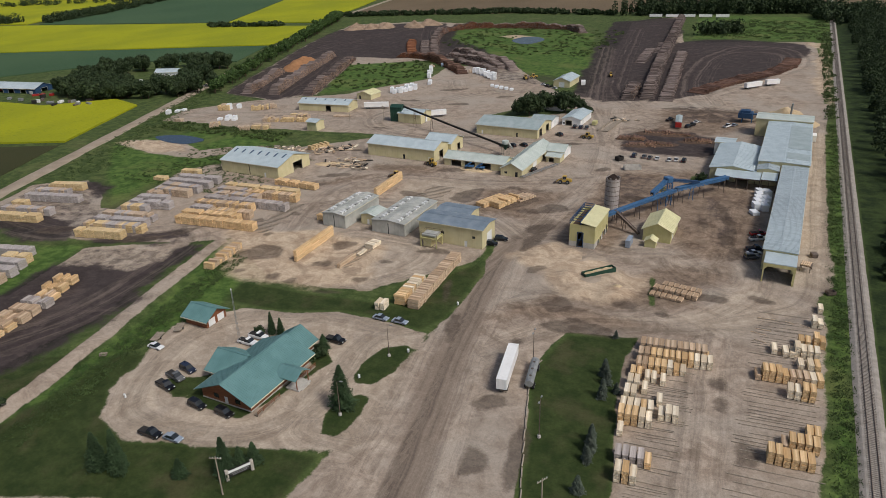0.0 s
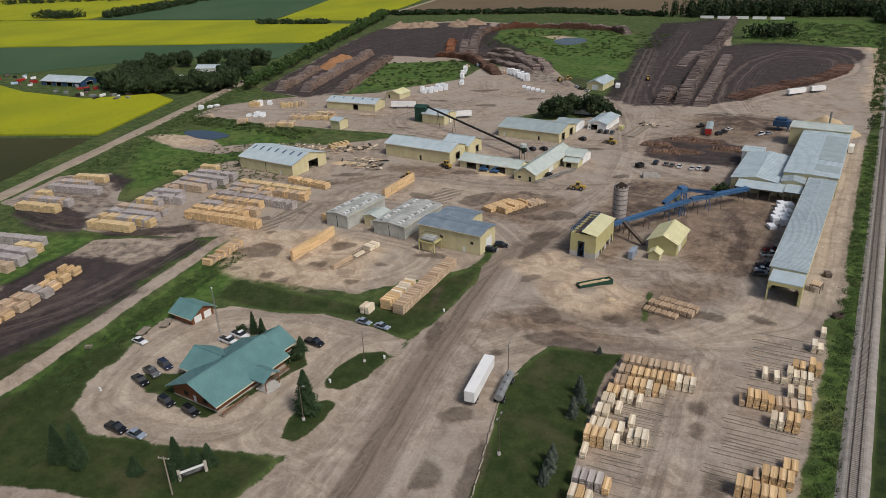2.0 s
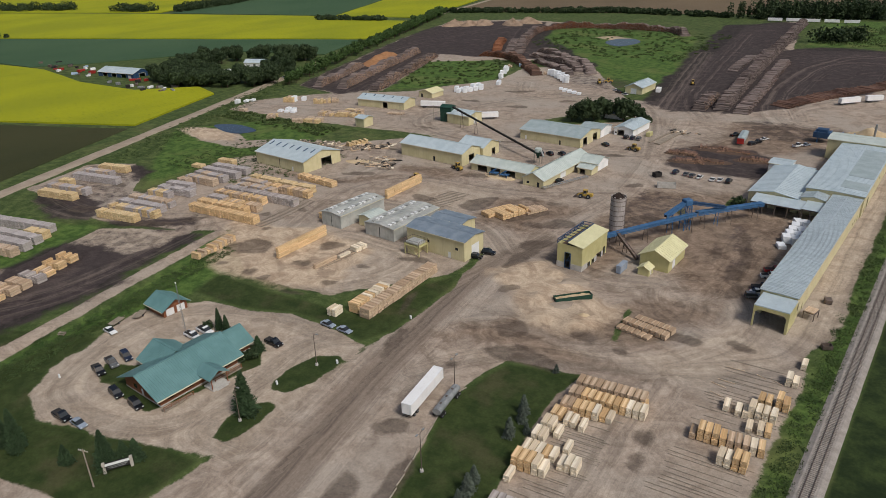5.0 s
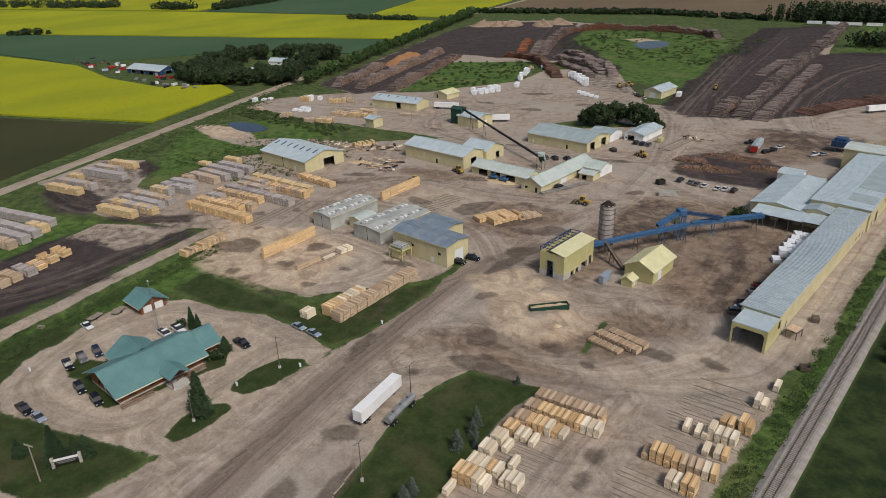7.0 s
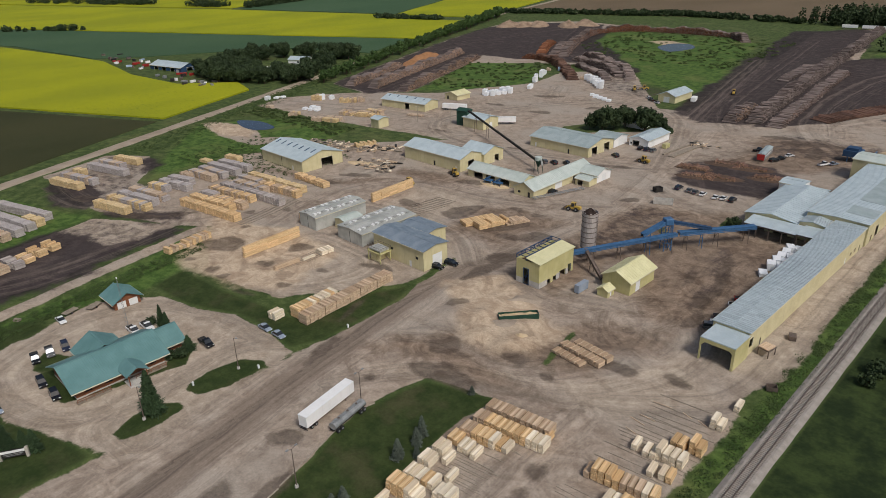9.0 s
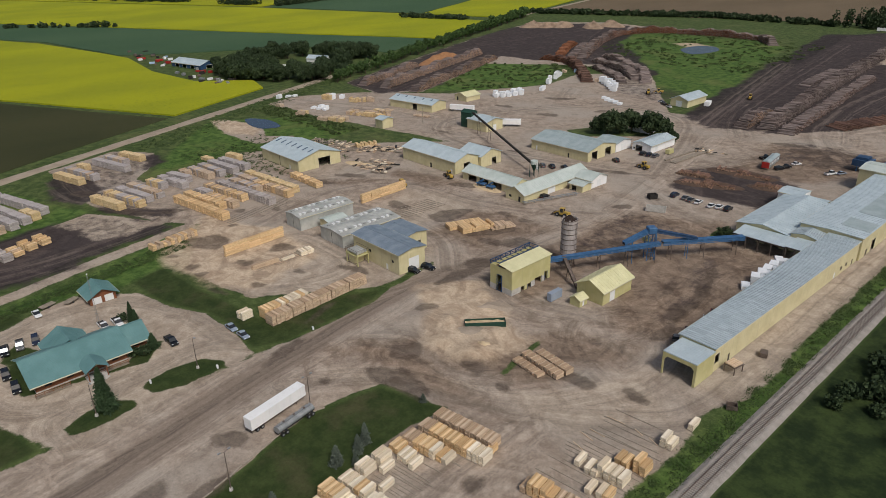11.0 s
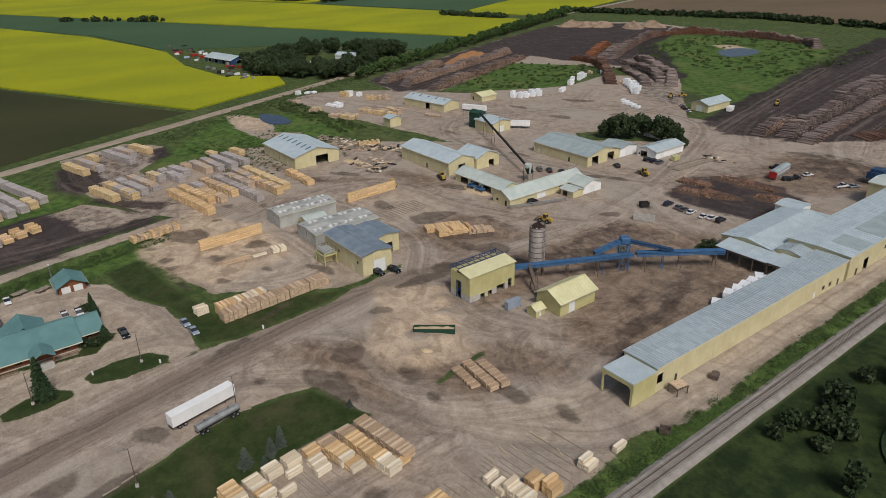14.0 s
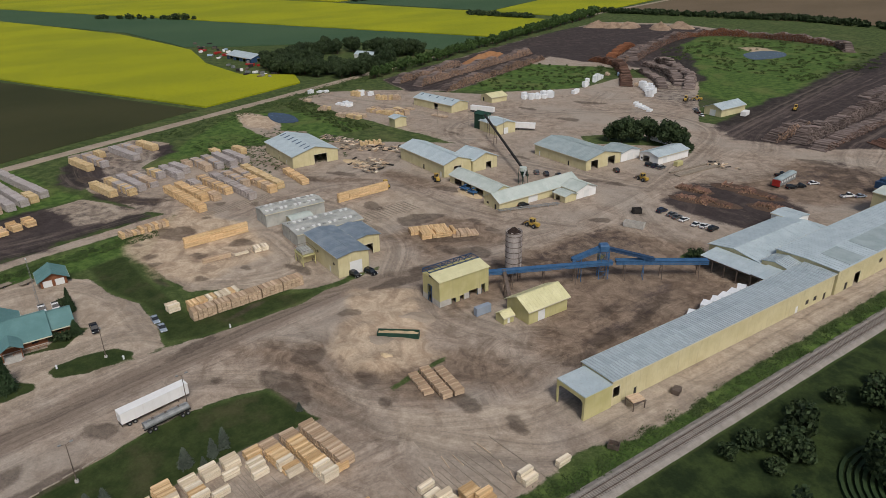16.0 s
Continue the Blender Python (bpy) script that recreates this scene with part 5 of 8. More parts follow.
# ---- sawmill on the east side ----
LONG = building("sorter_shed", 1.6, 11.2, 219, 311, 7.0, 7.12, "y", "very long cream sorter shed with a ribbed galvanised roof", roof=M_ROOF_LONG, ribs=0.92, over=0.3, rot=-0.9,
                holes={"e": [(-44.5, 2.2, 2.2, 5.0, "open"), (-38, 1.0, 0, 2.2, "window"), (28, 1.4, 0, 2.2, "door"), (33, 1.6, 1.2, 2.6, "window"), (37, 1.6, 1.2, 2.6, "window"), (42, 1.2, 0, 2.2, "window")],
                       "s": [(0, 7.4, 0, 5.0, "open")], "w": [(30, 4, 0, 3.6, "open"), (20, 4, 0, 3.6, "open")]}, group="sawmill")
building("sawmill", -7.2, 12.4, 311.6, 384, 7.9, 8.3, "y", "big cream sawmill hall with a pale metal roof", ribs=1.5, over=0.3, group="sawmill",
         holes={"e": [(-30, 1.6, 0, 2.4, "window"), (-24, 3.2, 0, 4.2, "open"), (-10, 2, 3.4, 4.8, "window"), (4, 2, 3.4, 4.8, "window")], "s": [(-7, 1.2, 4.4, 5.6, "window")]})
building("sawmill", -13.4, 12.6, 384.3, 398, 9.0, 9.8, "x", "tall north end of the sawmill with a cream gable", roof=M_ROOF_GN, ribs=1.5, over=0.3, group="sawmill", holes={"w": [(0, 4, 0, 4.5, "open")]})
building("sawmill_annexe", -25.4, -7.5, 303.6, 343, 5.4, 6.9, "y", "lower west hall of the sawmill with a smooth grey roof", wall=M_YELLOW, roof=M_ROOF, ribs=1.8, over=0.4, group="sawmill",
         holes={"w": [(8, 4, 0, 3.5, "open")], "s": [(-4, 5, 0, 4, "open"), (4, 5, 0, 4, "open")]})
building("sawmill_annexe", -28.2, -19.5, 343.3, 352.4, 5.8, 6.4, "x", "small flat-roofed block behind the sawmill", wall=M_WHITE, ribs=2.0, over=0.3, group="sawmill")
building("sawmill_annexe", -19.2, -11.0, 343.4, 349.5, 4.6, 5.0, "x", "low flat-roofed block behind the sawmill", wall=M_YELLOW, ribs=2.0, over=0.3, group="sawmill")
building("sawmill_annexe", -7.0, 1.2, 304, 311.3, 6.4, 7.2, "y", "ribbed link roof between sawmill and sorter shed", roof=M_ROOF_LONG, ribs=0.9, over=0.2, group="sawmill", holes={"w": [(0, 3, 0, 3, "open")]})


def roof_patch(x0, x1, y0, y1, z0, slope, material, label):
    """A darker sheet laid over part of a roof, of one slope towards +x."""
    bm = B()
    prism(bm, [(x0, z0), (x1, z0 - slope * (x1 - x0)), (x1, z0 + 0.08 - slope * (x1 - x0)), (x0, z0 + 0.08)], "y", y0, y1)
    tagged(part("roof_sheet", bm, material), label, "roof sheet")


roof_patch(3.2, 12.2, 318, 327, 8.47, 0.041, M_ROOF_DK, "dull grey replacement sheets on the sawmill roof")
roof_patch(3.2, 12.2, 334, 376, 8.47, 0.041, M_ROOF_DK, "dull grey replacement sheets along the sawmill roof")


def portal():
    t = thing("sorter_portal", 6.1, 214.6, -0.9, "open cream entrance portal with a flat pale-blue roof", "building", "sawmill")
    w, d, h = 4.5, 4.3, 6.2
    bm = B()
    box(bm, -w, w, -d, d, h, h + 0.28)
    part("roof", bm, M_ROOF, t)
    bm = B()
    box(bm, w - 0.25, w, -d, d, 0, h)
    part("wall", bm, M_YELLOW2, t)
    for x in (-w + 0.2, w - 0.45):
        bm = B()
        box(bm, x - 0.2, x + 0.2, -d, -d + 0.4, 0, h)
        part("post", bm, M_YELLOW2, t)
    bm = B()
    box(bm, -w, -w + 0.3, d - 0.6, d - 0.2, 0, h)
    part("post", bm, M_YELLOW2, t)
    bm = B()
    prism(bm, [(-w, h), (-w, h - 2.0), (-w + 0.5, h - 1.9), (-w + 1.3, h - 1.0), (w - 1.3, h - 1.0), (w - 0.5, h - 1.9), (w, h - 2.0), (w, h)], "y", -d - 0.02, -d + 0.2)
    part("fascia", bm, M_YELLOW2, t, "lemon fascia with cut corners")
    bm = B()
    box(bm, -w, -w + 0.2, -d + 0.4, d - 0.6, h - 1.6, h)
    part("side_fascia", bm, M_YELLOW2, t)


portal()


def canopy(name, x0, x1, y0, y1, zs, zn, label):
    t = thing(name, (x0 + x1) / 2, (y0 + y1) / 2, 0, label, "canopy", "sawmill")
    hx, hy = (x1 - x0) / 2, (y1 - y0) / 2
    bm = B()
    prism(bm, [(-hy, zs), (hy, zn), (hy, zn + 0.15), (-hy, zs + 0.15)], "x", -hx, hx)
    r = part("roof", bm, M_ROOF, t)
    bm = B()
    n = int(2 * hx / 1.5)
    for i in range(n + 1):
        x = -hx + 2 * hx * i / n
        beam(bm, (x, -hy, zs + 0.18), (x, hy, zn + 0.18), 0.08, 0.06)
    tagged(part("rib", bm, M_ROOF, r), kind="stuff")
    n = max(2, int(2 * hx / 4))
    for i in range(n + 1):
        bm = B()
        x = -hx + 0.2 + (2 * hx - 0.4) * i / n
        box(bm, x - 0.14, x + 0.14, -hy + 0.1, -hy + 0.38, 0, zs)
        part("post", bm, M_STEEL, t)
    bm = B()
    box(bm, -hx, hx, -hy + 0.1, -hy + 0.35, zs - 0.45, zs - 0.01)
    part("header", bm, M_STEEL, t)


canopy("canopy", -22.5, -5.0, 295.2, 303.4, 4.6, 5.3, "open lean-to canopy with a pale sheet roof on posts")
canopy("canopy", -4.7, 1.2, 294.6, 303.8, 5.2, 5.6, "smaller open canopy beside the sorter shed")


# ---- office ----
def office():
    building("office", -113.0, -98.2, 95.2, 117.0, 3.0, 6.2, "y", "single-storey office with log walls and a teal metal roof", wall=M_LOGWALL, roof=M_TEAL, over=1.3, ribs=0.6, base=0.35, group="office",
             holes={"s": [(-3, 1.6, 1.0, 2.3, "window"), (3.5, 1.6, 1.0, 2.3, "window"), (0, 1.1, 0, 2.1, "door")], "e": [(-8, 1.6, 1.0, 2.3, "window"), (-3, 1.6, 1.0, 2.3, "window"), (8, 1.6, 1.0, 2.3, "window")],
                    "w": [(-6, 1.6, 1.0, 2.3, "window"), (5, 1.6, 1.0, 2.3, "window")]})
    building("office_wing", -110.2, -101.4, 117.6, 123.4, 2.9, 5.6, "y", "north wing of the office under the teal roof", wall=M_LOGWALL, roof=M_TEAL, over=1.1, ribs=0.6, base=0.35, group="office", holes={"e": [(0, 1.6, 1.0, 2.3, "window")]})
    building("office_wing", -117.0, -109.0, 102.0, 111.4, 2.9, 5.7, "x", "west gable wing of the office under the teal roof", wall=M_LOGWALL, roof=M_TEAL, over=1.0, ribs=0.6, base=0.35, group="office", holes={"w": [(0, 1.6, 1.0, 2.3, "window")]})
    t = thing("porch", -95.4, 108.4, 0, "small teal-roofed porch with posts and steps", "porch", "office")
    for s in (-1, 1):
        bm = B()
        prism(bm, [(0, 4.7), (s * 2.9, 3.0), (s * 2.9, 3.16), (0, 4.86)], "x", -4.2, 2.2)
        bmesh.ops.transform(bm, matrix=Matrix.Identity(4), verts=bm.verts)
        part("roof", bm, M_TEAL, t)
    for y in (-2.2, 2.2):
        bm = B()
        rod(bm, (1.8, y, 0), (1.8, y, 3.2), 0.14, 8)
        part("post", bm, M_LOGWALL, t)
    bm = B()
    box(bm, -1.5, 2.4, -2.4, 2.4, 0, 0.35)
    box(bm, 2.4, 2.8, -1.6, 1.6, 0, 0.17)
    part("step", bm, M_CONC, t)
    for yy in (98.5, 112.5):
        d = thing("deck", -96.4, yy, 0, "narrow timber walkway with railing along the office", "deck", "office")
        bm = B()
        box(bm, -0.5, 0.7, -4, 4, 0, 0.3)
        part("platform", bm, M_WOOD, d)
        bm = B()
        for k in range(5):
            box(bm, 0.6, 0.7, -4 + k * 1.95, -3.9 + k * 1.95, 0.3, 1.25)
        box(bm, 0.58, 0.72, -4, 4, 1.2, 1.3)
        box(bm, 0.6, 0.68, -4, 4, 0.72, 0.8)
        part("railing", bm, M_LOGWALL, d)
    building("garage", -143.2, -135.2, 119.6, 127.2, 2.6, 4.6, "x", "small log garage with a teal roof and two white doors", wall=M_LOGWALL, roof=M_TEAL, over=0.9, ribs=0.6, group="office",
             holes={"e": [(-1.75, 2.6, 0, 2.2, "door"), (1.75, 2.6, 0, 2.2, "door")]})


office()


# ---- lumber ----
def bundle_mesh(name, wide, long, high, seed):
    """One bundle on three feet: a comb-shaped side outline carried across the width, with uneven board ends."""
    rnd = random.Random(seed)
    bm = B()
    h = long / 2
    feet = (-0.33 * long, 0.0, 0.33 * long)
    rings = []
    for i in range(5):
        x = -wide / 2 + wide * i / 4
        a, b, top = h + rnd.uniform(-0.07, 0.05), h + rnd.uniform(-0.07, 0.05), high - 0.012 + rnd.uniform(-0.02, 0.0)
        ring = [(-a, 0.09)]
        for f in feet:
            ring += [(f - 0.07, 0.09), (f - 0.07, -0.004), (f + 0.07, -0.004), (f + 0.07, 0.09)]
        ring += [(b, 0.09), (b, top), (-a, top)]
        rings.append([bm.verts.new((x, y, z)) for y, z in ring])
    for p, q in zip(rings, rings[1:]):
        for k in range(len(p)):
            bm.faces.new((p[k], p[(k + 1) % len(p)], q[(k + 1) % len(p)], q[k]))
    bm.faces.new(rings[0])
    bm.faces.new(rings[-1][::-1])
    bmesh.ops.recalc_face_normals(bm, faces=bm.faces)
    me = bpy.data.meshes.new(name)
    bm.to_mesh(me)
    bm.free()
    return me


TIER = 0.78
LUMBER = {"y": M_LUM, "w": M_LUM_W, "g": M_LUM_G, "t": M_LUM_TAN}
TONE = {"y": "fresh yellow", "w": "pale cream", "g": "weathered grey", "t": "tan"}
BUNDLES = {}
for _k, _m in LUMBER.items():
    for _len in (3.5, 4.9):
        BUNDLES[_k, _len] = []
        for _i in range(3):
            _me = bundle_mesh("lumber_pack", 1.24, _len, TIER, _i * 7 + int(_len))
            _me.materials.append(_m)
            BUNDLES[_k, _len].append(_me)


def stack(x, y, rot, tiers, tone, length=3.5, group=""):
    """A stack of strapped lumber bundles on bearers; tone: one letter, or one for each tier."""
    tones = tone if len(tone) >= tiers else tone * tiers
    t = thing("lumber_stack", x, y, rot, "%s stack of sawn boards, %s" % (TONE[tones[0]], ("one bundle high" if tiers == 1 else "%s bundles high" % ("two", "three", "four", "five")[tiers - 2])), "lumber stack", group)
    for k in range(tiers):
        o = part_of("lumber_pack", random.choice(BUNDLES[tones[k], length]), LUMBER[tones[k]], t)
        o.matrix_basis = pose(random.uniform(-0.05, 0.05), random.uniform(-0.12, 0.12), k * TIER, 0, 0, random.uniform(-0.8, 0.8))
    return t


FAR_STACKS = {}


def far_stack(x, y, rot, tiers, tone):
    """A distant stack, kept for the joined mesh of its tone."""
    for k in range(tiers):
        FAR_STACKS.setdefault(tone, []).append(pose(x + random.uniform(-0.05, 0.05), y + random.uniform(-0.1, 0.1), k * TIER, 0, 0, rot + random.uniform(-0.8, 0.8)))


def row(x0, y0, x1, y1, tiers, tones, length=3.5, along=False, group="", drop=0.12, pitch=1.42, joined=False):
    """A row of stacks from one end to the other: side by side, or (along) end to end."""
    d = math.hypot(x1 - x0, y1 - y0)
    a = math.degrees(math.atan2(y1 - y0, x1 - x0))
    step = length + 0.12 if along else pitch
    n = max(1, round(d / step))
    for i in range(n):
        k = (i + 0.5) / n
        h = tiers - (1 if random.random() < drop and tiers > 1 else 0)
        if joined:
            far_stack(x0 + (x1 - x0) * k, y0 + (y1 - y0) * k + random.uniform(-0.15, 0.15), a, h, random.choice(tones))
            continue
        stack(x0 + (x1 - x0) * k + random.uniform(-0.06, 0.06), y0 + (y1 - y0) * k + random.uniform(-0.15, 0.15), a - 90 if along else a, h, random.choice(tones), length, group)


NW = "rows of lumber in the west yard"
for r in ((-290.7, 184, -274, 189, 3, "y"), (-288.4, 176.4, -273, 180.5, 3, "gt"), (-286.6, 170.3, -261.6, 177, 3, "g"), (-283.4, 162, -277.5, 164, 3, "y"), (-281, 156, -259, 162, 3, "gt"), (-277.5, 149.8, -257.2, 155.2, 3, "y"),
          (-238.2, 187.6, -225, 191, 3, "g"), (-236.7, 182.4, -218.4, 186.4, 3, "g"), (-235.3, 176.8, -224.4, 179.6, 3, "gy"), (-236, 168.6, -214, 173.6, 3, "gt"), (-234.5, 163.2, -212, 168, 3, "g"), (-233.3, 157.8, -208.6, 163.6, 3, "gty"), (-230.6, 151.6, -211.4, 156.4, 3, "y"),
          (-256, 212.2, -250, 213.2, 2, "y"), (-247.8, 221.4, -238.8, 223.3, 3, "y"), (-242.8, 215.2, -222.6, 218.7, 3, "gg"), (-242.6, 209.4, -221.5, 212, 3, "g"), (-240.7, 203.8, -221.9, 205.6, 3, "gt"), (-239.2, 198.2, -222.1, 200.2, 3, "gt"), (-239, 193.7, -233, 194.4, 3, "t"),
          (-213.9, 214.0, -178.2, 217.6, 3, "y"), (-213.2, 208.8, -200.4, 210.2, 3, "gt"), (-199.0, 209.9, -175, 213.2, 3, "ty"), (-211.9, 203.4, -189.3, 206.4, 3, "gt"), (-211.1, 198.2, -172.5, 203, 3, "g"), (-210.6, 192.4, -184.8, 197.0, 3, "ty"), (-208.7, 187.0, -199.1, 188.6, 3, "g"), (-198, 187.0, -180, 190.6, 3, "yt"), (-206.9, 181.8, -182, 186, 3, "y"), (-205, 176.6, -170.8, 181.6, 3, "y"),
          (-276, 118.6, -228.9, 132.2, 3, "g"), (-233.6, 125.6, -224.3, 128.1, 3, "y"), (-262, 114.6, -222, 123.9, 3, "g"), (-258, 109.6, -219.1, 119.0, 3, "g"), (-250, 105.6, -217.7, 114.2, 3, "t")):
    row(*r[:4], max(r[4], 4) if r[4] > 2 else 2, r[5], group=NW, drop=0.06, joined=r[0] < -214 or r[0] < -206 and r[1] > 202)
for cx, cy, ln, tn in ((-198.5, 123.2, 6, "y"), (-196.5, 118.0, 6, "y"), (-194, 113.2, 6, "yt"), (-192.5, 109, 8, "tg"), (-191.5, 104.4, 7, "t"), (-190.5, 100, 8, "t"), (-190, 95.5, 8, "yt"), (-189, 91, 8, "y")):
    row(cx - ln / 2 - 1, cy - 1.2, cx + ln / 2, cy + 0.8, 3, tn, group="stacks on the dark yard", drop=0.3)
row(-162.6, 148.6, -165.6, 166.4, 3, "yt", group="row by the track", drop=0.05)
row(-139.6, 165.2, -140.9, 188.6, 5, "y", 4.9, True, "long wall of lumber", 0.0)
row(-147.6, 229.6, -149.0, 254, 5, "y", 4.9, True, "long wall of lumber", 0.0)
row(-198.5, 233.2 - 4.5, -176.5, 231.0 - 4.5 + 2, 3, "y", group="row by the warehouse", drop=0.05)
row(-123.2, 166.6, -123.0, 176.6, 2, "t", 4.9, True, "short row before the kilns", 0)
row(-122.4, 177.2, -122.4, 182.2, 1, "w", 4.9, True, "short row before the kilns", 0)
row(-122.4, 184.2, -122.0, 189.2, 2, "w", group="short row before the kilns", drop=0)
row(-153.5, 199, -153.3, 206, 3, "y", group="stacks beside the kiln", drop=0)
row(-97.8, 149.6, -94.6, 149.9, 3, "w", group="pale stacks by the office yard", drop=0)
row(-92.2, 153.2, -93.4, 168.4, 4, "yw", group="double row on the grass", drop=0)
row(-87.4, 152.6, -90.2, 187.6, 4, "t", group="double row on the grass", drop=0)
row(-103, 236, -98, 249, 2, "y", 4.9, group="stacks before the planing shed", drop=0.1, pitch=1.3)
row(-97.2, 237, -93.2, 249.2, 3, "y", 4.9, group="stacks before the planing shed", drop=0.1, pitch=1.3)
row(-92, 247, -88.4, 256, 2, "t", 4.9, group="stacks before the planing shed", drop=0.1, pitch=1.3)

# east yard: two blocks of stacks on bearers, turned a little
EB = "stacks of the east yard"


def block_row(x, y, n, tiers, tones, turn=8.0, pitch=1.48, gap=()):
    for i in range(n):
        if i in gap:
            continue
        t = tiers[min(i, len(tiers) - 1)]
        stack(x + 0.7 + i * pitch * math.cos(radians(turn)), y + 1.75 + i * pitch * math.sin(radians(turn)), turn + random.uniform(-0.8, 0.8), t, tones[min(i, len(tones) - 1)], 3.5, EB)


block_row(-23.6, 157.2, 11, [3], "ttttttttttt")
block_row(-8.2, 157.6, 1, [2], "y")
block_row(-23.2, 152.4, 12, [3] * 12, "ttyyyyyyywww")
block_row(-22.8, 147.6, 6, [3], "ttyyyw")
block_row(-14.0, 149.2, 2, [2], "yw")
block_row(-23.4, 144.2, 2, [2], "yy", gap=())
block_row(-23.0, 139.4, 2, [3, 3], "ww")
block_row(-19.8, 143.6, 3, [2, 2, 2], "www", gap=(2,))
block_row(-16.2, 143.6, 1, [2], "w")
block_row(-22.8, 135.0, 3, [3, 3, 2], "www", gap=(2,))
block_row(-19.4, 138.6, 1, [2], "w")
block_row(-22.6, 130.8, 5, [2, 2, 2, 2, 2], "wwwyw")
block_row(-15.4, 135.2, 1, [2], "w")
block_row(-22.0, 125.6, 5, [4, 4, 4, 4, 3], "yyyww")
block_row(-14.2, 130.4, 2, [2, 3], "ww")
block_row(-11.2, 130.6, 1, [3], "w")
block_row(-21.2, 121.6, 1, [2], "w")
block_row(-19.6, 113.2, 5, [3, 3, 3, 3, 2], "ggggy")
block_row(-18.4, 107.8, 3, [4, 4, 3], "wyw")
# east side of the lane
block_row(6.6, 168.6, 1, [2], "w")
block_row(9.3, 168.4, 2, [2], "ww")
block_row(11.8, 169.4, 4, [4, 3, 3, 3], "wwww", 4)
block_row(12.6, 174.2, 2, [3], "yy", 4)
block_row(16.0, 175.6, 2, [4, 3], "yy", 4)
block_row(12.8, 163.8, 1, [2], "w")
block_row(15.0, 164.4, 2, [2, 2], "wy")
block_row(3.8, 155.2, 10, [2, 4, 4, 4, 3, 3, 3, 3, 3, 3], "tyyyytttwy", 9)
block_row(11.0, 150.4, 4, [3, 3, 4, 4], "wwyy", 4)
block_row(15.2, 136.8, 2, [2], "yy", 4)
block_row(12.0, 131.8, 4, [3, 3, 3, 3], "yyyy", 4)
block_row(10.6, 131.0, 1, [2], "t", 4)
block_row(8.2, 125.6, 6, [4, 4, 3, 3, 3, 3], "yyyyyy", 5)
block_row(15.6, 186.4, 2, [3, 2], "ww", 4)
block_row(17.0, 195.4, 1, [2], "w", 4)
# rough ties in low rounded bundles
TIES = [bundle_mesh("tie_pack", 1.3, 2.6, TIER, 50 + i) for i in range(2)]
for m in TIES:
    m.materials.append(M_LUM_TAN)
for i in range(3):
    for j in range(8):
        if (i, j) in ((0, 6), (0, 7), (2, 0)):
            continue
        t = thing("tie_stack", -26.5 + j * 1.62 + i * 0.5, 189.0 + i * 3.1 - j * 0.2, -7 + random.uniform(-1.5, 1.5), "low bundle of rough brown timbers on the gravel", "timber stack", "rough timbers")
        for k in range(1 + (i > 0)):
            part_of("lumber_pack", TIES[k % 2], M_LUM_TAN, t).matrix_basis = pose(0, 0, k * TIER, 0, 0, random.uniform(-5, 5))
# bearers laid out on the ground
BEAR = thing("bearer_timbers", 0, 0, 0, "grey timbers laid in rows as bearers for the stacks", "timbers", kind="stuff")
bm = B()
for i in range(60):
    if random.random() < 0.22:
        continue
    y = 106 + i * 0.95 + random.uniform(-0.2, 0.2)
    a = -22.5 + (150 - y) * 0.12 if y < 150 else -22.5
    x0, x1 = a + random.uniform(0, 3), -9.5 + random.uniform(-1.5, 1.5) + (150 - y) * 0.05
    beam(bm, (x0, y + x0 * 0.14, 0.02), (x1, y + x1 * 0.14 + random.uniform(-0.3, 0.3), 0.02), 0.13, 0.09)
for i in range(62):
    if random.random() < 0.25:
        continue
    y = 112 + i * 1.28 + random.uniform(-0.3, 0.3)
    x0, x1 = 2.6 + random.uniform(-1.5, 2.0), 18.5 + random.uniform(-1.5, 0.5)
    beam(bm, (x0, y + x0 * 0.1, 0.02), (x1, y + x1 * 0.1 + random.uniform(-0.4, 0.4), 0.02), 0.13, 0.09)
for i in range(20):
    y = 168 + i * 1.0
    x0 = -128 + random.uniform(-0.3, 0.3)
    beam(bm, (x0 + 2, y, 0.05), (x0 + 7.5, y, 0.05), 0.14, 0.12)
for i in range(16):
    y = 226 + i * 1.7
    beam(bm, (-132 + random.uniform(-0.5, 0.5), y, 0.05), (-122 + random.uniform(-0.5, 0.5), y + 1.2, 0.05), 0.25, 0.2)
for i in range(26):
    y = 180 + i * 1.2
    beam(bm, (-172 + random.uniform(-0.5, 0.5) - i * 0.2, y, 0.05), (-165 + random.uniform(-0.5, 0.5) - i * 0.2, y + 1.0, 0.05), 0.25, 0.14)
part("bearer", bm, M_POLE, BEAR)


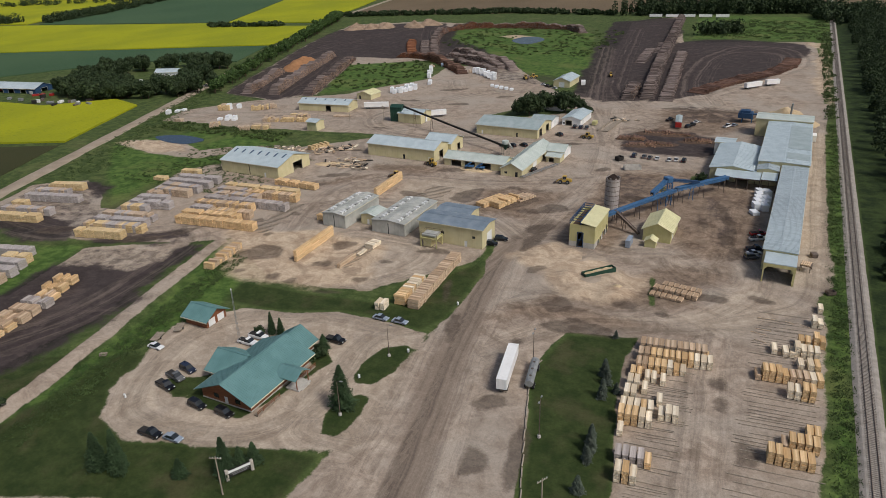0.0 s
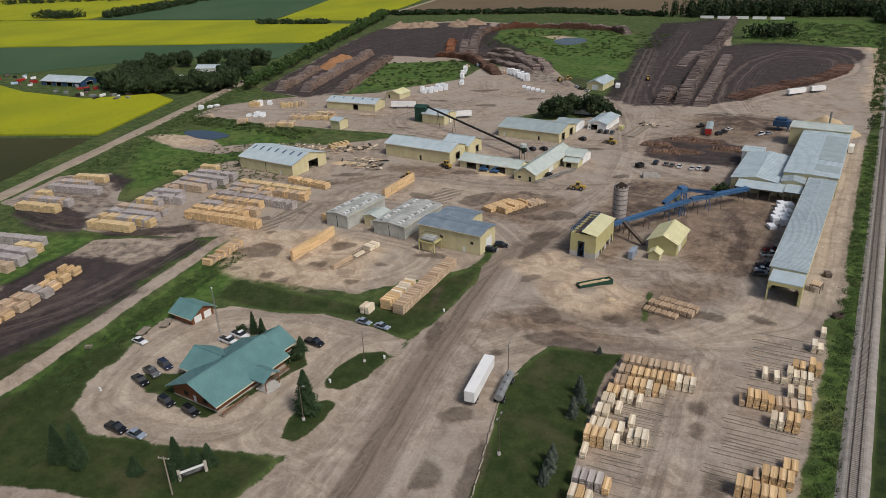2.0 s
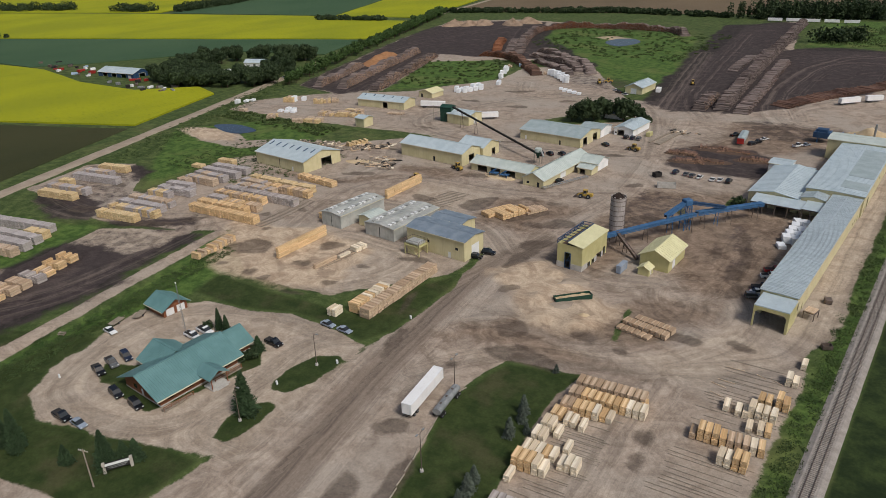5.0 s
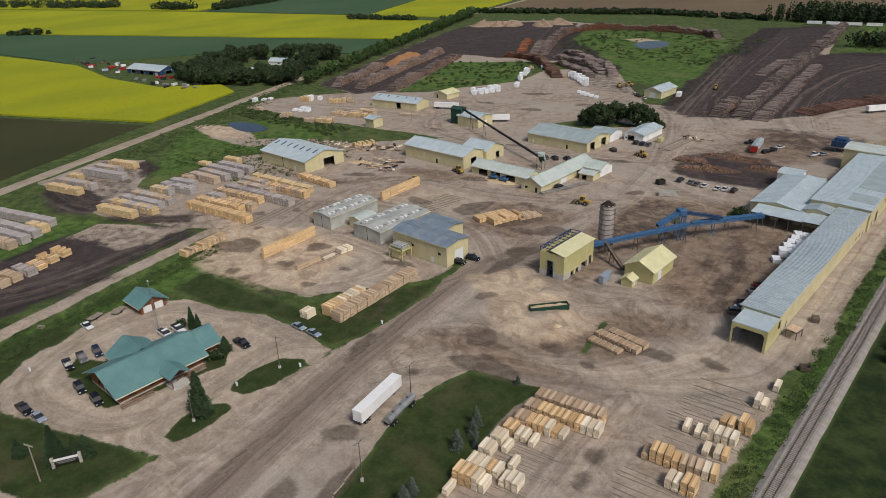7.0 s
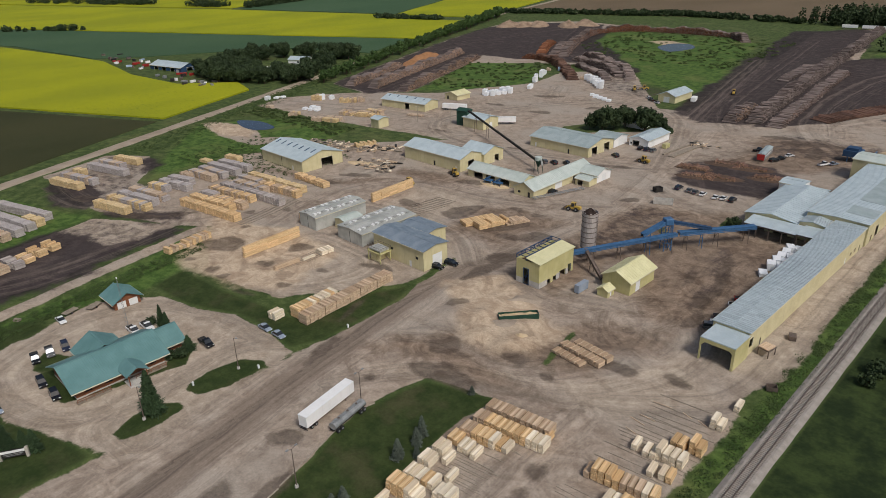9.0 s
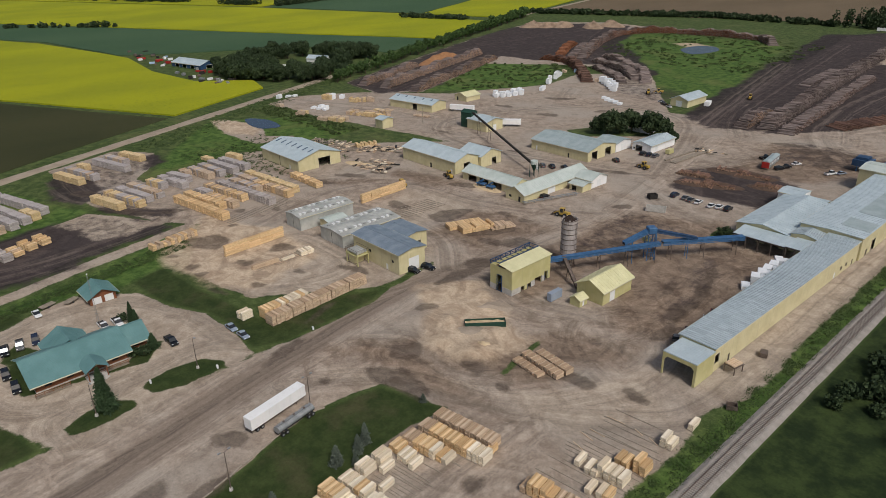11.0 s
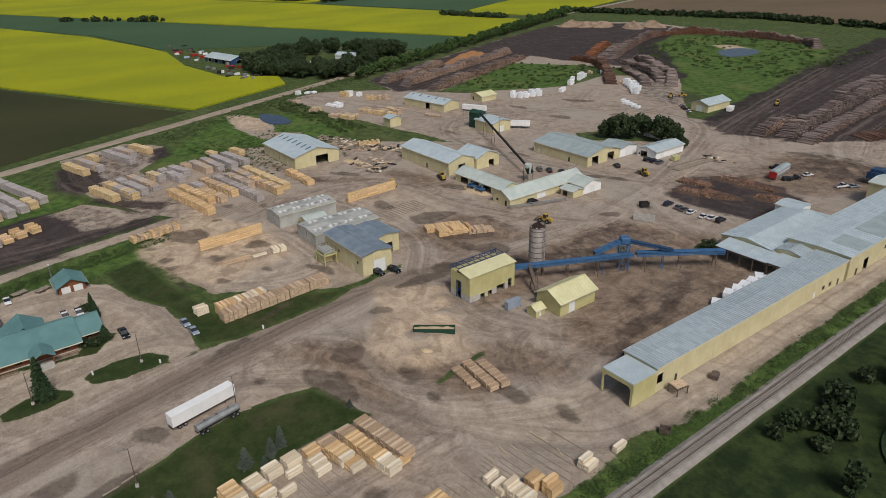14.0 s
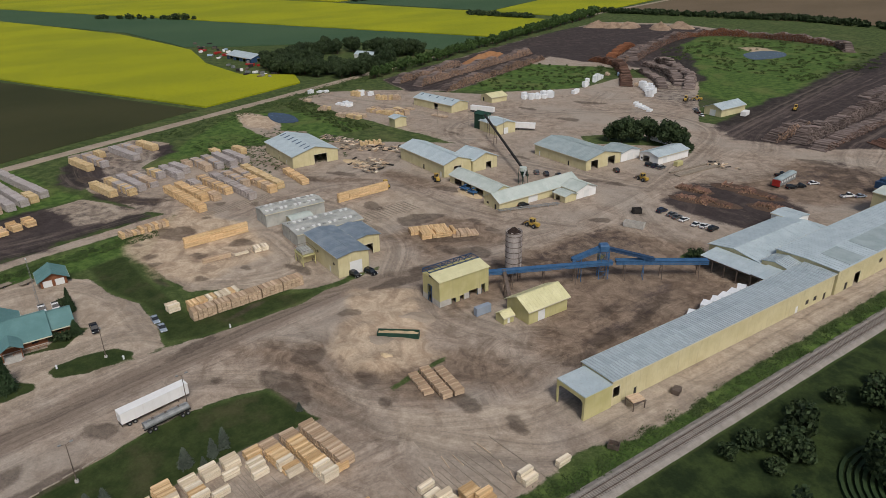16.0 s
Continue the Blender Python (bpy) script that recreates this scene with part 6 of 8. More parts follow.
# ---- log decks: thousands of logs, each deck one heap ----
def log_deck(points, height, width, side, ends, label, taper=7.0, gap=0.62):
    """Logs laid across the deck's line, in layers, with sloping ends and an uneven crest."""
    rnd = np.random.default_rng(len(points) * 7 + int(abs(points[0][0])))
    cen, dirs, half, rad = [], [], [], []
    lens = [math.hypot(q[0] - p[0], q[1] - p[1]) for p, q in zip(points, points[1:])]
    total, run = sum(lens), 0.0
    for (p, q), L in zip(zip(points, points[1:]), lens):
        ux, uy = (q[0] - p[0]) / L, (q[1] - p[1]) / L
        for i in range(int(L / gap)):
            s = run + i * gap
            edge = min(s, total - s)
            h = min(height, 0.5 + edge * height / taper) * (0.80 + 0.16 * math.sin(s * 0.09 + points[0][1]) + 0.12 * math.sin(s * 0.31 + points[0][0]) + rnd.uniform(-0.09, 0.09))
            for k in range(max(1, int(h / 0.5))):
                off = rnd.uniform(-0.14, 0.14) + (0.5 if k % 2 else 0) * gap
                cen.append((p[0] + ux * (i * gap + off), p[1] + uy * (i * gap + off), 0.28 + k * 0.5 + rnd.uniform(-0.05, 0.05)))
                a = rnd.normal(0, 0.07)
                dirs.append((-uy + ux * a, ux + uy * a, rnd.normal(0, 0.03)))
                half.append(width / 2 * (1 - 0.035 * k) + rnd.normal(-0.2, 0.45))
                rad.append(rnd.uniform(0.26, 0.4))
        run += L
    c, d, l, r = np.array(cen), np.array(dirs), np.array(half)[:, None], np.array(rad)[:, None]
    c[:, :2] += rnd.uniform(-0.3, 0.3, (len(c), 1)) * d[:, :2]
    u = np.stack([-d[:, 1], d[:, 0], 0 * d[:, 0]], -1)
    n = 6
    vs = np.zeros((len(c), 2 * n, 3))
    for e, sgn in enumerate((-1, 1)):
        for i in range(n):
            a = math.tau * i / n
            vs[:, e * n + i] = c + sgn * d * l + r * (u * math.cos(a) + np.array((0, 0, 1)) * math.sin(a))
    faces = []
    for b in range(0, len(c) * 2 * n, 2 * n):
        faces += [(b + i, b + (i + 1) % n, b + n + (i + 1) % n, b + n + i) for i in range(n)]
        faces += [tuple(range(b + n - 1, b - 1, -1)), tuple(range(b + n, b + 2 * n))]
    me = bpy.data.meshes.new("log_deck")
    me.from_pydata(vs.reshape(-1, 3).tolist(), [], faces)
    me.materials.append(side)
    me.materials.append(ends)
    me.polygons.foreach_set("material_index", ([0] * n + [1, 1]) * len(c))
    ob = new("log_deck", me)
    tagged(ob, label, "log pile", "log decks", "stuff")


LG = "long deck of stacked logs on dark soil"
log_deck([(-347, 378), (-364, 420), (-381, 460)], 5.4, 7, M_LOGGREY, M_LOGEND, LG)
log_deck([(-327, 383), (-350, 440), (-387, 542)], 6.0, 8, M_LOGGREY, M_LOGEND, LG)
log_deck([(-301, 388), (-322, 440), (-358, 531)], 5.6, 8, M_LOGGREY, M_LOGEND, LG)
log_deck([(-303, 568), (-327, 613), (-345, 648)], 4.6, 8, M_LOGGREY, M_LOGEND, LG)
log_deck([(-321, 575), (-344, 615), (-360, 647)], 4.6, 8, M_LOGRED, M_LOGRED, "short deck of orange-brown logs on dark soil")
log_deck([(-325, 556), (-312, 558), (-295, 555), (-273, 538), (-250, 516), (-232, 496)], 6.4, 8, M_LOGBROWN, M_LOGRED, "curved deck of reddish logs along the yard road")
log_deck([(-288, 597), (-267, 586), (-240, 567), (-219, 549), (-198, 520)], 5.4, 8, M_LOGGREY, M_LOGBROWN, "curved deck of reddish logs near the meadow")
log_deck([(-283, 575), (-260, 566), (-233, 549), (-210, 526)], 5.0, 8, M_LOGGREY, M_LOGBROWN, "curved deck of reddish logs in the log yard")
log_deck([(-264, 549), (-244, 537), (-229, 527), (-211, 509)], 4.4, 7, M_LOGGREY, M_LOGBROWN, "short deck of reddish logs in the log yard")
log_deck([(-300, 580), (-321, 620), (-342, 664), (-357, 703), (-363, 730), (-356, 752), (-345, 768), (-322, 778), (-290, 782), (-257, 783), (-233, 780), (-209, 752)], 7.0, 9, M_LOGGREY, M_LOGRED, "very long curved deck of reddish logs round the meadow")
log_deck([(-82, 453), (-97, 570), (-112, 710), (-133, 905)], 7.0, 9, M_LOGGREY, M_LOGGREY, "very long deck of grey logs along the dark lane")
log_deck([(-93, 446), (-98, 492)], 4.8, 8, M_LOGGREY, M_LOGEND, "short deck of grey logs at the lane's end")
log_deck([(-70, 450), (-76, 510), (-84, 578), (-90, 639)], 4.0, 8, M_LOGGREY, M_LOGBROWN, "lower deck of grey logs beside the long deck")
log_deck([(-114, 584), (-121, 662)], 1.8, 8, M_LOGGREY, M_LOGGREY, "low scattered deck of grey logs")
log_deck([(-110, 640), (-117, 700)], 2.2, 7, M_LOGGREY, M_LOGGREY, "low scattered deck of grey logs")
log_deck([(-56, 480), (-46, 508), (-30, 540), (-15, 568), (-5, 601), (-3, 638)], 2.4, 12, M_LOGBROWN, M_LOGBROWN, "low curved deck of logs on dark soil")


def heap(name, x, y, r, h, material, label, stretch=(1, 1), rot=0.0, z=-0.1, seed=1, category="heap"):
    bm = B()
    bmesh.ops.create_grid(bm, x_segments=26, y_segments=26, size=1.25)
    for v in bm.verts:
        d = v.co.length
        f = max(0.0, 1 - d) ** 0.85
        w = noise.noise(Vector((v.co.x * 2.3, v.co.y * 2.3, seed * 3.7))) * 0.5 + noise.noise(Vector((v.co.x * 7, v.co.y * 7, seed))) * 0.18
        v.co = Vector((v.co.x * r * stretch[0], v.co.y * r * stretch[1], h * f * (1 + w) - (0.3 if f == 0 else 0)))
    ob = part(name, bm, material, smooth=True)
    ob.matrix_basis = pose(x, y, z, 0, 0, rot)
    return tagged(ob, label, category)


heap("bark_mound", -384, 492, 20, 7, M_BARKHEAP, "orange-brown heap of bark beside the log decks", (0.7, 1.6), 20)
for hx, hy, hr, hs in ((-480, 728, 13, 3), (-467, 740, 12, 4), (-455, 752, 13, 5), (-422, 764, 13, 6), (-412, 786, 12, 8)):
    heap("chip_mound", hx, hy, hr, 7.0, M_OLDCHIP, "tan heap of wood chips at the edge of the log yard", (1.4, 0.9), hs * 23, seed=hs)
heap("chip_mound", 0, 418, 15, 8.5, M_CHIP, "large pale heap of sawdust behind the sawmill", (1.1, 0.9), seed=7)
heap("dirt_mound", -36.5, 186.5, 4.0, 2.2, M_CHIP, "small heap of pale sand in the yard", seed=9)
heap("dirt_mound", -51, 203, 6, 1.6, M_GRAVELROAD, "low mound of brown earth by the green bin", (1.4, 0.8), 45, seed=10)
heap("dirt_mound", -44, 190, 7, 1.1, M_GRAVELROAD, "low mound of spread sandy earth", (1.5, 0.8), 30, seed=11)
for i, (hx, hy, hr) in enumerate(((-63, 346, 6), (-55, 350, 6), (-60, 372, 7), (-50, 371, 6), (-38, 362, 6), (-70, 356, 5))):
    heap("bark_mound", hx, hy, hr, 1.6, M_BARK, "dark heap of bark and log ends", (1.7, 0.7), 20, seed=20 + i)
    log_deck([(hx - 7, hy - 2), (hx + 7, hy + 1)], 2.0, 4.0, M_LOGBROWN, M_LOGEND, "loose pile of short logs on dark bark", 1.5)
heap("sawdust_mound", -124, 279, 5, 1.3, M_CHIP, "pale sawdust spilled before the planing shed", (1.6, 0.6), seed=31)
heap("sawdust_mound", -192, 262, 6, 0.9, M_CHIP, "pale sawdust patch in the yard", (1.5, 0.6), 20, seed=33)

# ---- trees ----
def spruce_meshes(seed, height, radius, n):
    rnd = random.Random(seed)
    tb = B()
    rod(tb, (0, 0, 0), (0, 0, height * 0.95), height * 0.018 + 0.05, 7, 0.02)
    tm = bpy.data.meshes.new("trunk")
    tb.to_mesh(tm)
    tb.free()
    verts, faces = [], []
    for i in range(n):
        k = ((i + rnd.random()) / n) ** 1.35
        z = height * (0.04 + 0.95 * k)
        a = i * 2.39996 + rnd.uniform(-0.4, 0.4)
        lobe = 1 + 0.22 * math.sin(a * 2 + seed) + 0.16 * math.sin(a * 5 + k * 23 + seed)
        reach = radius * (1 - k) ** 0.8 * lobe * rnd.uniform(0.62, 1.12) * min(1, 0.55 + 5 * k) + 0.1
        d = Vector((math.cos(a), math.sin(a), 0))
        droop = rnd.uniform(0.1, 0.42)
        for j in range(7):
            f = rnd.random() ** 0.55
            p = d * reach * f + Vector((rnd.gauss(0, 0.06) * reach, rnd.gauss(0, 0.06) * reach, z - reach * f * droop + rnd.gauss(0, 0.06)))
            out = (d * 0.8 + Vector((rnd.gauss(0, 0.5), rnd.gauss(0, 0.5), rnd.gauss(-0.1, 0.35)))).normalized()
            side = out.cross(Vector((rnd.gauss(0, 0.5), rnd.gauss(0, 0.5), 1))).normalized()
            L, w = rnd.uniform(0.16, 0.34), rnd.uniform(0.05, 0.12)
            b = len(verts)
            verts += [p - out * L, p + side * w, p + out * L, p - side * w]
            faces.append((b, b + 1, b + 2, b + 3))
    cm = bpy.data.meshes.new("crown")
    cm.from_pydata(verts, [], faces)
    return tm, cm


def broad_meshes(seed, height, radius, n, leaf=0.55, low=0.25):
    rnd = random.Random(seed)
    tb = B()
    rod(tb, (0, 0, 0), (0, 0, height * 0.55), 0.22, 7, 0.12)
    lobes = []
    for i in range(17):
        a, k = rnd.uniform(0, math.tau), rnd.random()
        c = Vector((math.cos(a) * radius * 0.68 * k ** 0.5, math.sin(a) * radius * 0.68 * k ** 0.5, height * rnd.uniform(low + 0.2, 0.86)))
        lobes.append((c, radius * rnd.uniform(0.26, 0.5)))
        foot = height * rnd.uniform(0.25, 0.5)
        if i % 4 == 0:
            rod(tb, (0, 0, foot), c, 0.09, 5, 0.03)
    tm = bpy.data.meshes.new("trunk")
    tb.to_mesh(tm)
    tb.free()
    bm = B()
    for i in range(n):
        c, r = rnd.choice(lobes)
        v = Vector((rnd.gauss(0, 1), rnd.gauss(0, 1), rnd.gauss(0, 0.85))).normalized()
        p = c + v * r * rnd.uniform(0.6, 1.08)
        nrm = (v + Vector((rnd.gauss(0, 0.5), rnd.gauss(0, 0.5), rnd.gauss(0, 0.5)))).normalized()
        u = nrm.orthogonal().normalized() * leaf * rnd.uniform(0.6, 1.3)
        w = nrm.cross(u).normalized() * leaf * rnd.uniform(0.5, 1.0)
        bm.faces.new([bm.verts.new(p + q) for q in (u, w, -u, -w)])
    cm = bpy.data.meshes.new("crown")
    bm.to_mesh(cm)
    bm.free()
    return tm, cm


def tree(name, meshes, mat, x, y, scale, label, category="tree", group=""):
    t = thing(name, x, y, random.uniform(0, 360), label, category, group)
    t.scale = (scale, scale, scale * random.uniform(0.92, 1.1))
    part_of("trunk", meshes[0], M_BARK, t)
    part_of("crown", meshes[1], mat, t)
    return t


SPR = [spruce_meshes(1, 10, 2.5, 1500), spruce_meshes(2, 10, 2.3, 1500), spruce_meshes(3, 5, 1.7, 600)]
BSP = [spruce_meshes(5, 5, 1.5, 480), spruce_meshes(6, 5, 1.7, 480)]
BRD = [broad_meshes(1, 10, 4.6, 2300, 0.5, 0.1), broad_meshes(2, 10, 4.2, 2200, 0.5, 0.1), broad_meshes(3, 9, 4.9, 2300, 0.5, 0.1)]
WOO = [broad_meshes(11, 10, 3.6, 420, 0.85), broad_meshes(12, 10, 3.2, 380, 0.85), broad_meshes(13, 9, 3.9, 420, 0.85)]
BUSH = [broad_meshes(21, 3.0, 2.2, 420, 0.34, 0.0), broad_meshes(22, 2.6, 2.0, 380, 0.34, 0.0)]
for sx, sy, sc, k in ((-80.2, 105.6, 1.2, 0), (-89.6, 77.4, 1.0, 0), (-110.4, 68.8, 1.05, 1), (-114.6, 67.4, 0.95, 0), (-113.6, 125.2, 0.6, 0), (-116.6, 125.0, 0.62, 1)):
    tree("spruce", SPR[k], M_SPRUCE, sx, sy, sc, "tall dark-green spruce on the office lawn", "conifer", "office spruces")
for sx, sy, sc in ((-98.6, 124.0, 1.0), (-88.9, 80.8, 0.9), (-86.2, 82.2, 1.0), (-97.4, 72.8, 0.95), (-91.0, 78.8, 0.7)):
    tree("spruce", SPR[2], M_SPRUCE, sx, sy, sc, "small dark-green spruce on the office lawn", "conifer", "office spruces")
for sx, sy, sc in ((-28.6, 142.2, 1.0), (-27.4, 139.4, 0.85), (-27.0, 133.6, 1.0), (-25.2, 117.8, 0.9), (-24.6, 114.8, 1.0), (-24.4, 111.4, 0.8), (-23.6, 102, 0.8), (-14.5, 99.5, 0.9), (-11.8, 98.8, 0.7), (-24.5, 136.6, 0.6), (-30.4, 160.4, 0.5)):
    tree("spruce", random.choice(BSP), M_BLUESPRUCE, sx, sy, sc, "young blue-grey spruce on the grass strip", "conifer", "young spruces")
for sx, sy, sc in ((-98.4, 118.8, 0.8), (-97.4, 121.0, 1.0), (-119.6, 123.4, 0.9), (-158, 64, 1.5), (-151, 66, 1.3), (-146, 60, 1.2), (-155, 72, 0.8), (-28.5, 300, 1.2), (-27.6, 302.4, 1.0)):
    tree("bush", random.choice(BUSH), M_LEAF_DK, sx, sy, sc, "dense dark-green bush near the office", "bush", "bushes")
for sx, sy, sc in ((-137, 386, 0.95), (-141, 391, 0.85), (-135, 394, 1.05), (-131, 399, 0.9), (-144, 384, 0.7), (-119, 399, 1.05), (-114, 402, 0.95), (-122, 404, 0.9), (-109, 398, 0.6), (-104, 396, 0.5)):
    tree("poplar", random.choice(BRD), M_LEAF_DK, sx, sy, sc * 1.3, "leafy dark-green poplar behind the repair shop", "tree", "yard trees")
FARM = [(-400, 352), (-395, 366), (-402, 388), (-417, 345), (-410, 360), (-420, 336), (-440, 338), (-455, 345), (-470, 350), (-482, 348), (-490, 360), (-500, 372), (-515, 388), (-521, 400), (-518, 418), (-499, 434), (-482, 452), (-446, 453), (-434, 430), (-425, 420), (-462, 342), (-430, 346), (-476, 362), (-508, 405), (-465, 452), (-455, 455), (-415, 402), (-430, 330), (-445, 328), (-460, 332), (-475, 340), (-405, 374), (-488, 345), (-440, 350), (-452, 356)]
for fx, fy in FARM:
    for _ in range(5):
        x, y = fx + random.uniform(-11, 11), fy + random.uniform(-11, 11)
        wil = random.random() < 0.12
        tree("poplar", random.choice(BRD), M_WILLOW if wil else M_LEAF_DK, x, y, random.uniform(0.85, 1.35), "pale grey-green willow by the farm" if wil else "tall dark-green poplar round the farmyard", "tree", "farm trees")
for i in range(210):
    k = i / 209
    x, y = -374 - 190 * k + random.uniform(-5, 5), 372 + 440 * k + random.uniform(-6, 6)
    tree("poplar", random.choice(WOO), M_LEAF, x, y, random.uniform(0.5, 0.95) + 0.35 * k, "young green poplar in the hedge along the road", "tree", "roadside hedge")
wood = []
for i in range(420):
    y = 205 + 760 * (i / 419) ** 1.1 + random.uniform(-4, 4)
    x = 42 + (10 if y < 300 else 0) + abs(random.gauss(0, 26))
    if y < 285 and x > 50 and random.random() < 0.75:
        continue
    s = random.uniform(0.7, 1.25)
    wood += [(x, y, 3.2 * s, 10 * s), (x + random.uniform(-2, 2), y + random.uniform(-2, 2), 2.2 * s, 12.5 * s)]
for sx, sy, sc in ((38, 250, 1.6), (40, 246, 1.9), (42, 240, 1.9), (45, 237, 1.7), (37, 232, 1.5), (41, 236, 1.4), (39, 262, 1.2), (36, 226, 1.1), (45, 268, 2.0), (49, 274, 2.0), (52, 282, 1.8), (42, 276, 1.4), (44, 230, 1.2)):
    tree("bush", random.choice(BUSH), M_BLUESPRUCE if random.random() < 0.5 else M_LEAF_DK, sx, sy, sc, "grey-green willow bush beyond the railway", "bush", "railway bushes")


def leaf_cloud(name, places, mat, label, leaf=1.2, per=26, category="trees"):
    """Many far clumps of leaves in one mesh."""
    rnd = np.random.default_rng(len(places))
    vs, fs = [], []
    for x, y, w, h in places:
        p = rnd.normal(0, 1, (per, 3))
        p /= np.linalg.norm(p, axis=1)[:, None]
        p = p * np.array((w, w, h * 0.5)) * rnd.uniform(0.55, 1.05, (per, 1)) + np.array((x, y, h * 0.5))
        for c in p:
            u = rnd.normal(0, 1, 3)
            u *= leaf / np.linalg.norm(u)
            w2 = np.cross(u, rnd.normal(0, 1, 3))
            w2 *= leaf * 0.8 / max(1e-3, np.linalg.norm(w2))
            c[2] = max(c[2], 0.2)
            b = len(vs)
            vs += [c + u, c + w2, c - u, c - w2]
            fs.append((b, b + 1, b + 2, b + 3))
    me = bpy.data.meshes.new(name)
    me.from_pydata([tuple(v) for v in vs], [], fs)
    me.materials.append(mat)
    tagged(new(name, me), label, category, kind="stuff")


def along(points, n, wide, size, tall):
    out = []
    for p, q in zip(points, points[1:]):
        for i in range(n):
            k = random.random()
            s = random.uniform(0.6, 1.25)
            out.append((p[0] + (q[0] - p[0]) * k + random.uniform(-wide, wide), p[1] + (q[1] - p[1]) * k + random.uniform(-wide, wide), size * s, tall * s))
    return out


leaf_cloud("railway_wood", wood, M_LEAF_DK, "dense dark-green poplar wood beside the railway", 0.6, 100, "woods")
far = along([(-590, 845), (-441, 905), (-370, 940), (-217, 935)], 90, 10, 3.2, 6)
far += along([(-200, 945), (-86, 985), (8, 1012)], 190, 22, 4, 19)
far += along([(40, 900), (30, 1010), (400, 1100)], 140, 30, 5, 13)
far += along([(-85, 760), (-60, 800)], 20, 10, 7, 13)
far += along([north(-590, 1040), north(-570, 1180), north(-560, 1450)], 80, 10, 7, 11)
far += along([north(-640, 1050), north(-700, 1060)], 30, 12, 8, 12)
far += along([north(-820, 1080), north(-1100, 1100)], 80, 20, 8, 12)
far += along([north(-310, 925), north(-212, 912)], 40, 5, 4, 6)
far += along([north(-780, 700), north(-640, 745)], 30, 5, 4, 7)
far += along([north(-1000, 1350), north(-600, 1420)], 60, 25, 8, 12)
leaf_cloud("far_woods", far, M_LEAF_DK, "dark shelter belts and woods on the far plain", 1.3, 80, "woods")
weeds = []
for _ in range(900):
    k = random.random()
    weeds.append((random.uniform(-10, 10) + -270 + 60 * random.random(), 205 + 60 * random.random(), random.uniform(0.5, 1.3), random.uniform(0.2, 0.6)))
for _ in range(700):
    k = random.random()
    weeds.append((-300 - 90 * k + random.uniform(-6, 12), 196 + 190 * k + random.uniform(-10, 10), random.uniform(0.6, 1.6), random.uniform(0.25, 0.8)))
for _ in range(500):
    k = random.random()
    weeds.append((-150 - 20 * k + random.uniform(5, 13), 70 + 90 * k + random.uniform(-6, 6), random.uniform(0.6, 1.8), random.uniform(0.15, 0.5)))
for _ in range(800):
    weeds.append((20.6 + random.uniform(0, 4.2), random.uniform(100, 420), random.uniform(0.6, 2.4), random.uniform(0.04, 0.16)))
leaf_cloud("weeds", weeds, M_WEED, "rough green weeds along ditches and verges", 0.17, 24, "weeds")
shrubs = []
for _ in range(420):
    shrubs.append((random.uniform(-330, -160), random.uniform(600, 780), random.uniform(1, 3.0), random.uniform(0.4, 1.4)))
for _ in range(320):
    shrubs.append((random.uniform(-90, 24), random.uniform(745, 900), random.uniform(2, 4.5), random.uniform(0.8, 2.4)))
for _ in range(260):
    shrubs.append((random.uniform(-345, -262), random.uniform(420, 560), random.uniform(0.8, 2.2), random.uniform(0.5, 1.2)))
for _ in range(200):
    shrubs.append((random.uniform(17, 25), random.uniform(430, 800), random.uniform(1, 2.5), random.uniform(1, 3)))
for _ in range(160):
    shrubs.append((random.uniform(-335, -245), random.uniform(283, 300), random.uniform(0.8, 1.8), random.uniform(0.5, 1.3)))


M_SCRUB = leaf_mat("scrub_leaves", (0.04, 0.072, 0.022), (0.105, 0.145, 0.045), 0.1)


def clear_of(p):
    x = np.array([p[0]])
    y = np.array([p[1]])
    return max(float(outline(s, x, y)[0]) for s in GRAVEL) < 0


leaf_cloud("shrubs", [s for s in shrubs if clear_of(s) and not (-266 < s[0] < -228 and 655 < s[1] < 716)], M_SCRUB, "low green scrub on the meadows", 0.42, 40, "shrubs")
# ring garden beyond the railway
bm = B()
for k in range(11):
    r = 3.0 + k * 1.35
    n = 60
    for i in range(n):
        a0, a1 = math.tau * i / n, math.tau * (i + 1) / n
        jit = random.uniform(-0.08, 0.08)
        beam(bm, (67 + (r + jit) * math.cos(a0), 247 + (r + jit) * math.sin(a0), 0.2), (67 + r * math.cos(a1), 247 + r * math.sin(a1), 0.2), 0.75, 0.6)
tagged(part("planted_rows", bm, leaf_mat("row_crop", (0.026, 0.05, 0.018), (0.045, 0.075, 0.026))), "rings of dark-green planted rows", "crop", kind="stuff")


# ---- ponds ----
def pond(points, label):
    bm = B()
    pts = []
    n = len(points)
    for i in range(n):
        p0, p1, p2, p3 = (Vector(points[(i + j - 1) % n]) for j in range(4))
        for k in range(6):
            t = k / 6
            pts.append(0.5 * (2 * p1 + (p2 - p0) * t + (2 * p0 - 5 * p1 + 4 * p2 - p3) * t * t + (3 * p1 - p0 - 3 * p2 + p3) * t ** 3))
    bm.faces.new([bm.verts.new((p.x, p.y, 0.05)) for p in pts])
    bmesh.ops.recalc_face_normals(bm, faces=bm.faces)
    ob = part("pond", bm, M_WATER)
    tagged(ob, label, "pond", kind="structure")


pond([(-317, 268), (-305, 276), (-285, 273), (-288, 263), (-302, 262)], "small dark pond in the grass by the road")
pond([(-262, 678), (-262, 706), (-246, 712), (-232, 690), (-240, 660)], "blue pond in the meadow beside the log yard")


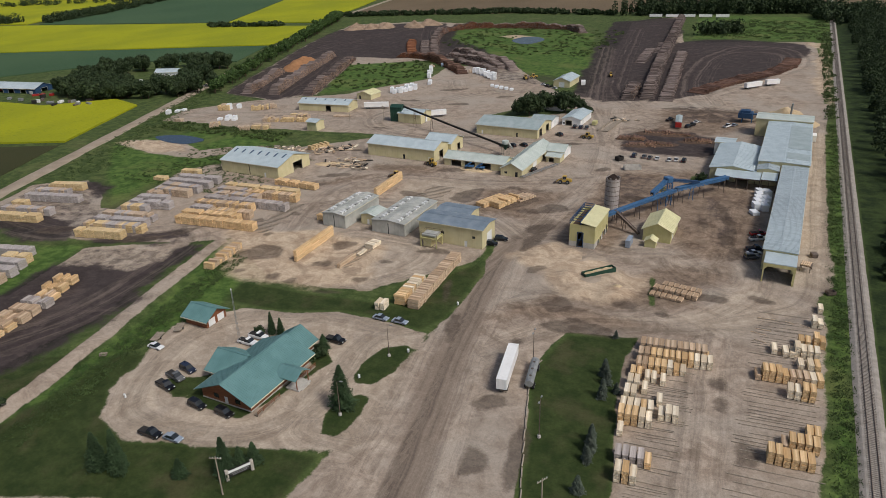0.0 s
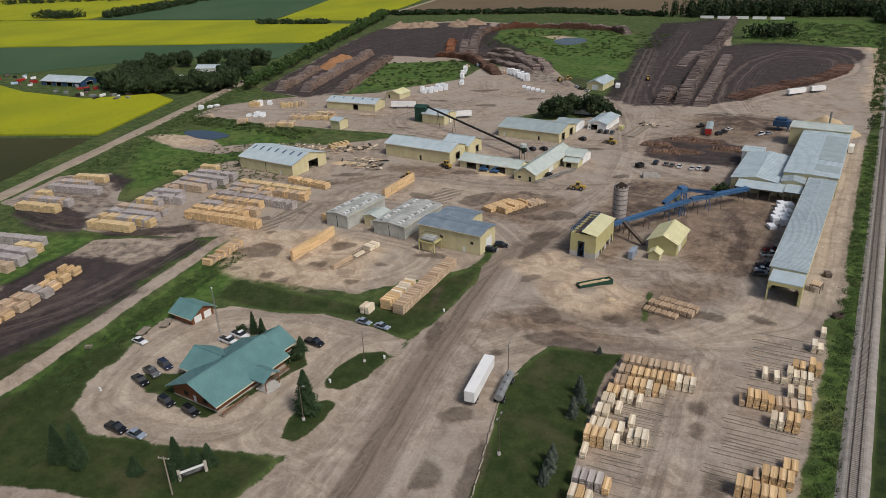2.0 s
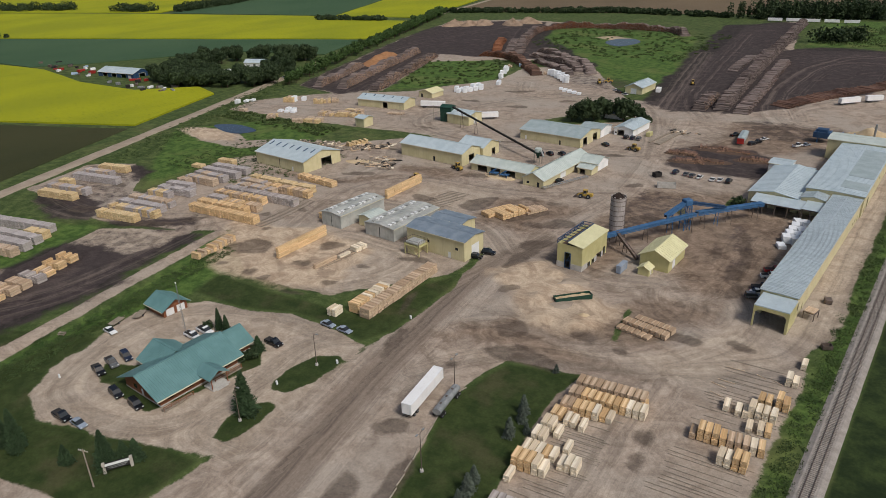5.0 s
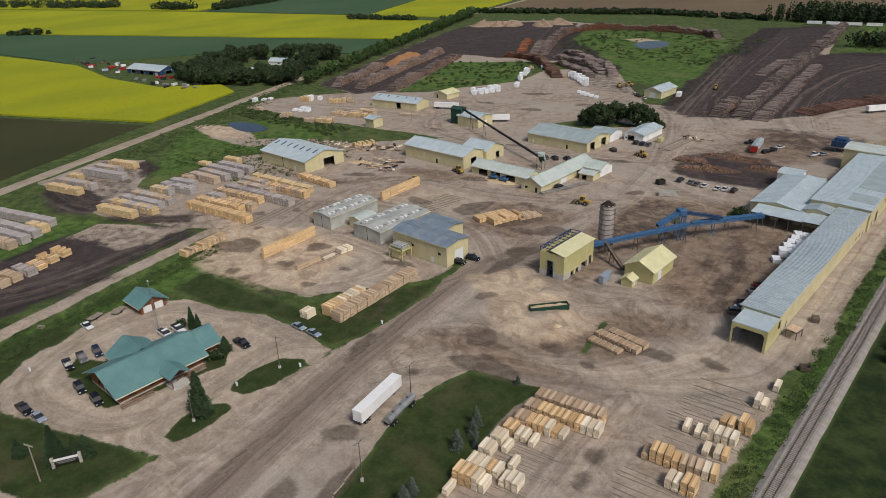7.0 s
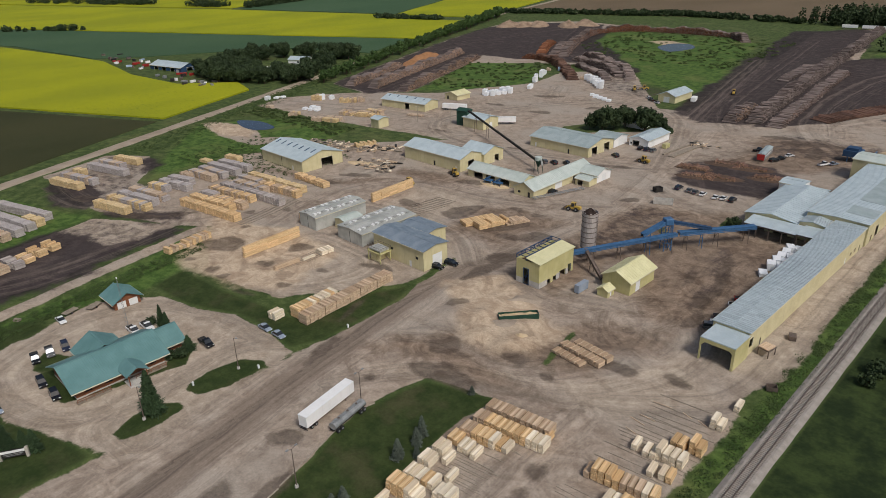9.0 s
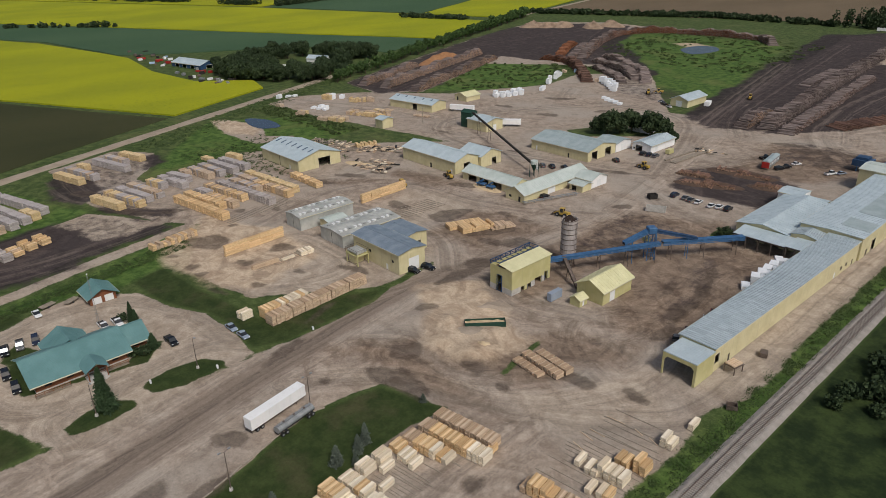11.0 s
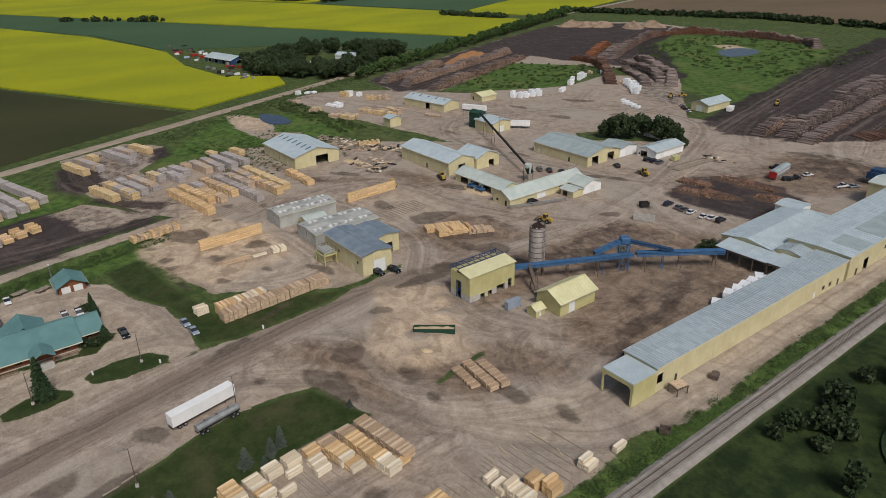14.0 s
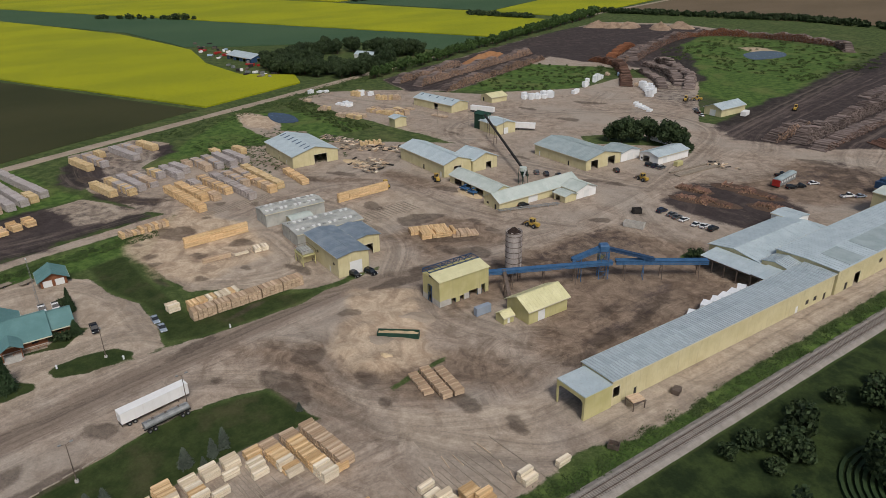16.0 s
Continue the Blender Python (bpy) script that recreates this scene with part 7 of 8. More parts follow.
# ---- vehicles ----
def car_parts(kind, paint):
    """Meshes of a car, once for each kind and colour: body, glazing, wheels, lights."""
    L, W = {"sedan": (4.7, 1.82), "suv": (4.8, 1.92), "pickup": (5.7, 2.0)}[kind]
    H = {"sedan": 1.45, "suv": 1.78, "pickup": 1.9}[kind]
    hl = L / 2
    sill, belt = 0.28, H * 0.58
    if kind == "pickup":
        side = [(-hl, sill + 0.15), (-hl, belt), (-0.35 * hl * 0.3, belt), (0.35 * hl, belt), (hl * 0.95, belt - 0.08), (hl, sill + 0.3), (hl, sill)]
        cab = [(-0.12 * hl, belt), (-0.02 * hl, H), (0.33 * hl, H), (0.56 * hl, belt)]
    elif kind == "suv":
        side = [(-hl, sill + 0.1), (-hl, belt), (0.45 * hl, belt), (hl * 0.95, belt - 0.1), (hl, sill + 0.3), (hl, sill)]
        cab = [(-hl * 0.97, belt), (-hl * 0.86, H), (0.2 * hl, H), (0.5 * hl, belt)]
    else:
        side = [(-hl, sill + 0.15), (-hl * 0.98, belt), (0.4 * hl, belt), (hl * 0.94, belt - 0.14), (hl, sill + 0.25), (hl, sill)]
        cab = [(-hl * 0.72, belt), (-hl * 0.42, H), (0.1 * hl, H), (0.46 * hl, belt)]
    body = B()
    prism(body, side + ([(-hl, sill)] if side[0][1] > sill else []), "x", -W / 2, W / 2)
    bmesh.ops.bevel(body, geom=[e for e in body.edges], offset=0.07, segments=2, affect="EDGES")
    roof = B()
    a, b = cab[1], cab[2]
    prism(roof, [(a[0] - 0.05, H - 0.05), (b[0] + 0.05, H - 0.05), (b[0] - 0.05, H + 0.02), (a[0] + 0.05, H + 0.02)], "x", -W * 0.41, W * 0.41)
    glass = B()
    g = [glass.verts.new((sx * (W / 2 * (0.96 if i in (0, 3) else 0.82)), p[0], p[1])) for sx in (-1, 1) for i, p in enumerate(cab)]
    for f in ((3, 2, 1, 0), (4, 5, 6, 7), (0, 1, 5, 4), (1, 2, 6, 5), (2, 3, 7, 6), (3, 0, 4, 7)):
        glass.faces.new([g[i] for i in f])
    bmesh.ops.recalc_face_normals(glass, faces=glass.faces)
    out = [("body", body, PAINT[paint], None), ("glazing", glass, M_GLASS, None), ("roof", roof, PAINT[paint], None)]
    if kind == "pickup":
        bed = B()
        box(bed, -W / 2 + 0.14, W / 2 - 0.14, -hl + 0.12, -0.16 * hl, belt - 0.02, belt + 0.012)
        out.append(("bed", bed, M_DARK, None))
    for sx in (-1, 1):
        lamp = B()
        box(lamp, sx * W * 0.36 - 0.2, sx * W * 0.36 + 0.2, hl - 0.05, hl + 0.012, belt - 0.32, belt - 0.16)
        out.append(("headlight", lamp, M_DOOR, None))
        tail = B()
        box(tail, sx * W * 0.4 - 0.13, sx * W * 0.4 + 0.13, -hl - 0.012, -hl + 0.05, belt - 0.36, belt - 0.08)
        out.append(("tail_light", tail, M_RED, None))
        for sy in (-0.6, 0.62):
            w = B()
            rod(w, (sx * (W / 2 - 0.2), sy * hl, 0.34), (sx * (W / 2 + 0.015), sy * hl, 0.34), 0.34, 14)
            rim = B()
            rod(rim, (sx * (W / 2), sy * hl, 0.34), (sx * (W / 2 + 0.03), sy * hl, 0.34), 0.2, 8)
            out.append(("wheel", w, M_TYRE, rim))
    return out


CARS = {}


def car(kind, paint, x, y, rot, label, group="parked cars"):
    if (kind, paint) in CARS:
        t = copy_thing(CARS[kind, paint], pose(x, y, 0, 0, 0, rot))
        return tagged(t, label)
    t = thing({"sedan": "sedan", "suv": "suv", "pickup": "pickup_truck"}[kind], x, y, rot, label, "car" if kind != "pickup" else "pickup", group)
    for name, bm, mat, rim in car_parts(kind, paint):
        o = part(name, bm, mat, t, smooth=False)
        if rim:
            part("rim", rim, M_GREY, o)
    CARS[kind, paint] = t
    return t


for kind, paint, x, y, r, lab in (
        ("sedan", "white", -140.6, 106.2, -90, "white saloon car parked at the edge of the gravel"), ("pickup", "white", -119.2, 118.0, -90, "white pickup parked behind the office"), ("pickup", "white", -118.6, 121.6, -90, "white pickup parked behind the office"),
        ("pickup", "black", -124.4, 94.2, -100, "black pickup parked beside the office lawn"), ("pickup", "grey", -125.0, 98.0, -100, "dark grey pickup parked beside the office lawn"), ("suv", "navy", -124.6, 101.8, -100, "dark blue car parked beside the office lawn"),
        ("suv", "black", -111.4, 91.6, -96, "black sport utility car before the office gable"), ("suv", "black", -103.4, 92.0, -96, "black sport utility car before the office gable"), ("pickup", "black", -113.4, 79.6, -88, "black pickup parked along the lawn"), ("sedan", "silver", -107.6, 80.6, -88, "silver-blue saloon parked along the lawn"),
        ("sedan", "silver", -93.0, 143.8, -90, "silver-blue saloon parked by the grass strip"), ("sedan", "silver", -87.0, 144.2, -90, "silver-blue saloon parked by the grass strip"), ("suv", "black", -84.4, 203.4, -75, "black car parked beside the boiler house"), ("suv", "black", -82.6, 208.4, -75, "black car parked beside the boiler house"),
        ("pickup", "black", -98.0, 128.6, -90, "dark pickup parked behind the office"),
        ("pickup", "red", -1.8, 247.5, -62, "red pickup parked beside the sorter shed"), ("pickup", "white", -1.6, 242.8, -62, "white pickup parked beside the sorter shed"), ("pickup", "navy", -1.8, 233.6, -62, "dark pickup parked beside the sorter shed"), ("sedan", "white", -1.8, 230.2, -62, "white car parked beside the sorter shed"), ("suv", "grey", -2.2, 226.6, -62, "grey car parked beside the sorter shed"),
        ("suv", "navy", -61.8, 325.4, 0, "dark car in the staff row"), ("sedan", "grey", -57.2, 325.6, 0, "grey car in the staff row"), ("sedan", "grey", -54.4, 325.0, 0, "grey car in the staff row"), ("sedan", "white", -51.0, 324.8, 0, "white car in the staff row"), ("sedan", "white", -45.4, 324.6, 0, "white car in the staff row"), ("sedan", "white", -42.6, 325.6, 0, "white car in the staff row"), ("suv", "black", -39.0, 325.6, 0, "black car in the staff row"),
        ("pickup", "black", -45.6, 392.8, -25, "black pickup beside the site trailer"), ("suv", "black", -46.8, 389.0, -25, "black car beside the site trailer"), ("sedan", "white", -44.2, 401.4, -25, "white car beside the site trailer"), ("pickup", "black", -58.6, 401.0, -25, "black pickup beside the site trailer"), ("pickup", "white", -27.8, 397.2, -25, "white pickup near the sawmill"), ("sedan", "silver", -24.6, 401.0, -25, "silver car near the sawmill"),
        ("suv", "black", -106.6, 349.0, 60, "dark car before the repair shop"), ("suv", "black", -103.6, 367.6, 5, "dark car before the small workshop"), ("suv", "navy", -100.2, 367.8, 5, "dark car before the small workshop"), ("suv", "grey", -97.0, 368.2, 5, "grey car before the small workshop"), ("sedan", "white", -151.6, 345.6, 80, "white car behind the repair shop"),
        ("suv", "black", -98.6, 286.8, 0, "black car before the planing shed"), ("suv", "grey", -126.4, 318.6, 60, "grey car behind the planing shed"), ("suv", "black", -122.2, 320.6, 60, "black car behind the planing shed"), ("suv", "black", -117.2, 323.4, 60, "black car behind the planing shed"),
        ("sedan", "white", -158.6, 474.6, 60, "white car beside the log-yard garage"), ("sedan", "white", -147.6, 465.6, 60, "white car beside the log-yard garage"), ("pickup", "black", -153.6, 469.6, 60, "black pickup beside the log-yard garage"), ("sedan", "white", -398.2, 392, -22, "white car driving on the gravel road")):
    car(kind, paint, x, y, r, lab)


def wheel(t, x, y, r, w, name="wheel"):
    bm = B()
    rod(bm, (x - w / 2, y, r), (x + w / 2, y, r), r, 16)
    o = part(name, bm, M_TYRE, t)
    bm = B()
    rod(bm, (x - w / 2 - 0.02, y, r), (x + w / 2 + 0.02, y, r), r * 0.5, 10)
    part("rim", bm, M_GREY, o)


def loader(x, y, rot, label):
    t = thing("wheel_loader", x, y, rot, label, "loader", "yard loaders")
    for sx in (-1.05, 1.05):
        for sy in (-1.5, 1.6):
            wheel(t, sx, sy, 0.8, 0.6)
    bm = B()
    prism(bm, [(-3.2, 0.9), (-3.2, 1.9), (-2.8, 2.1), (-0.8, 2.1), (-0.6, 1.5), (1.9, 1.3), (2.0, 0.8), (-0.2, 0.7)], "x", -0.75, 0.75)
    bmesh.ops.bevel(bm, geom=bm.edges, offset=0.08, segments=1, affect="EDGES")
    part("body", bm, M_LOADER, t)
    bm = B()
    box(bm, -0.7, 0.7, -0.75, 0.7, 2.05, 3.2)
    part("cab", bm, M_GLASS, t, "dark glazed cab")
    bm = B()
    box(bm, -0.82, 0.82, -0.9, 0.85, 3.2, 3.38)
    for sx in (-0.74, 0.74):
        for sy in (-0.78, 0.72):
            box(bm, sx - 0.06, sx + 0.06, sy - 0.06, sy + 0.06, 1.5, 3.2)
    part("cab_roof", bm, M_LOADER, t)
    for sx in (-0.5, 0.5):
        bm = B()
        beam(bm, (sx, 0.9, 1.9), (sx, 2.6, 1.3), 0.16, 0.36)
        beam(bm, (sx, 2.6, 1.3), (sx, 3.5, 0.6), 0.16, 0.32)
        part("arm", bm, M_LOADER, t)
    bm = B()
    prism(bm, [(3.3, 0.2), (4.6, 0.15), (4.6, 0.25), (3.6, 0.35), (3.5, 1.3), (3.3, 1.3)], "x", -1.35, 1.35)
    part("bucket", bm, M_STEEL, t, "worn steel bucket")


loader(-152.2, 254.8, 80, "yellow wheel loader beside a wall of lumber")
loader(-80.8, 275.8, 100, "yellow wheel loader before the planing shed")
loader(-91.2, 348.6, 80, "yellow wheel loader before the repair shop")
loader(-146.0, 277.2, 70, "yellow wheel loader before the long shed")
loader(-178.2, 491, 30, "yellow wheel loader by the log-yard garage")
loader(-174.2, 497, 120, "yellow wheel loader by the log-yard garage")
loader(-122.0, 520, 20, "yellow loader on the dark lane")


def box_trailer(x, y, rot, L, label, mat=M_WHITE, lift=1.15, H=2.85):
    t = thing("box_trailer", x, y, rot, label, "trailer", "trailers")
    bm = B()
    box(bm, -1.28, 1.28, -L / 2, L / 2, lift, lift + H)
    bmesh.ops.bevel(bm, geom=bm.edges, offset=0.05, segments=1, affect="EDGES")
    part("box", bm, mat, t)
    bm = B()
    box(bm, -1.31, 1.31, -L / 2 - 0.02, L / 2 + 0.02, lift + H - 0.14, lift + H + 0.02)
    part("top_rail", bm, mat, t)
    bm = B()
    for sx in (-0.5, 0.5):
        box(bm, sx - 0.08, sx + 0.08, -L / 2, L / 2, lift - 0.25, lift)
    box(bm, -1.2, 1.2, -L / 2, -L / 2 + 0.1, 0.5, 0.62)
    part("chassis", bm, M_DARK, t)
    for sx in (-1, 1):
        bm = B()
        box(bm, sx * 0.62 - 0.015 - (0.6 if sx < 0 else 0.6) * 0, sx * 0.62 + 0.6 * sx if sx > 0 else sx * 0.62 + 0.02, -L / 2 - 0.035, -L / 2 - 0.005, lift + 0.1, lift + H - 0.2)
        part("rear_door", bm, M_DOOR, t)
        for sy in (-L / 2 + 1.6, -L / 2 + 2.9):
            wheel(t, sx * 0.95, sy, 0.5, 0.55)
        bm = B()
        box(bm, sx * 0.8 - 0.07, sx * 0.8 + 0.07, L / 2 - 2.8, L / 2 - 2.6, 0, lift)
        part("landing_leg", bm, M_STEEL, t)
    return t


box_trailer(-50.3, 133.2, 11, 16.0, "long white box trailer parked on the main road")
box_trailer(-234, 371, -65, 15.5, "white box trailer parked beside a yellow shed")
box_trailer(-188, 364.5, -50, 12, "white box trailer behind the boiler shed")
box_trailer(-23.5, 508, -38, 14, "white box trailer by the log yard")
box_trailer(-12.5, 521.5, -50, 10, "white box trailer by the log yard")
for i in range(5):
    box_trailer(-165 + i * 19, 913 + i * 2.5, -80, 15, "far white trailer at the end of the dark lane")


def tanker(x, y, rot):
    t = thing("tank_trailer", x, y, rot, "grey tank trailer on double axles beside a white trailer", "trailer", "trailers")
    bm = B()
    ring = [(1.0 * math.cos(a) * 1.05, 1.75 + 0.8 * math.sin(a)) for a in (math.tau * i / 16 for i in range(16))]
    prism(bm, ring, "y", -5.2, 5.2)
    part("tank", bm, M_GREY, t)
    bm = B()
    box(bm, -0.35, 0.35, -4.8, 4.8, 2.5, 2.62)
    for sx in (-0.35, 0.35):
        rod(bm, (sx, -4.8, 2.85), (sx, 4.8, 2.85), 0.03, 4)
    part("walkway", bm, M_GREY, t)
    for y0 in (-3, 0, 3):
        bm = B()
        rod(bm, (0, y0, 2.5), (0, y0, 2.75), 0.3, 10)
        part("hatch", bm, M_STEEL, t)
    bm = B()
    for sx in (-0.45, 0.45):
        box(bm, sx - 0.08, sx + 0.08, -5.4, 5.6, 0.8, 1.0)
    part("chassis", bm, M_DARK, t)
    for sx in (-0.95, 0.95):
        for sy in (-4.4, -3.2, 3.3, 4.5):
            wheel(t, sx, sy, 0.5, 0.5)


tanker(-44.4, 134.4, 11)


def site_trailer(x, y, rot):
    t = thing("site_trailer", x, y, rot, "grey site office trailer with a red front and white windows", "trailer", "trailers")
    bm = B()
    box(bm, -1.6, 1.6, -8, 8, 0.6, 3.4)
    part("body", bm, M_GREY, t)
    bm = B()
    prism(bm, [(-1.75, 3.4), (1.75, 3.4), (0, 3.9)], "y", -8.1, 8.1)
    part("roof", bm, M_ROOF_DK, t)
    bm = B()
    box(bm, -1.62, 1.62, -8.4, -8.0, 0.6, 3.3)
    part("front", bm, M_RED, t, "red painted front")
    for k in range(6):
        bm = B()
        box(bm, 1.6, 1.64, -6.5 + k * 2.4, -5.3 + k * 2.4, 1.7, 2.7)
        part("window", bm, M_DOOR, t)
    bm = B()
    for sy in (-7, -2, 2, 7):
        box(bm, -1.4, 1.4, sy - 0.2, sy + 0.2, 0, 0.6)
    part("block", bm, M_CONC, t)


site_trailer(-52.6, 393.2, 8)

# ---- wrapped and plain stacks of the northern yards ----
WRAP = []
for i in range(2):
    bm = B()
    box(bm, -1.25, 1.25, -1.9, 1.9, 0, 1.25)
    bmesh.ops.subdivide_edges(bm, edges=bm.edges, cuts=2, use_grid_fill=True)
    for v in bm.verts:
        v.co += Vector([noise.noise(v.co * 1.4 + Vector((i * 9, k, 0))) * 0.1 for k in range(3)])
        v.co.z = max(v.co.z, 0)
    me = bpy.data.meshes.new("wrapped_pack")
    bm.to_mesh(me)
    bm.free()
    me.materials.append(M_WRAP)
    WRAP.append(me)


def wrapped(x, y, rot, tiers, mat=None):
    t = thing("wrapped_stack", x, y, rot, "stack of lumber bundles in white plastic wrap", "wrapped lumber", "wrapped stacks")
    for k in range(tiers):
        part_of("wrapped_pack", random.choice(WRAP), M_WRAP, t).matrix_basis = pose(random.uniform(-0.1, 0.1), random.uniform(-0.15, 0.15), k * 1.2, 0, 0, random.uniform(-2, 2))


for wx, wy, n, tiers, dx, dy in ((-250, 418, 5, 3, 1.6, 4.2), (-247, 416, 4, 2, 1.6, 4.2), (-243.5, 419, 4, 3, 1.4, 4.4), (-238, 452, 2, 2, -2, 4), (-250, 474, 2, 4, -2.5, 4.5), (-258, 492, 2, 4, -2.5, 5), (-262, 500, 2, 3, -2, 5),
                                 (-226, 505, 3, 4, 5, -4), (-222, 508, 4, 3, 5.5, -5), (-212, 494, 3, 3, 5, -5), (-200, 484, 1, 4, 1, 1), (-192, 460, 4, 1, 4.4, -2), (-187, 456, 4, 1, 4.4, -1.5),
                                 (-306, 315.4, 2, 2, 4.4, 0.6), (-310, 312.4, 3, 1, 4.6, 1.2), (-325, 337, 1, 3, 0, 0), (-321.5, 342.4, 1, 2, 0, 0), (-354, 313, 1, 2, 0, 0), (-352.6, 319, 1, 2, 0, 0), (-351, 323, 1, 2, 0, 0), (-4.6, 268, 1, 1, 0, 0), (-4.4, 274, 5, 2, 0, 4.2), (-1.6, 274, 5, 2, 0, 4.2)):
    for i in range(n):
        wrapped(wx + dx * i, wy + dy * i, 20 + random.uniform(-10, 10), max(1, tiers - (random.random() < 0.25)))
for x0, y0, x1, y1, tiers, tn in ((-330, 332.4, -323, 335.4, 4, "y"), (-331, 336.4, -325, 339.4, 4, "t"), (-309, 340, -303.6, 342.4, 4, "y"), (-304.2, 344, -300.4, 346.8, 4, "yt"), (-301, 348.6, -297.6, 351.2, 4, "t"),
                                  (-301, 294, -297, 297, 4, "t"), (-304, 297.5, -299, 300.5, 3, "ty"), (-280.6, 296, -275.8, 300, 3, "t"), (-284, 299, -279, 303, 2, "t"), (-275, 300.6, -266.2, 304.4, 3, "yt"), (-277, 304.4, -268, 308.4, 3, "t"),
                                  (-281, 317.8, -272.4, 321, 3, "yt"), (-283, 321.6, -274.6, 324.6, 3, "t"), (-271, 322, -263.4, 324.7, 3, "y"), (-273, 326, -265, 328.8, 3, "t"), (-269.7, 330.9, -257.5, 331.6, 4, "yt"), (-262, 326, -256, 326.6, 3, "y"),
                                  (-334, 300, -330, 301, 2, "t"), (-273, 341, -267, 342, 1, "t"), (-248, 344, -238, 347, 1, "t"), (-216.5, 277, -212.6, 287.6, 3, "y"), (-230, 503, -227, 504, 3, "t"), (-271, 517, -268, 518, 3, "t"), (-254.6, 518.4, -251, 519, 4, "t")):
    row(x0, y0, x1, y1, tiers, tn, group="stacks of the storage yard", drop=0.2, joined=True)

# the far rows of stacks, joined
def join_far():
    t = thing("lumber_rows", -240, 180, 0, "many rows of stacked lumber, weathered grey and yellow", "lumber stacks", kind="stuff")
    for tone, places in FAR_STACKS.items():
        me = bundle_mesh("far_bundle", 1.24, 3.5, TIER, 77)
        co = np.array([v.co[:] for v in me.vertices])
        polys = [tuple(p.vertices) for p in me.polygons]
        vs, fs = [], []
        for m in places:
            b = len(vs)
            a = np.array(m)
            vs += (co @ a[:3, :3].T + a[:3, 3] - np.array((-240, 180, 0))).tolist()
            fs += [tuple(i + b for i in p) for p in polys]
        big = bpy.data.meshes.new("bundles")
        big.from_pydata(vs, [], fs)
        tagged(part_of("bundles", big, FARLUM[tone], t), kind="stuff")


FARLUM = {"y": leaf_mat("far_yellow_lumber", (0.60, 0.41, 0.2), (0.80, 0.62, 0.36), 3), "g": leaf_mat("far_grey_lumber", (0.38, 0.34, 0.32), (0.54, 0.49, 0.47), 3), "t": leaf_mat("far_tan_lumber", (0.48, 0.35, 0.24), (0.64, 0.50, 0.37), 3), "w": M_LUM_W}
join_far()

# ---- loose timber and scrap by the warehouse ----
for mat, count, lab in ((M_WOOD, 150, "loose grey timber and scrap lying on the gravel"), (M_LUM_TAN, 90, "loose tan boards and broken packs on the gravel"), (M_LUM_W, 34, "loose pale boards and sheets on the gravel"), (M_DARK, 46, "dark steel scrap lying on the gravel")):
    bm = B()
    for _ in range(count):
        x, y = random.choice(((-240, 271), (-234, 273), (-228, 275), (-222, 274), (-218, 270), (-211, 277), (-206, 284), (-200, 286), (-184, 268), (-179, 262), (-191, 262), (-84, 392)))
        x, y, a, L = x + random.gauss(0, 3.4), y + random.gauss(0, 2.4), random.choice((0.4, 2.0)) + random.gauss(0, 0.35), random.uniform(0.6, 2.4)
        z = random.uniform(0.1, 0.7)
        beam(bm, (x - L * math.cos(a), y - L * math.sin(a), z), (x + L * math.cos(a), y + L * math.sin(a), z), random.uniform(0.3, 1.3), 0.35)
    tagged(part("loose_timber", bm, mat), lab, "timber", kind="stuff")
bm = B()
for k in range(9):
    x, y, a = 4 + random.uniform(-3, 12), 168 + random.uniform(0, 20), random.uniform(-0.5, 0.2)
    L = random.uniform(1.0, 2.2)
    beam(bm, (x - L * math.cos(a), y - L * math.sin(a), 0.08), (x + L * math.cos(a), y + L * math.sin(a), 0.08), 0.14, 0.12)
tagged(part("loose_boards", bm, M_LUM_TAN), "thin boards scattered beside the east stacks", "boards", kind="stuff")
for i, (p, q) in enumerate((((-90.5, 366), (-88.5, 391)), ((-86.0, 365), (-84.6, 391)))):
    bm = B()
    beam(bm, (*p, 0.25), (*q, 0.25), 1.0 + i * 2.2, 0.5)
    tagged(part("timber_ramp", bm, M_WOOD), "long low timber ramp on the gravel", "ramp")


# ---- small yard things ----
def open_bin(x, y, rot, L, W, H, mat, label):
    t = thing("scrap_bin", x, y, rot, label, "bin")
    for a, b, c, d in ((-L / 2, L / 2, -W / 2, -W / 2 + 0.1), (-L / 2, L / 2, W / 2 - 0.1, W / 2), (-L / 2, -L / 2 + 0.1, -W / 2 + 0.1, W / 2 - 0.1), (L / 2 - 0.1, L / 2, -W / 2 + 0.1, W / 2 - 0.1)):
        bm = B()
        box(bm, a, b, c, d, 0, H)
        part("side", bm, mat, t)
    bm = B()
    box(bm, -L / 2, L / 2, -W / 2, W / 2, 0.02, 0.14)
    part("floor", bm, mat, t)
    bm = B()
    for k in range(int(L / 1.2)):
        box(bm, -L / 2 + 0.4 + k * 1.2, -L / 2 + 0.5 + k * 1.2, -W / 2 - 0.07, -W / 2, 0, H)
    tagged(part("stiffener", bm, mat, t), kind="stuff")


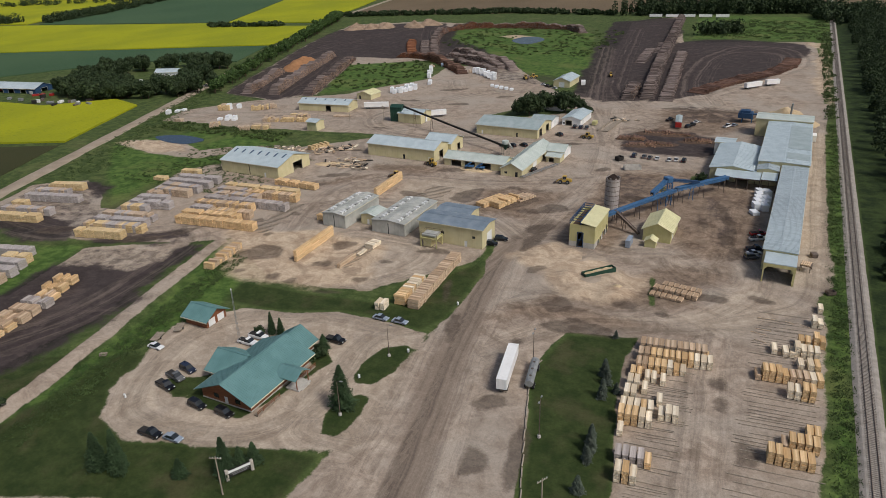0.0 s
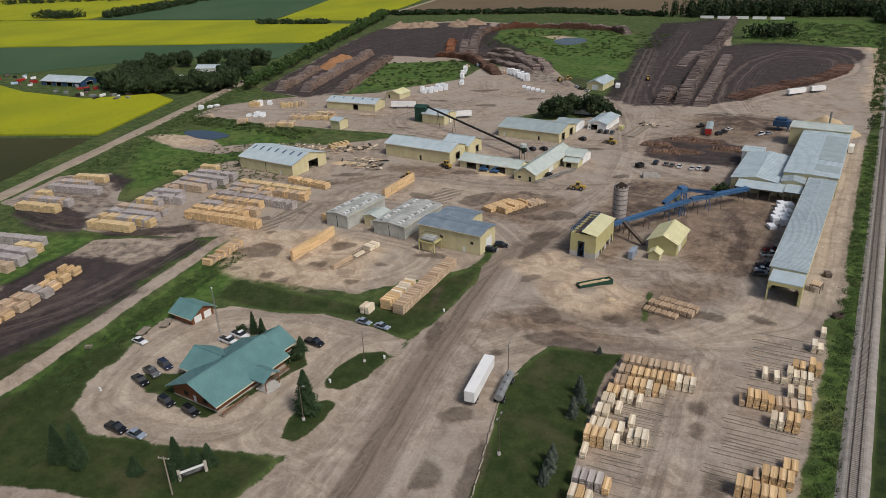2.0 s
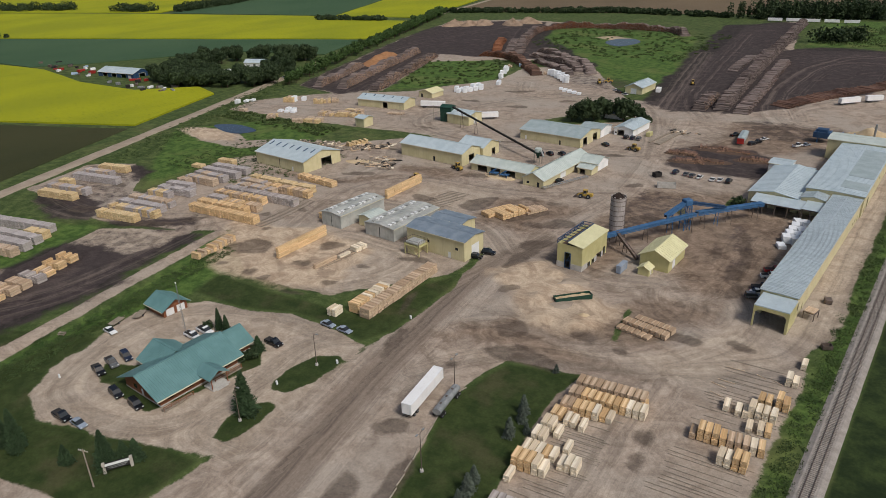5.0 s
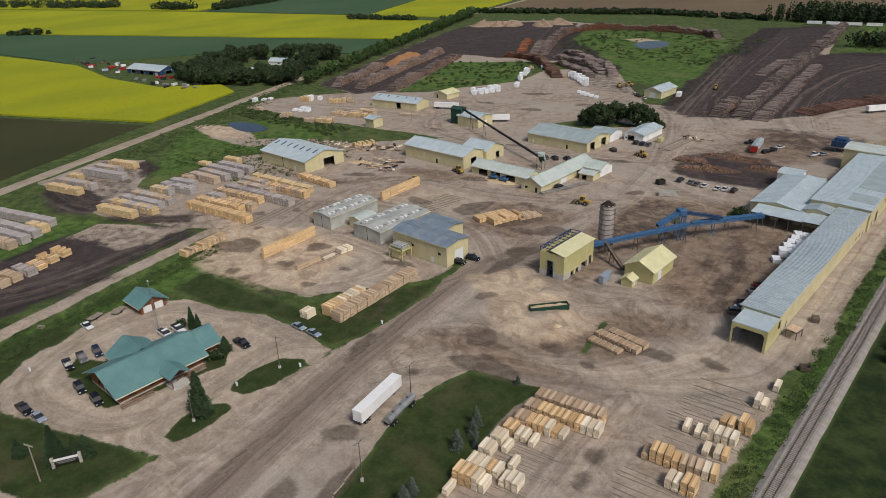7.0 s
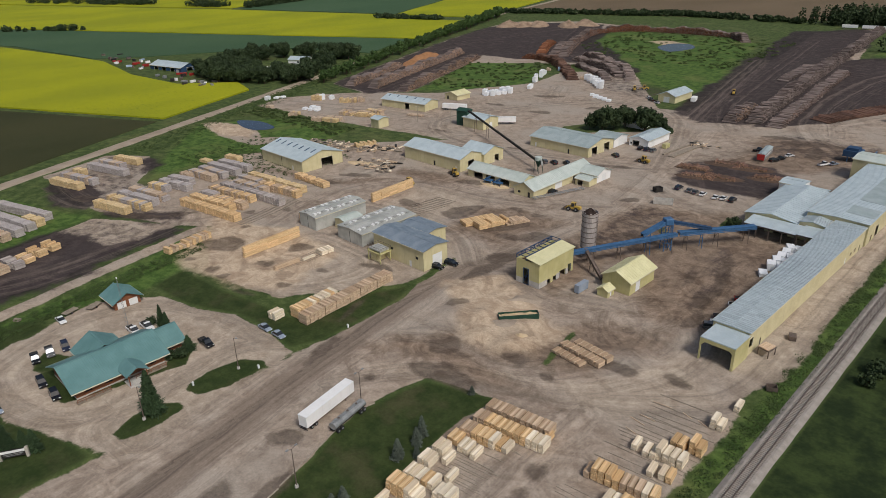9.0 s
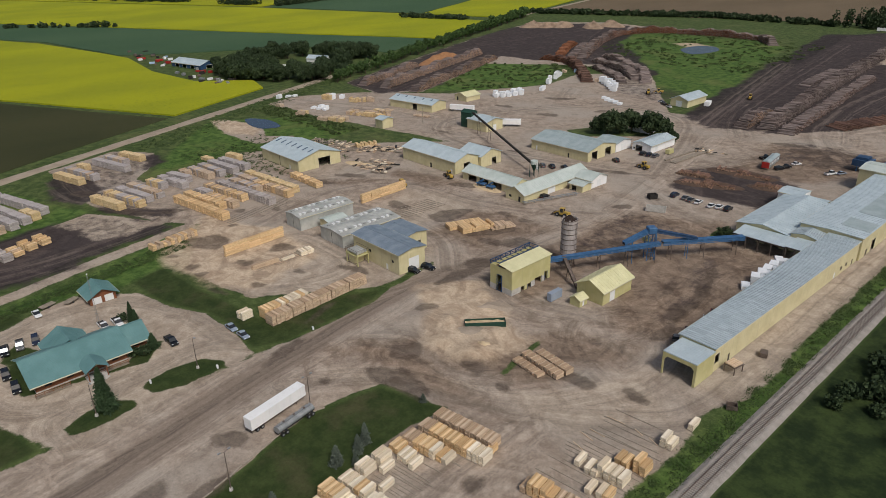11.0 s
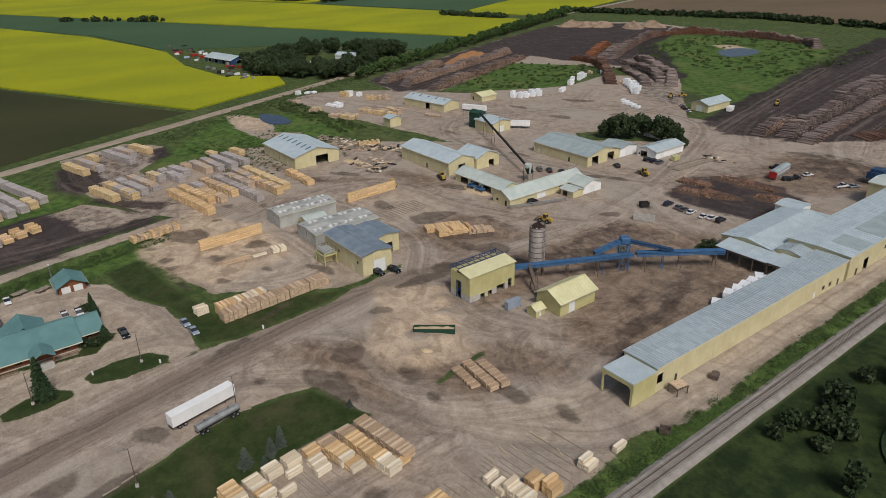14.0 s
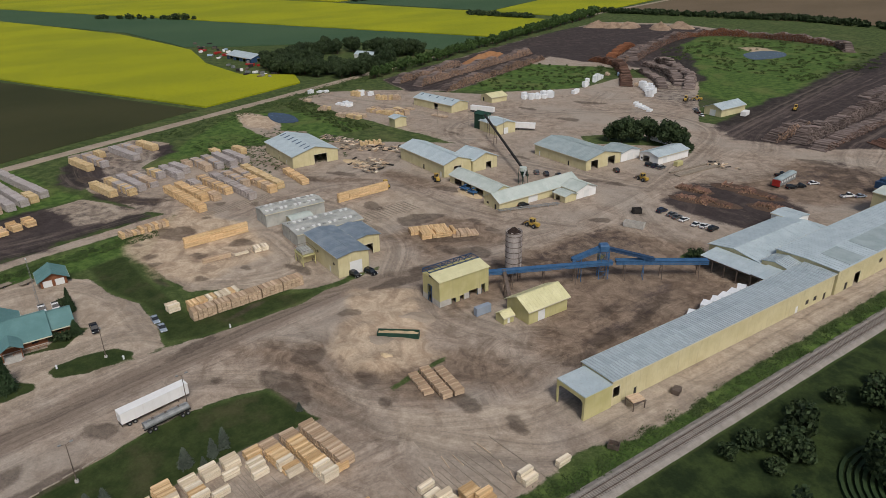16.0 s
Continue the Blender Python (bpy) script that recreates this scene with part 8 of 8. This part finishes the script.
open_bin(-44.4, 195.6, 50, 11.4, 2.4, 1.7, M_GREENBIN, "long dark-green open steel bin on sandy ground")
bm = B()
bmesh.ops.create_grid(bm, x_segments=24, y_segments=6, size=1.0)
for v in bm.verts:
    v.co = Vector((v.co.x * 5.55, v.co.y * 1.08, 1.25 + 0.3 * noise.noise(Vector((v.co.x * 4, v.co.y * 2, 5.0))) - 0.15 * abs(v.co.x)))
sand_fill = part("sand_fill", bm, M_CHIP, smooth=True)
sand_fill.matrix_basis = pose(-44.4, 195.6, 0, 0, 0, 50)
tagged(sand_fill, "pale sand heaped inside the green steel bin", "sand")
open_bin(-58.4, 305.6, 25, 7.5, 3.2, 1.8, M_CONC, "pale open concrete bin in the yard")
open_bin(-67, 317, 60, 3.4, 2.4, 1.9, M_DARK, "dark steel bin on the gravel")
open_bin(20.4, 209.2, 30, 2.4, 1.8, 1.2, M_STEEL, "rusty bin beside the railway grass")


def crate(name, x, y, rot, w, d, h, mat, label, category):
    t = thing(name, x, y, rot, label, category)
    bm = B()
    box(bm, -w / 2, w / 2, -d / 2, d / 2, 0.1, h)
    bmesh.ops.bevel(bm, geom=bm.edges, offset=0.05, segments=1, affect="EDGES")
    part("body", bm, mat, t)
    bm = B()
    for s in (-d / 2 + 0.2, d / 2 - 0.2):
        box(bm, -w / 2, w / 2, s - 0.1, s + 0.1, 0, 0.1)
    part("skid", bm, M_DARK, t)
    bm = B()
    for k in range(4):
        y0 = -d / 2 + d * (k + 0.5) / 4
        box(bm, w / 2, w / 2 + 0.04, y0 - 0.05, y0 + 0.05, 0.15, h - 0.05)
    tagged(part("stiffener", bm, mat, t), kind="stuff")


crate("transformer_box", -40.8, 221.6, 0, 1.6, 5.2, 2.7, PAINT["silver"], "pale blue steel cabinet beside the pump hut", "cabinet")
crate("fuel_tank", -95.4, 378, 0, 2.2, 4.2, 2.2, M_YELLOW2, "yellow box tank beside the small workshop", "tank")
crate("container", -263.5, 525, 20, 2.5, 6, 2.6, M_WRAP_B, "blue container at the edge of the grass", "container")
crate("trailer_hut", -133, 486, 15, 3, 6.5, 2.6, M_WHITE, "small white hut beside the log-yard garage", "hut")
crate("picnic_hut", 14.0, 384, 0, 2.2, 6, 3.2, M_WHITE, "white lean-to cabin beside the sawmill", "cabin")


def platform():
    t = thing("cyclone_platform", -103.4, 195.2, 0, "yellow framed platform with grey filter drums on top", "platform")
    for sx in (-3, 3):
        for sy in (-2.2, 2.2):
            bm = B()
            box(bm, sx - 0.15, sx + 0.15, sy - 0.15, sy + 0.15, 0, 4.2)
            part("leg", bm, M_YELLOW2, t)
    bm = B()
    box(bm, -3.3, 3.3, -2.5, 2.5, 3.4, 3.6)
    for s in (-2.2, 2.2):
        rod(bm, (-3, s, 0.2), (3, s, 3.3), 0.09, 4)
        rod(bm, (3, s, 0.2), (-3, s, 3.3), 0.09, 4)
    part("deck", bm, M_YELLOW2, t)
    bm = B()
    box(bm, -2.2, 0.8, -1.9, 1.9, 0.2, 3.3)
    part("housing", bm, M_YELLOW, t)
    for k in range(4):
        bm = B()
        rod(bm, (-2.6, -1.6 + k * 1.05, 4.4), (2.6, -1.6 + k * 1.05, 4.4), 0.5, 12)
        part("drum", bm, M_ALU, t, "grey filter drum")
    bm = B()
    for sx in (-3.2, 3.2):
        rod(bm, (sx, -2.4, 5.4), (sx, 2.4, 5.4), 0.06, 4)
    for sy in (-2.4, 2.4):
        rod(bm, (-3.2, sy, 5.4), (3.2, sy, 5.4), 0.06, 4)
        for sx in (-3.2, 3.2):
            rod(bm, (sx, sy, 3.6), (sx, sy, 5.4), 0.06, 4)
    part("railing", bm, M_STEEL, t)


platform()


def green_tower():
    t = thing("dust_tower", -205.6, 349, 10, "dark-green timber dust tower in the yard", "tower")
    for k in range(7):
        for s in (-1, 1):
            bm = B()
            box(bm, -3.4 + k * 0.98, -2.46 + k * 0.98, s * 3 - 0.12, s * 3 + 0.12, 0, 8.2 + (k % 2) * 0.2)
            part("plank", bm, M_GREENBIN, t)
    for s in (-1, 1):
        bm = B()
        box(bm, s * 3.4 - 0.12, s * 3.4 + 0.12, -2.85, 2.85, 0, 8.3)
        part("side", bm, M_GREENBIN, t)
    bm = B()
    prism(bm, [(-3.4, 8.3), (3.4, 8.3), (0, 9.6)], "x", -3.7, 3.7)
    part("roof", bm, M_GREENBIN, t)


green_tower()


def cyclone(x, y):
    t = thing("dust_cyclone", x, y, 0, "green dust cyclone on a steel frame by the planing shed", "cyclone")
    bm = B()
    bmesh.ops.create_cone(bm, cap_ends=True, segments=16, radius1=0.4, radius2=1.6, depth=3, matrix=Matrix.Translation((0, 0, 4.5)))
    part("cone", bm, M_GREENBIN, t)
    bm = B()
    rod(bm, (0, 0, 6.0), (0, 0, 7.6), 1.6, 16)
    part("drum", bm, M_ROOF_GN, t)
    for a in range(4):
        bm = B()
        c, s = 1.9 * math.cos(a * math.pi / 2 + 0.785), 1.9 * math.sin(a * math.pi / 2 + 0.785)
        rod(bm, (c, s, 0), (c, s, 6.6), 0.12, 5)
        part("leg", bm, M_GREENBIN, t)
    bm = B()
    rod(bm, (1.5, 0, 6.8), (5.0, -4, 5.4), 0.4, 8)
    part("pipe", bm, M_ALU, t)


cyclone(-119.5, 304.5)
for i in range(2):
    t = thing("sorter_table", -127 + i * 5.5, 278.6, 5, "blue steel sorting table before the planing shed", "machine")
    for sx in (-1.6, 1.6):
        for sy in (-0.9, 0.9):
            bm = B()
            box(bm, sx - 0.1, sx + 0.1, sy - 0.1, sy + 0.1, 0, 1.5)
            part("leg", bm, M_BLUE, t)
    bm = B()
    box(bm, -2, 2, -1.2, 1.2, 1.5, 1.8)
    rod(bm, (-1.5, 0, 1.8), (1.0, 0, 3.4), 0.35, 8)
    part("frame", bm, M_BLUE, t)
t = thing("roller_table", -95.6, 287.0, -19, "long grey roller table outside the planing shed", "machine")
for s in (-0.7, 0.7):
    bm = B()
    box(bm, s - 0.12, s + 0.12, -13, 13, 0.7, 1.0)
    part("rail", bm, M_GREY, t)
for k in range(14):
    bm = B()
    rod(bm, (-0.7, -12.5 + k * 1.9, 0.9), (0.7, -12.5 + k * 1.9, 0.9), 0.1, 6)
    part("roller", bm, M_GREY, t)
bm = B()
for k in range(7):
    for s in (-0.7, 0.7):
        box(bm, s - 0.08, s + 0.08, -12 + k * 4, -11.8 + k * 4, 0, 0.7)
part("leg", bm, M_GREY, t)
t = thing("feed_deck", 13.6, 223.6, -10, "steel feed deck with a hopper beside the sorter shed", "machine")
bm = B()
box(bm, -1.6, 1.6, -1.8, 1.8, 2.0, 2.2)
part("deck", bm, M_STEEL, t)
for sx in (-1.4, 1.4):
    for sy in (-1.6, 1.6):
        bm = B()
        box(bm, sx - 0.1, sx + 0.1, sy - 0.1, sy + 0.1, 0, 2.0)
        part("leg", bm, M_STEEL, t)
bm = B()
for k in range(5):
    box(bm, -1.4 + k * 0.56, -1.0 + k * 0.56, -1.7, 1.7, 2.2, 2.5)
tagged(part("board", bm, M_LUM_TAN, t), kind="stuff")
crate("waste_crate", 15.8, 235.5, 20, 1.8, 2.4, 1.3, M_STEEL, "steel crate with offcuts beside the sorter shed", "crate")


# blue debarker behind the sawmill
t = thing("debarker", -14, 413, 0, "blue steel debarker frame behind the sawmill", "machine")
for k in range(4):
    bm = B()
    box(bm, -8 + k * 5, -7.6 + k * 5, -3, -2.6, 0, 5)
    box(bm, -8 + k * 5, -7.6 + k * 5, 2.6, 3, 0, 5)
    box(bm, -8 + k * 5, -7.6 + k * 5, -3, 3, 5, 5.4)
    part("frame", bm, M_BLUE, t)
bm = B()
box(bm, -10, -3, -3.4, 3.4, 2.4, 5.2)
box(bm, -9, -4, -2.4, 2.4, 5.2, 6.4)
part("housing", bm, M_NAVY, t)
bm = B()
box(bm, -8, 9, -1, 1, 4, 4.8)
part("chute", bm, M_NAVY, t)
bm = B()
rod(bm, (16, -2, 0), (16, -2, 12), 0.5, 12)
part("stack_pipe", bm, M_GREY, t)


# ---- lamps, poles, sign ----
def yard_lamp(x, y, h, rot, double):
    t = thing("yard_lamp", x, y, rot, "slim grey yard lamp on a concrete foot", "lamp post", "yard lamps")
    bm = B()
    rod(bm, (0, 0, 0), (0, 0, 0.6), 0.42, 10, 0.36)
    part("foot", bm, M_CONC, t)
    bm = B()
    rod(bm, (0, 0, 0.6), (0, 0, h), 0.12, 8, 0.07)
    part("pole", bm, M_STEEL, t)
    for s in ((-1, 1) if double else (1,)):
        bm = B()
        rod(bm, (0, 0, h), (s * 1.1, 0, h + 0.35), 0.05, 6)
        o = part("arm", bm, M_STEEL, t)
        bm = B()
        box(bm, s * 1.1 - 0.32, s * 1.1 + 0.32, -0.16, 0.16, h + 0.24, h + 0.44)
        part("head", bm, M_GREY, o)


for lx, ly, lh, lr, dbl in ((-81.2, 128.4, 9, 10, False), (-79.0, 102.9, 9, 10, False), (-46.0, 139.6, 9.5, 95, True), (-35.6, 114.3, 9.5, 95, True)):
    yard_lamp(lx, ly, lh, lr, dbl)


def lattice_mast(x, y, h):
    t = thing("radio_mast", x, y, 20, "thin grey lattice radio mast beside the office", "mast")
    for k in range(3):
        a = k * math.tau / 3
        bm = B()
        rod(bm, (0.35 * math.cos(a), 0.35 * math.sin(a), 0), (0.12 * math.cos(a), 0.12 * math.sin(a), h), 0.035, 5)
        part("leg", bm, M_GREY, t)
    bm = B()
    for i in range(int(h / 0.7)):
        r0, r1 = 0.35 - 0.23 * i * 0.7 / h, 0.35 - 0.23 * (i + 1) * 0.7 / h
        for k in range(3):
            a, b = k * math.tau / 3, (k + 1) * math.tau / 3
            rod(bm, (r0 * math.cos(a), r0 * math.sin(a), i * 0.7), (r1 * math.cos(b), r1 * math.sin(b), i * 0.7 + 0.7), 0.016, 4)
    part("lattice", bm, M_GREY, t)
    bm = B()
    rod(bm, (0, 0, h), (0, 0, h + 0.35), 0.18, 10)
    part("beacon", bm, M_DOOR, t, "white head")


lattice_mast(-121.6, 117.6, 16)


def utility_pole(x, y, h, rot, label="weathered timber utility pole with a crossarm"):
    t = thing("utility_pole", x, y, rot, label, "utility pole", "utility poles")
    bm = B()
    rod(bm, (0, 0, 0), (0, 0, h), 0.17, 8, 0.11)
    part("pole", bm, M_POLE, t)
    bm = B()
    beam(bm, (-1.2, 0, h - 0.5), (1.2, 0, h - 0.5), 0.12, 0.14)
    part("crossarm", bm, M_POLE, t)
    for s in (-1.05, -0.5, 0.5, 1.05):
        bm = B()
        rod(bm, (s, 0, h - 0.42), (s, 0, h - 0.18), 0.06, 6)
        part("insulator", bm, M_DOOR, t)


utility_pole(-86.0, 72.6, 9.5, 20)
utility_pole(-27.6, 92.5, 10, 60)
for px_, py_ in ((-187, 349), (-213, 345), (-198, 348), (-231, 336)):
    utility_pole(px_, py_, 9, 30)


def sign():
    t = thing("mill_sign", -86.6, 78.3, 62, "low entrance sign with a black face in a grey frame", "sign")
    bm = B()
    for s in (-2.6, 2.6):
        box(bm, s - 0.3, s + 0.3, -0.3, 0.3, 0, 2.5)
    part("post", bm, M_STONE, t)
    bm = B()
    box(bm, -2.3, 2.3, -0.16, 0.16, 0.6, 2.3)
    part("panel", bm, M_DARK, t)
    bm = B()
    box(bm, -2.3, 2.3, -0.2, -0.162, 1.65, 2.25)
    part("header", bm, M_DOOR, t, "white top board")
    bm = B()
    for z, w in ((1.25, 1.9), (0.9, 1.5)):
        box(bm, -w, w, -0.19, -0.162, z, z + 0.16)
    part("lettering", bm, M_GREY, t)


sign()
for fx, fy in ((-77.5, 132.0), (-83.0, 117.0), (-76.5, 160.0), (-130, 87)):
    t = thing("marker_post", fx, fy, 0, "small white marker box on the grass", "marker")
    bm = B()
    box(bm, -0.2, 0.2, -0.2, 0.2, 0, 0.9)
    part("post", bm, M_DOOR, t)
    bm = B()
    prism(bm, [(-0.26, 0.9), (0.26, 0.9), (0, 1.1)], "x", -0.26, 0.26)
    part("cap", bm, M_DOOR, t)


def kerb_logs():
    t = thing("border_logs", 0, 0, 0, "pale logs laid end to end as the road's edge", "logs", kind="stuff")
    bm = B()
    pts = [(-44.8, 142.5), (-45.4, 137), (-42.6, 127), (-39.2, 115.5), (-35.6, 104), (-32.6, 95.5), (-30, 88)]
    for p, q in zip(pts, pts[1:]):
        n = 3
        for i in range(n):
            a = Vector(p).lerp(Vector(q), i / n + 0.02)
            b = Vector(p).lerp(Vector(q), (i + 1) / n - 0.03)
            rod(bm, (a.x + random.uniform(-0.2, 0.2), a.y, 0.16), (b.x + random.uniform(-0.2, 0.2), b.y, 0.16), 0.17, 7)
    part("log", bm, M_POLE, t)


kerb_logs()
for bx, by, br in ((-144.2, 110.0, 20), (-142.4, 116.2, 30)):
    t = thing("flat_trailer", bx, by, br, "small pale utility trailer on the gravel", "trailer")
    bm = B()
    box(bm, -1.1, 1.1, -2.2, 2.2, 0.55, 0.7)
    part("deck", bm, M_WOOD, t)
    bm = B()
    beam(bm, (0, 2.2, 0.55), (0, 3.6, 0.45), 0.12, 0.12)
    part("drawbar", bm, M_STEEL, t)
    for sx in (-1.15, 1.15):
        wheel(t, sx, -0.3, 0.33, 0.2)
t = thing("picnic_table", -150.6, 97.6, 30, "small wooden picnic table on the lawn", "table")
bm = B()
box(bm, -0.9, 0.9, -0.4, 0.4, 0.68, 0.75)
part("tabletop", bm, M_WOOD, t)
for s in (-0.7, 0.7):
    bm = B()
    box(bm, -0.9, 0.9, s - 0.13, s + 0.13, 0.4, 0.45)
    part("bench", bm, M_WOOD, t)
for s in (-0.7, 0.7):
    bm = B()
    box(bm, s - 0.05, s + 0.05, -0.7, 0.7, 0, 0.68)
    part("leg", bm, M_WOOD, t)

# ---- farm ----
building("barn", -546, -506, 322, 340, 3.6, 6.5, "x", "long dark open-fronted barn with a pale metal roof", wall=M_NAVY, rot=12, group="farm", category="barn", ribs=2.0,
         holes={"s": [(-12, 5, 0, 3, "open"), (-2, 5, 0, 3, "open"), (9, 5, 0, 3, "open")], "e": [(0, 6, 0, 3, "open")]})
building("farmhouse", -474, -455, 413, 423, 3.2, 5.4, "x", "long pale farm building among trees", wall=M_WHITE, rot=25, group="farm", ribs=0, category="house", holes={"s": [(0, 2, 0.8, 2, "window")]})
building("house", -132, -122, 402, 411, 3.0, 5.2, "x", "small white house half hidden by trees", wall=M_WHITE, roof=M_ROOF_BLUE, ribs=0, group="", category="house", holes={"e": [(0, 1.4, 0.9, 2, "window")]})
random.seed(5)
for i in range(46):
    k = random.random()
    x, y = -450 - 190 * k + random.uniform(-6, 6), 318 + (0.02 * k) + random.uniform(-14, 22) - 20 * k * 0
    x, y = random.uniform(-660, -425), 0
    y = 300 + (-(x + 425)) * 0.05 + random.uniform(0, 26)
    crate("farm_scrap", x, y, random.uniform(0, 180), random.uniform(1.6, 2.6), random.uniform(2.5, 5.5), random.uniform(1.2, 2.4), random.choice((M_WHITE, M_WHITE, M_GREY, M_RED, M_STEEL, M_DARK, M_WRAP_B)), "old farm implement or scrap in the farmyard", "scrap")
for i in range(8):
    crate("farm_scrap", random.uniform(-470, -410), random.uniform(370, 412), random.uniform(0, 180), 2.4, 4.4, 2.2, random.choice((M_WHITE, M_WHITE, M_RED)), "old farm vehicle among the trees", "scrap")
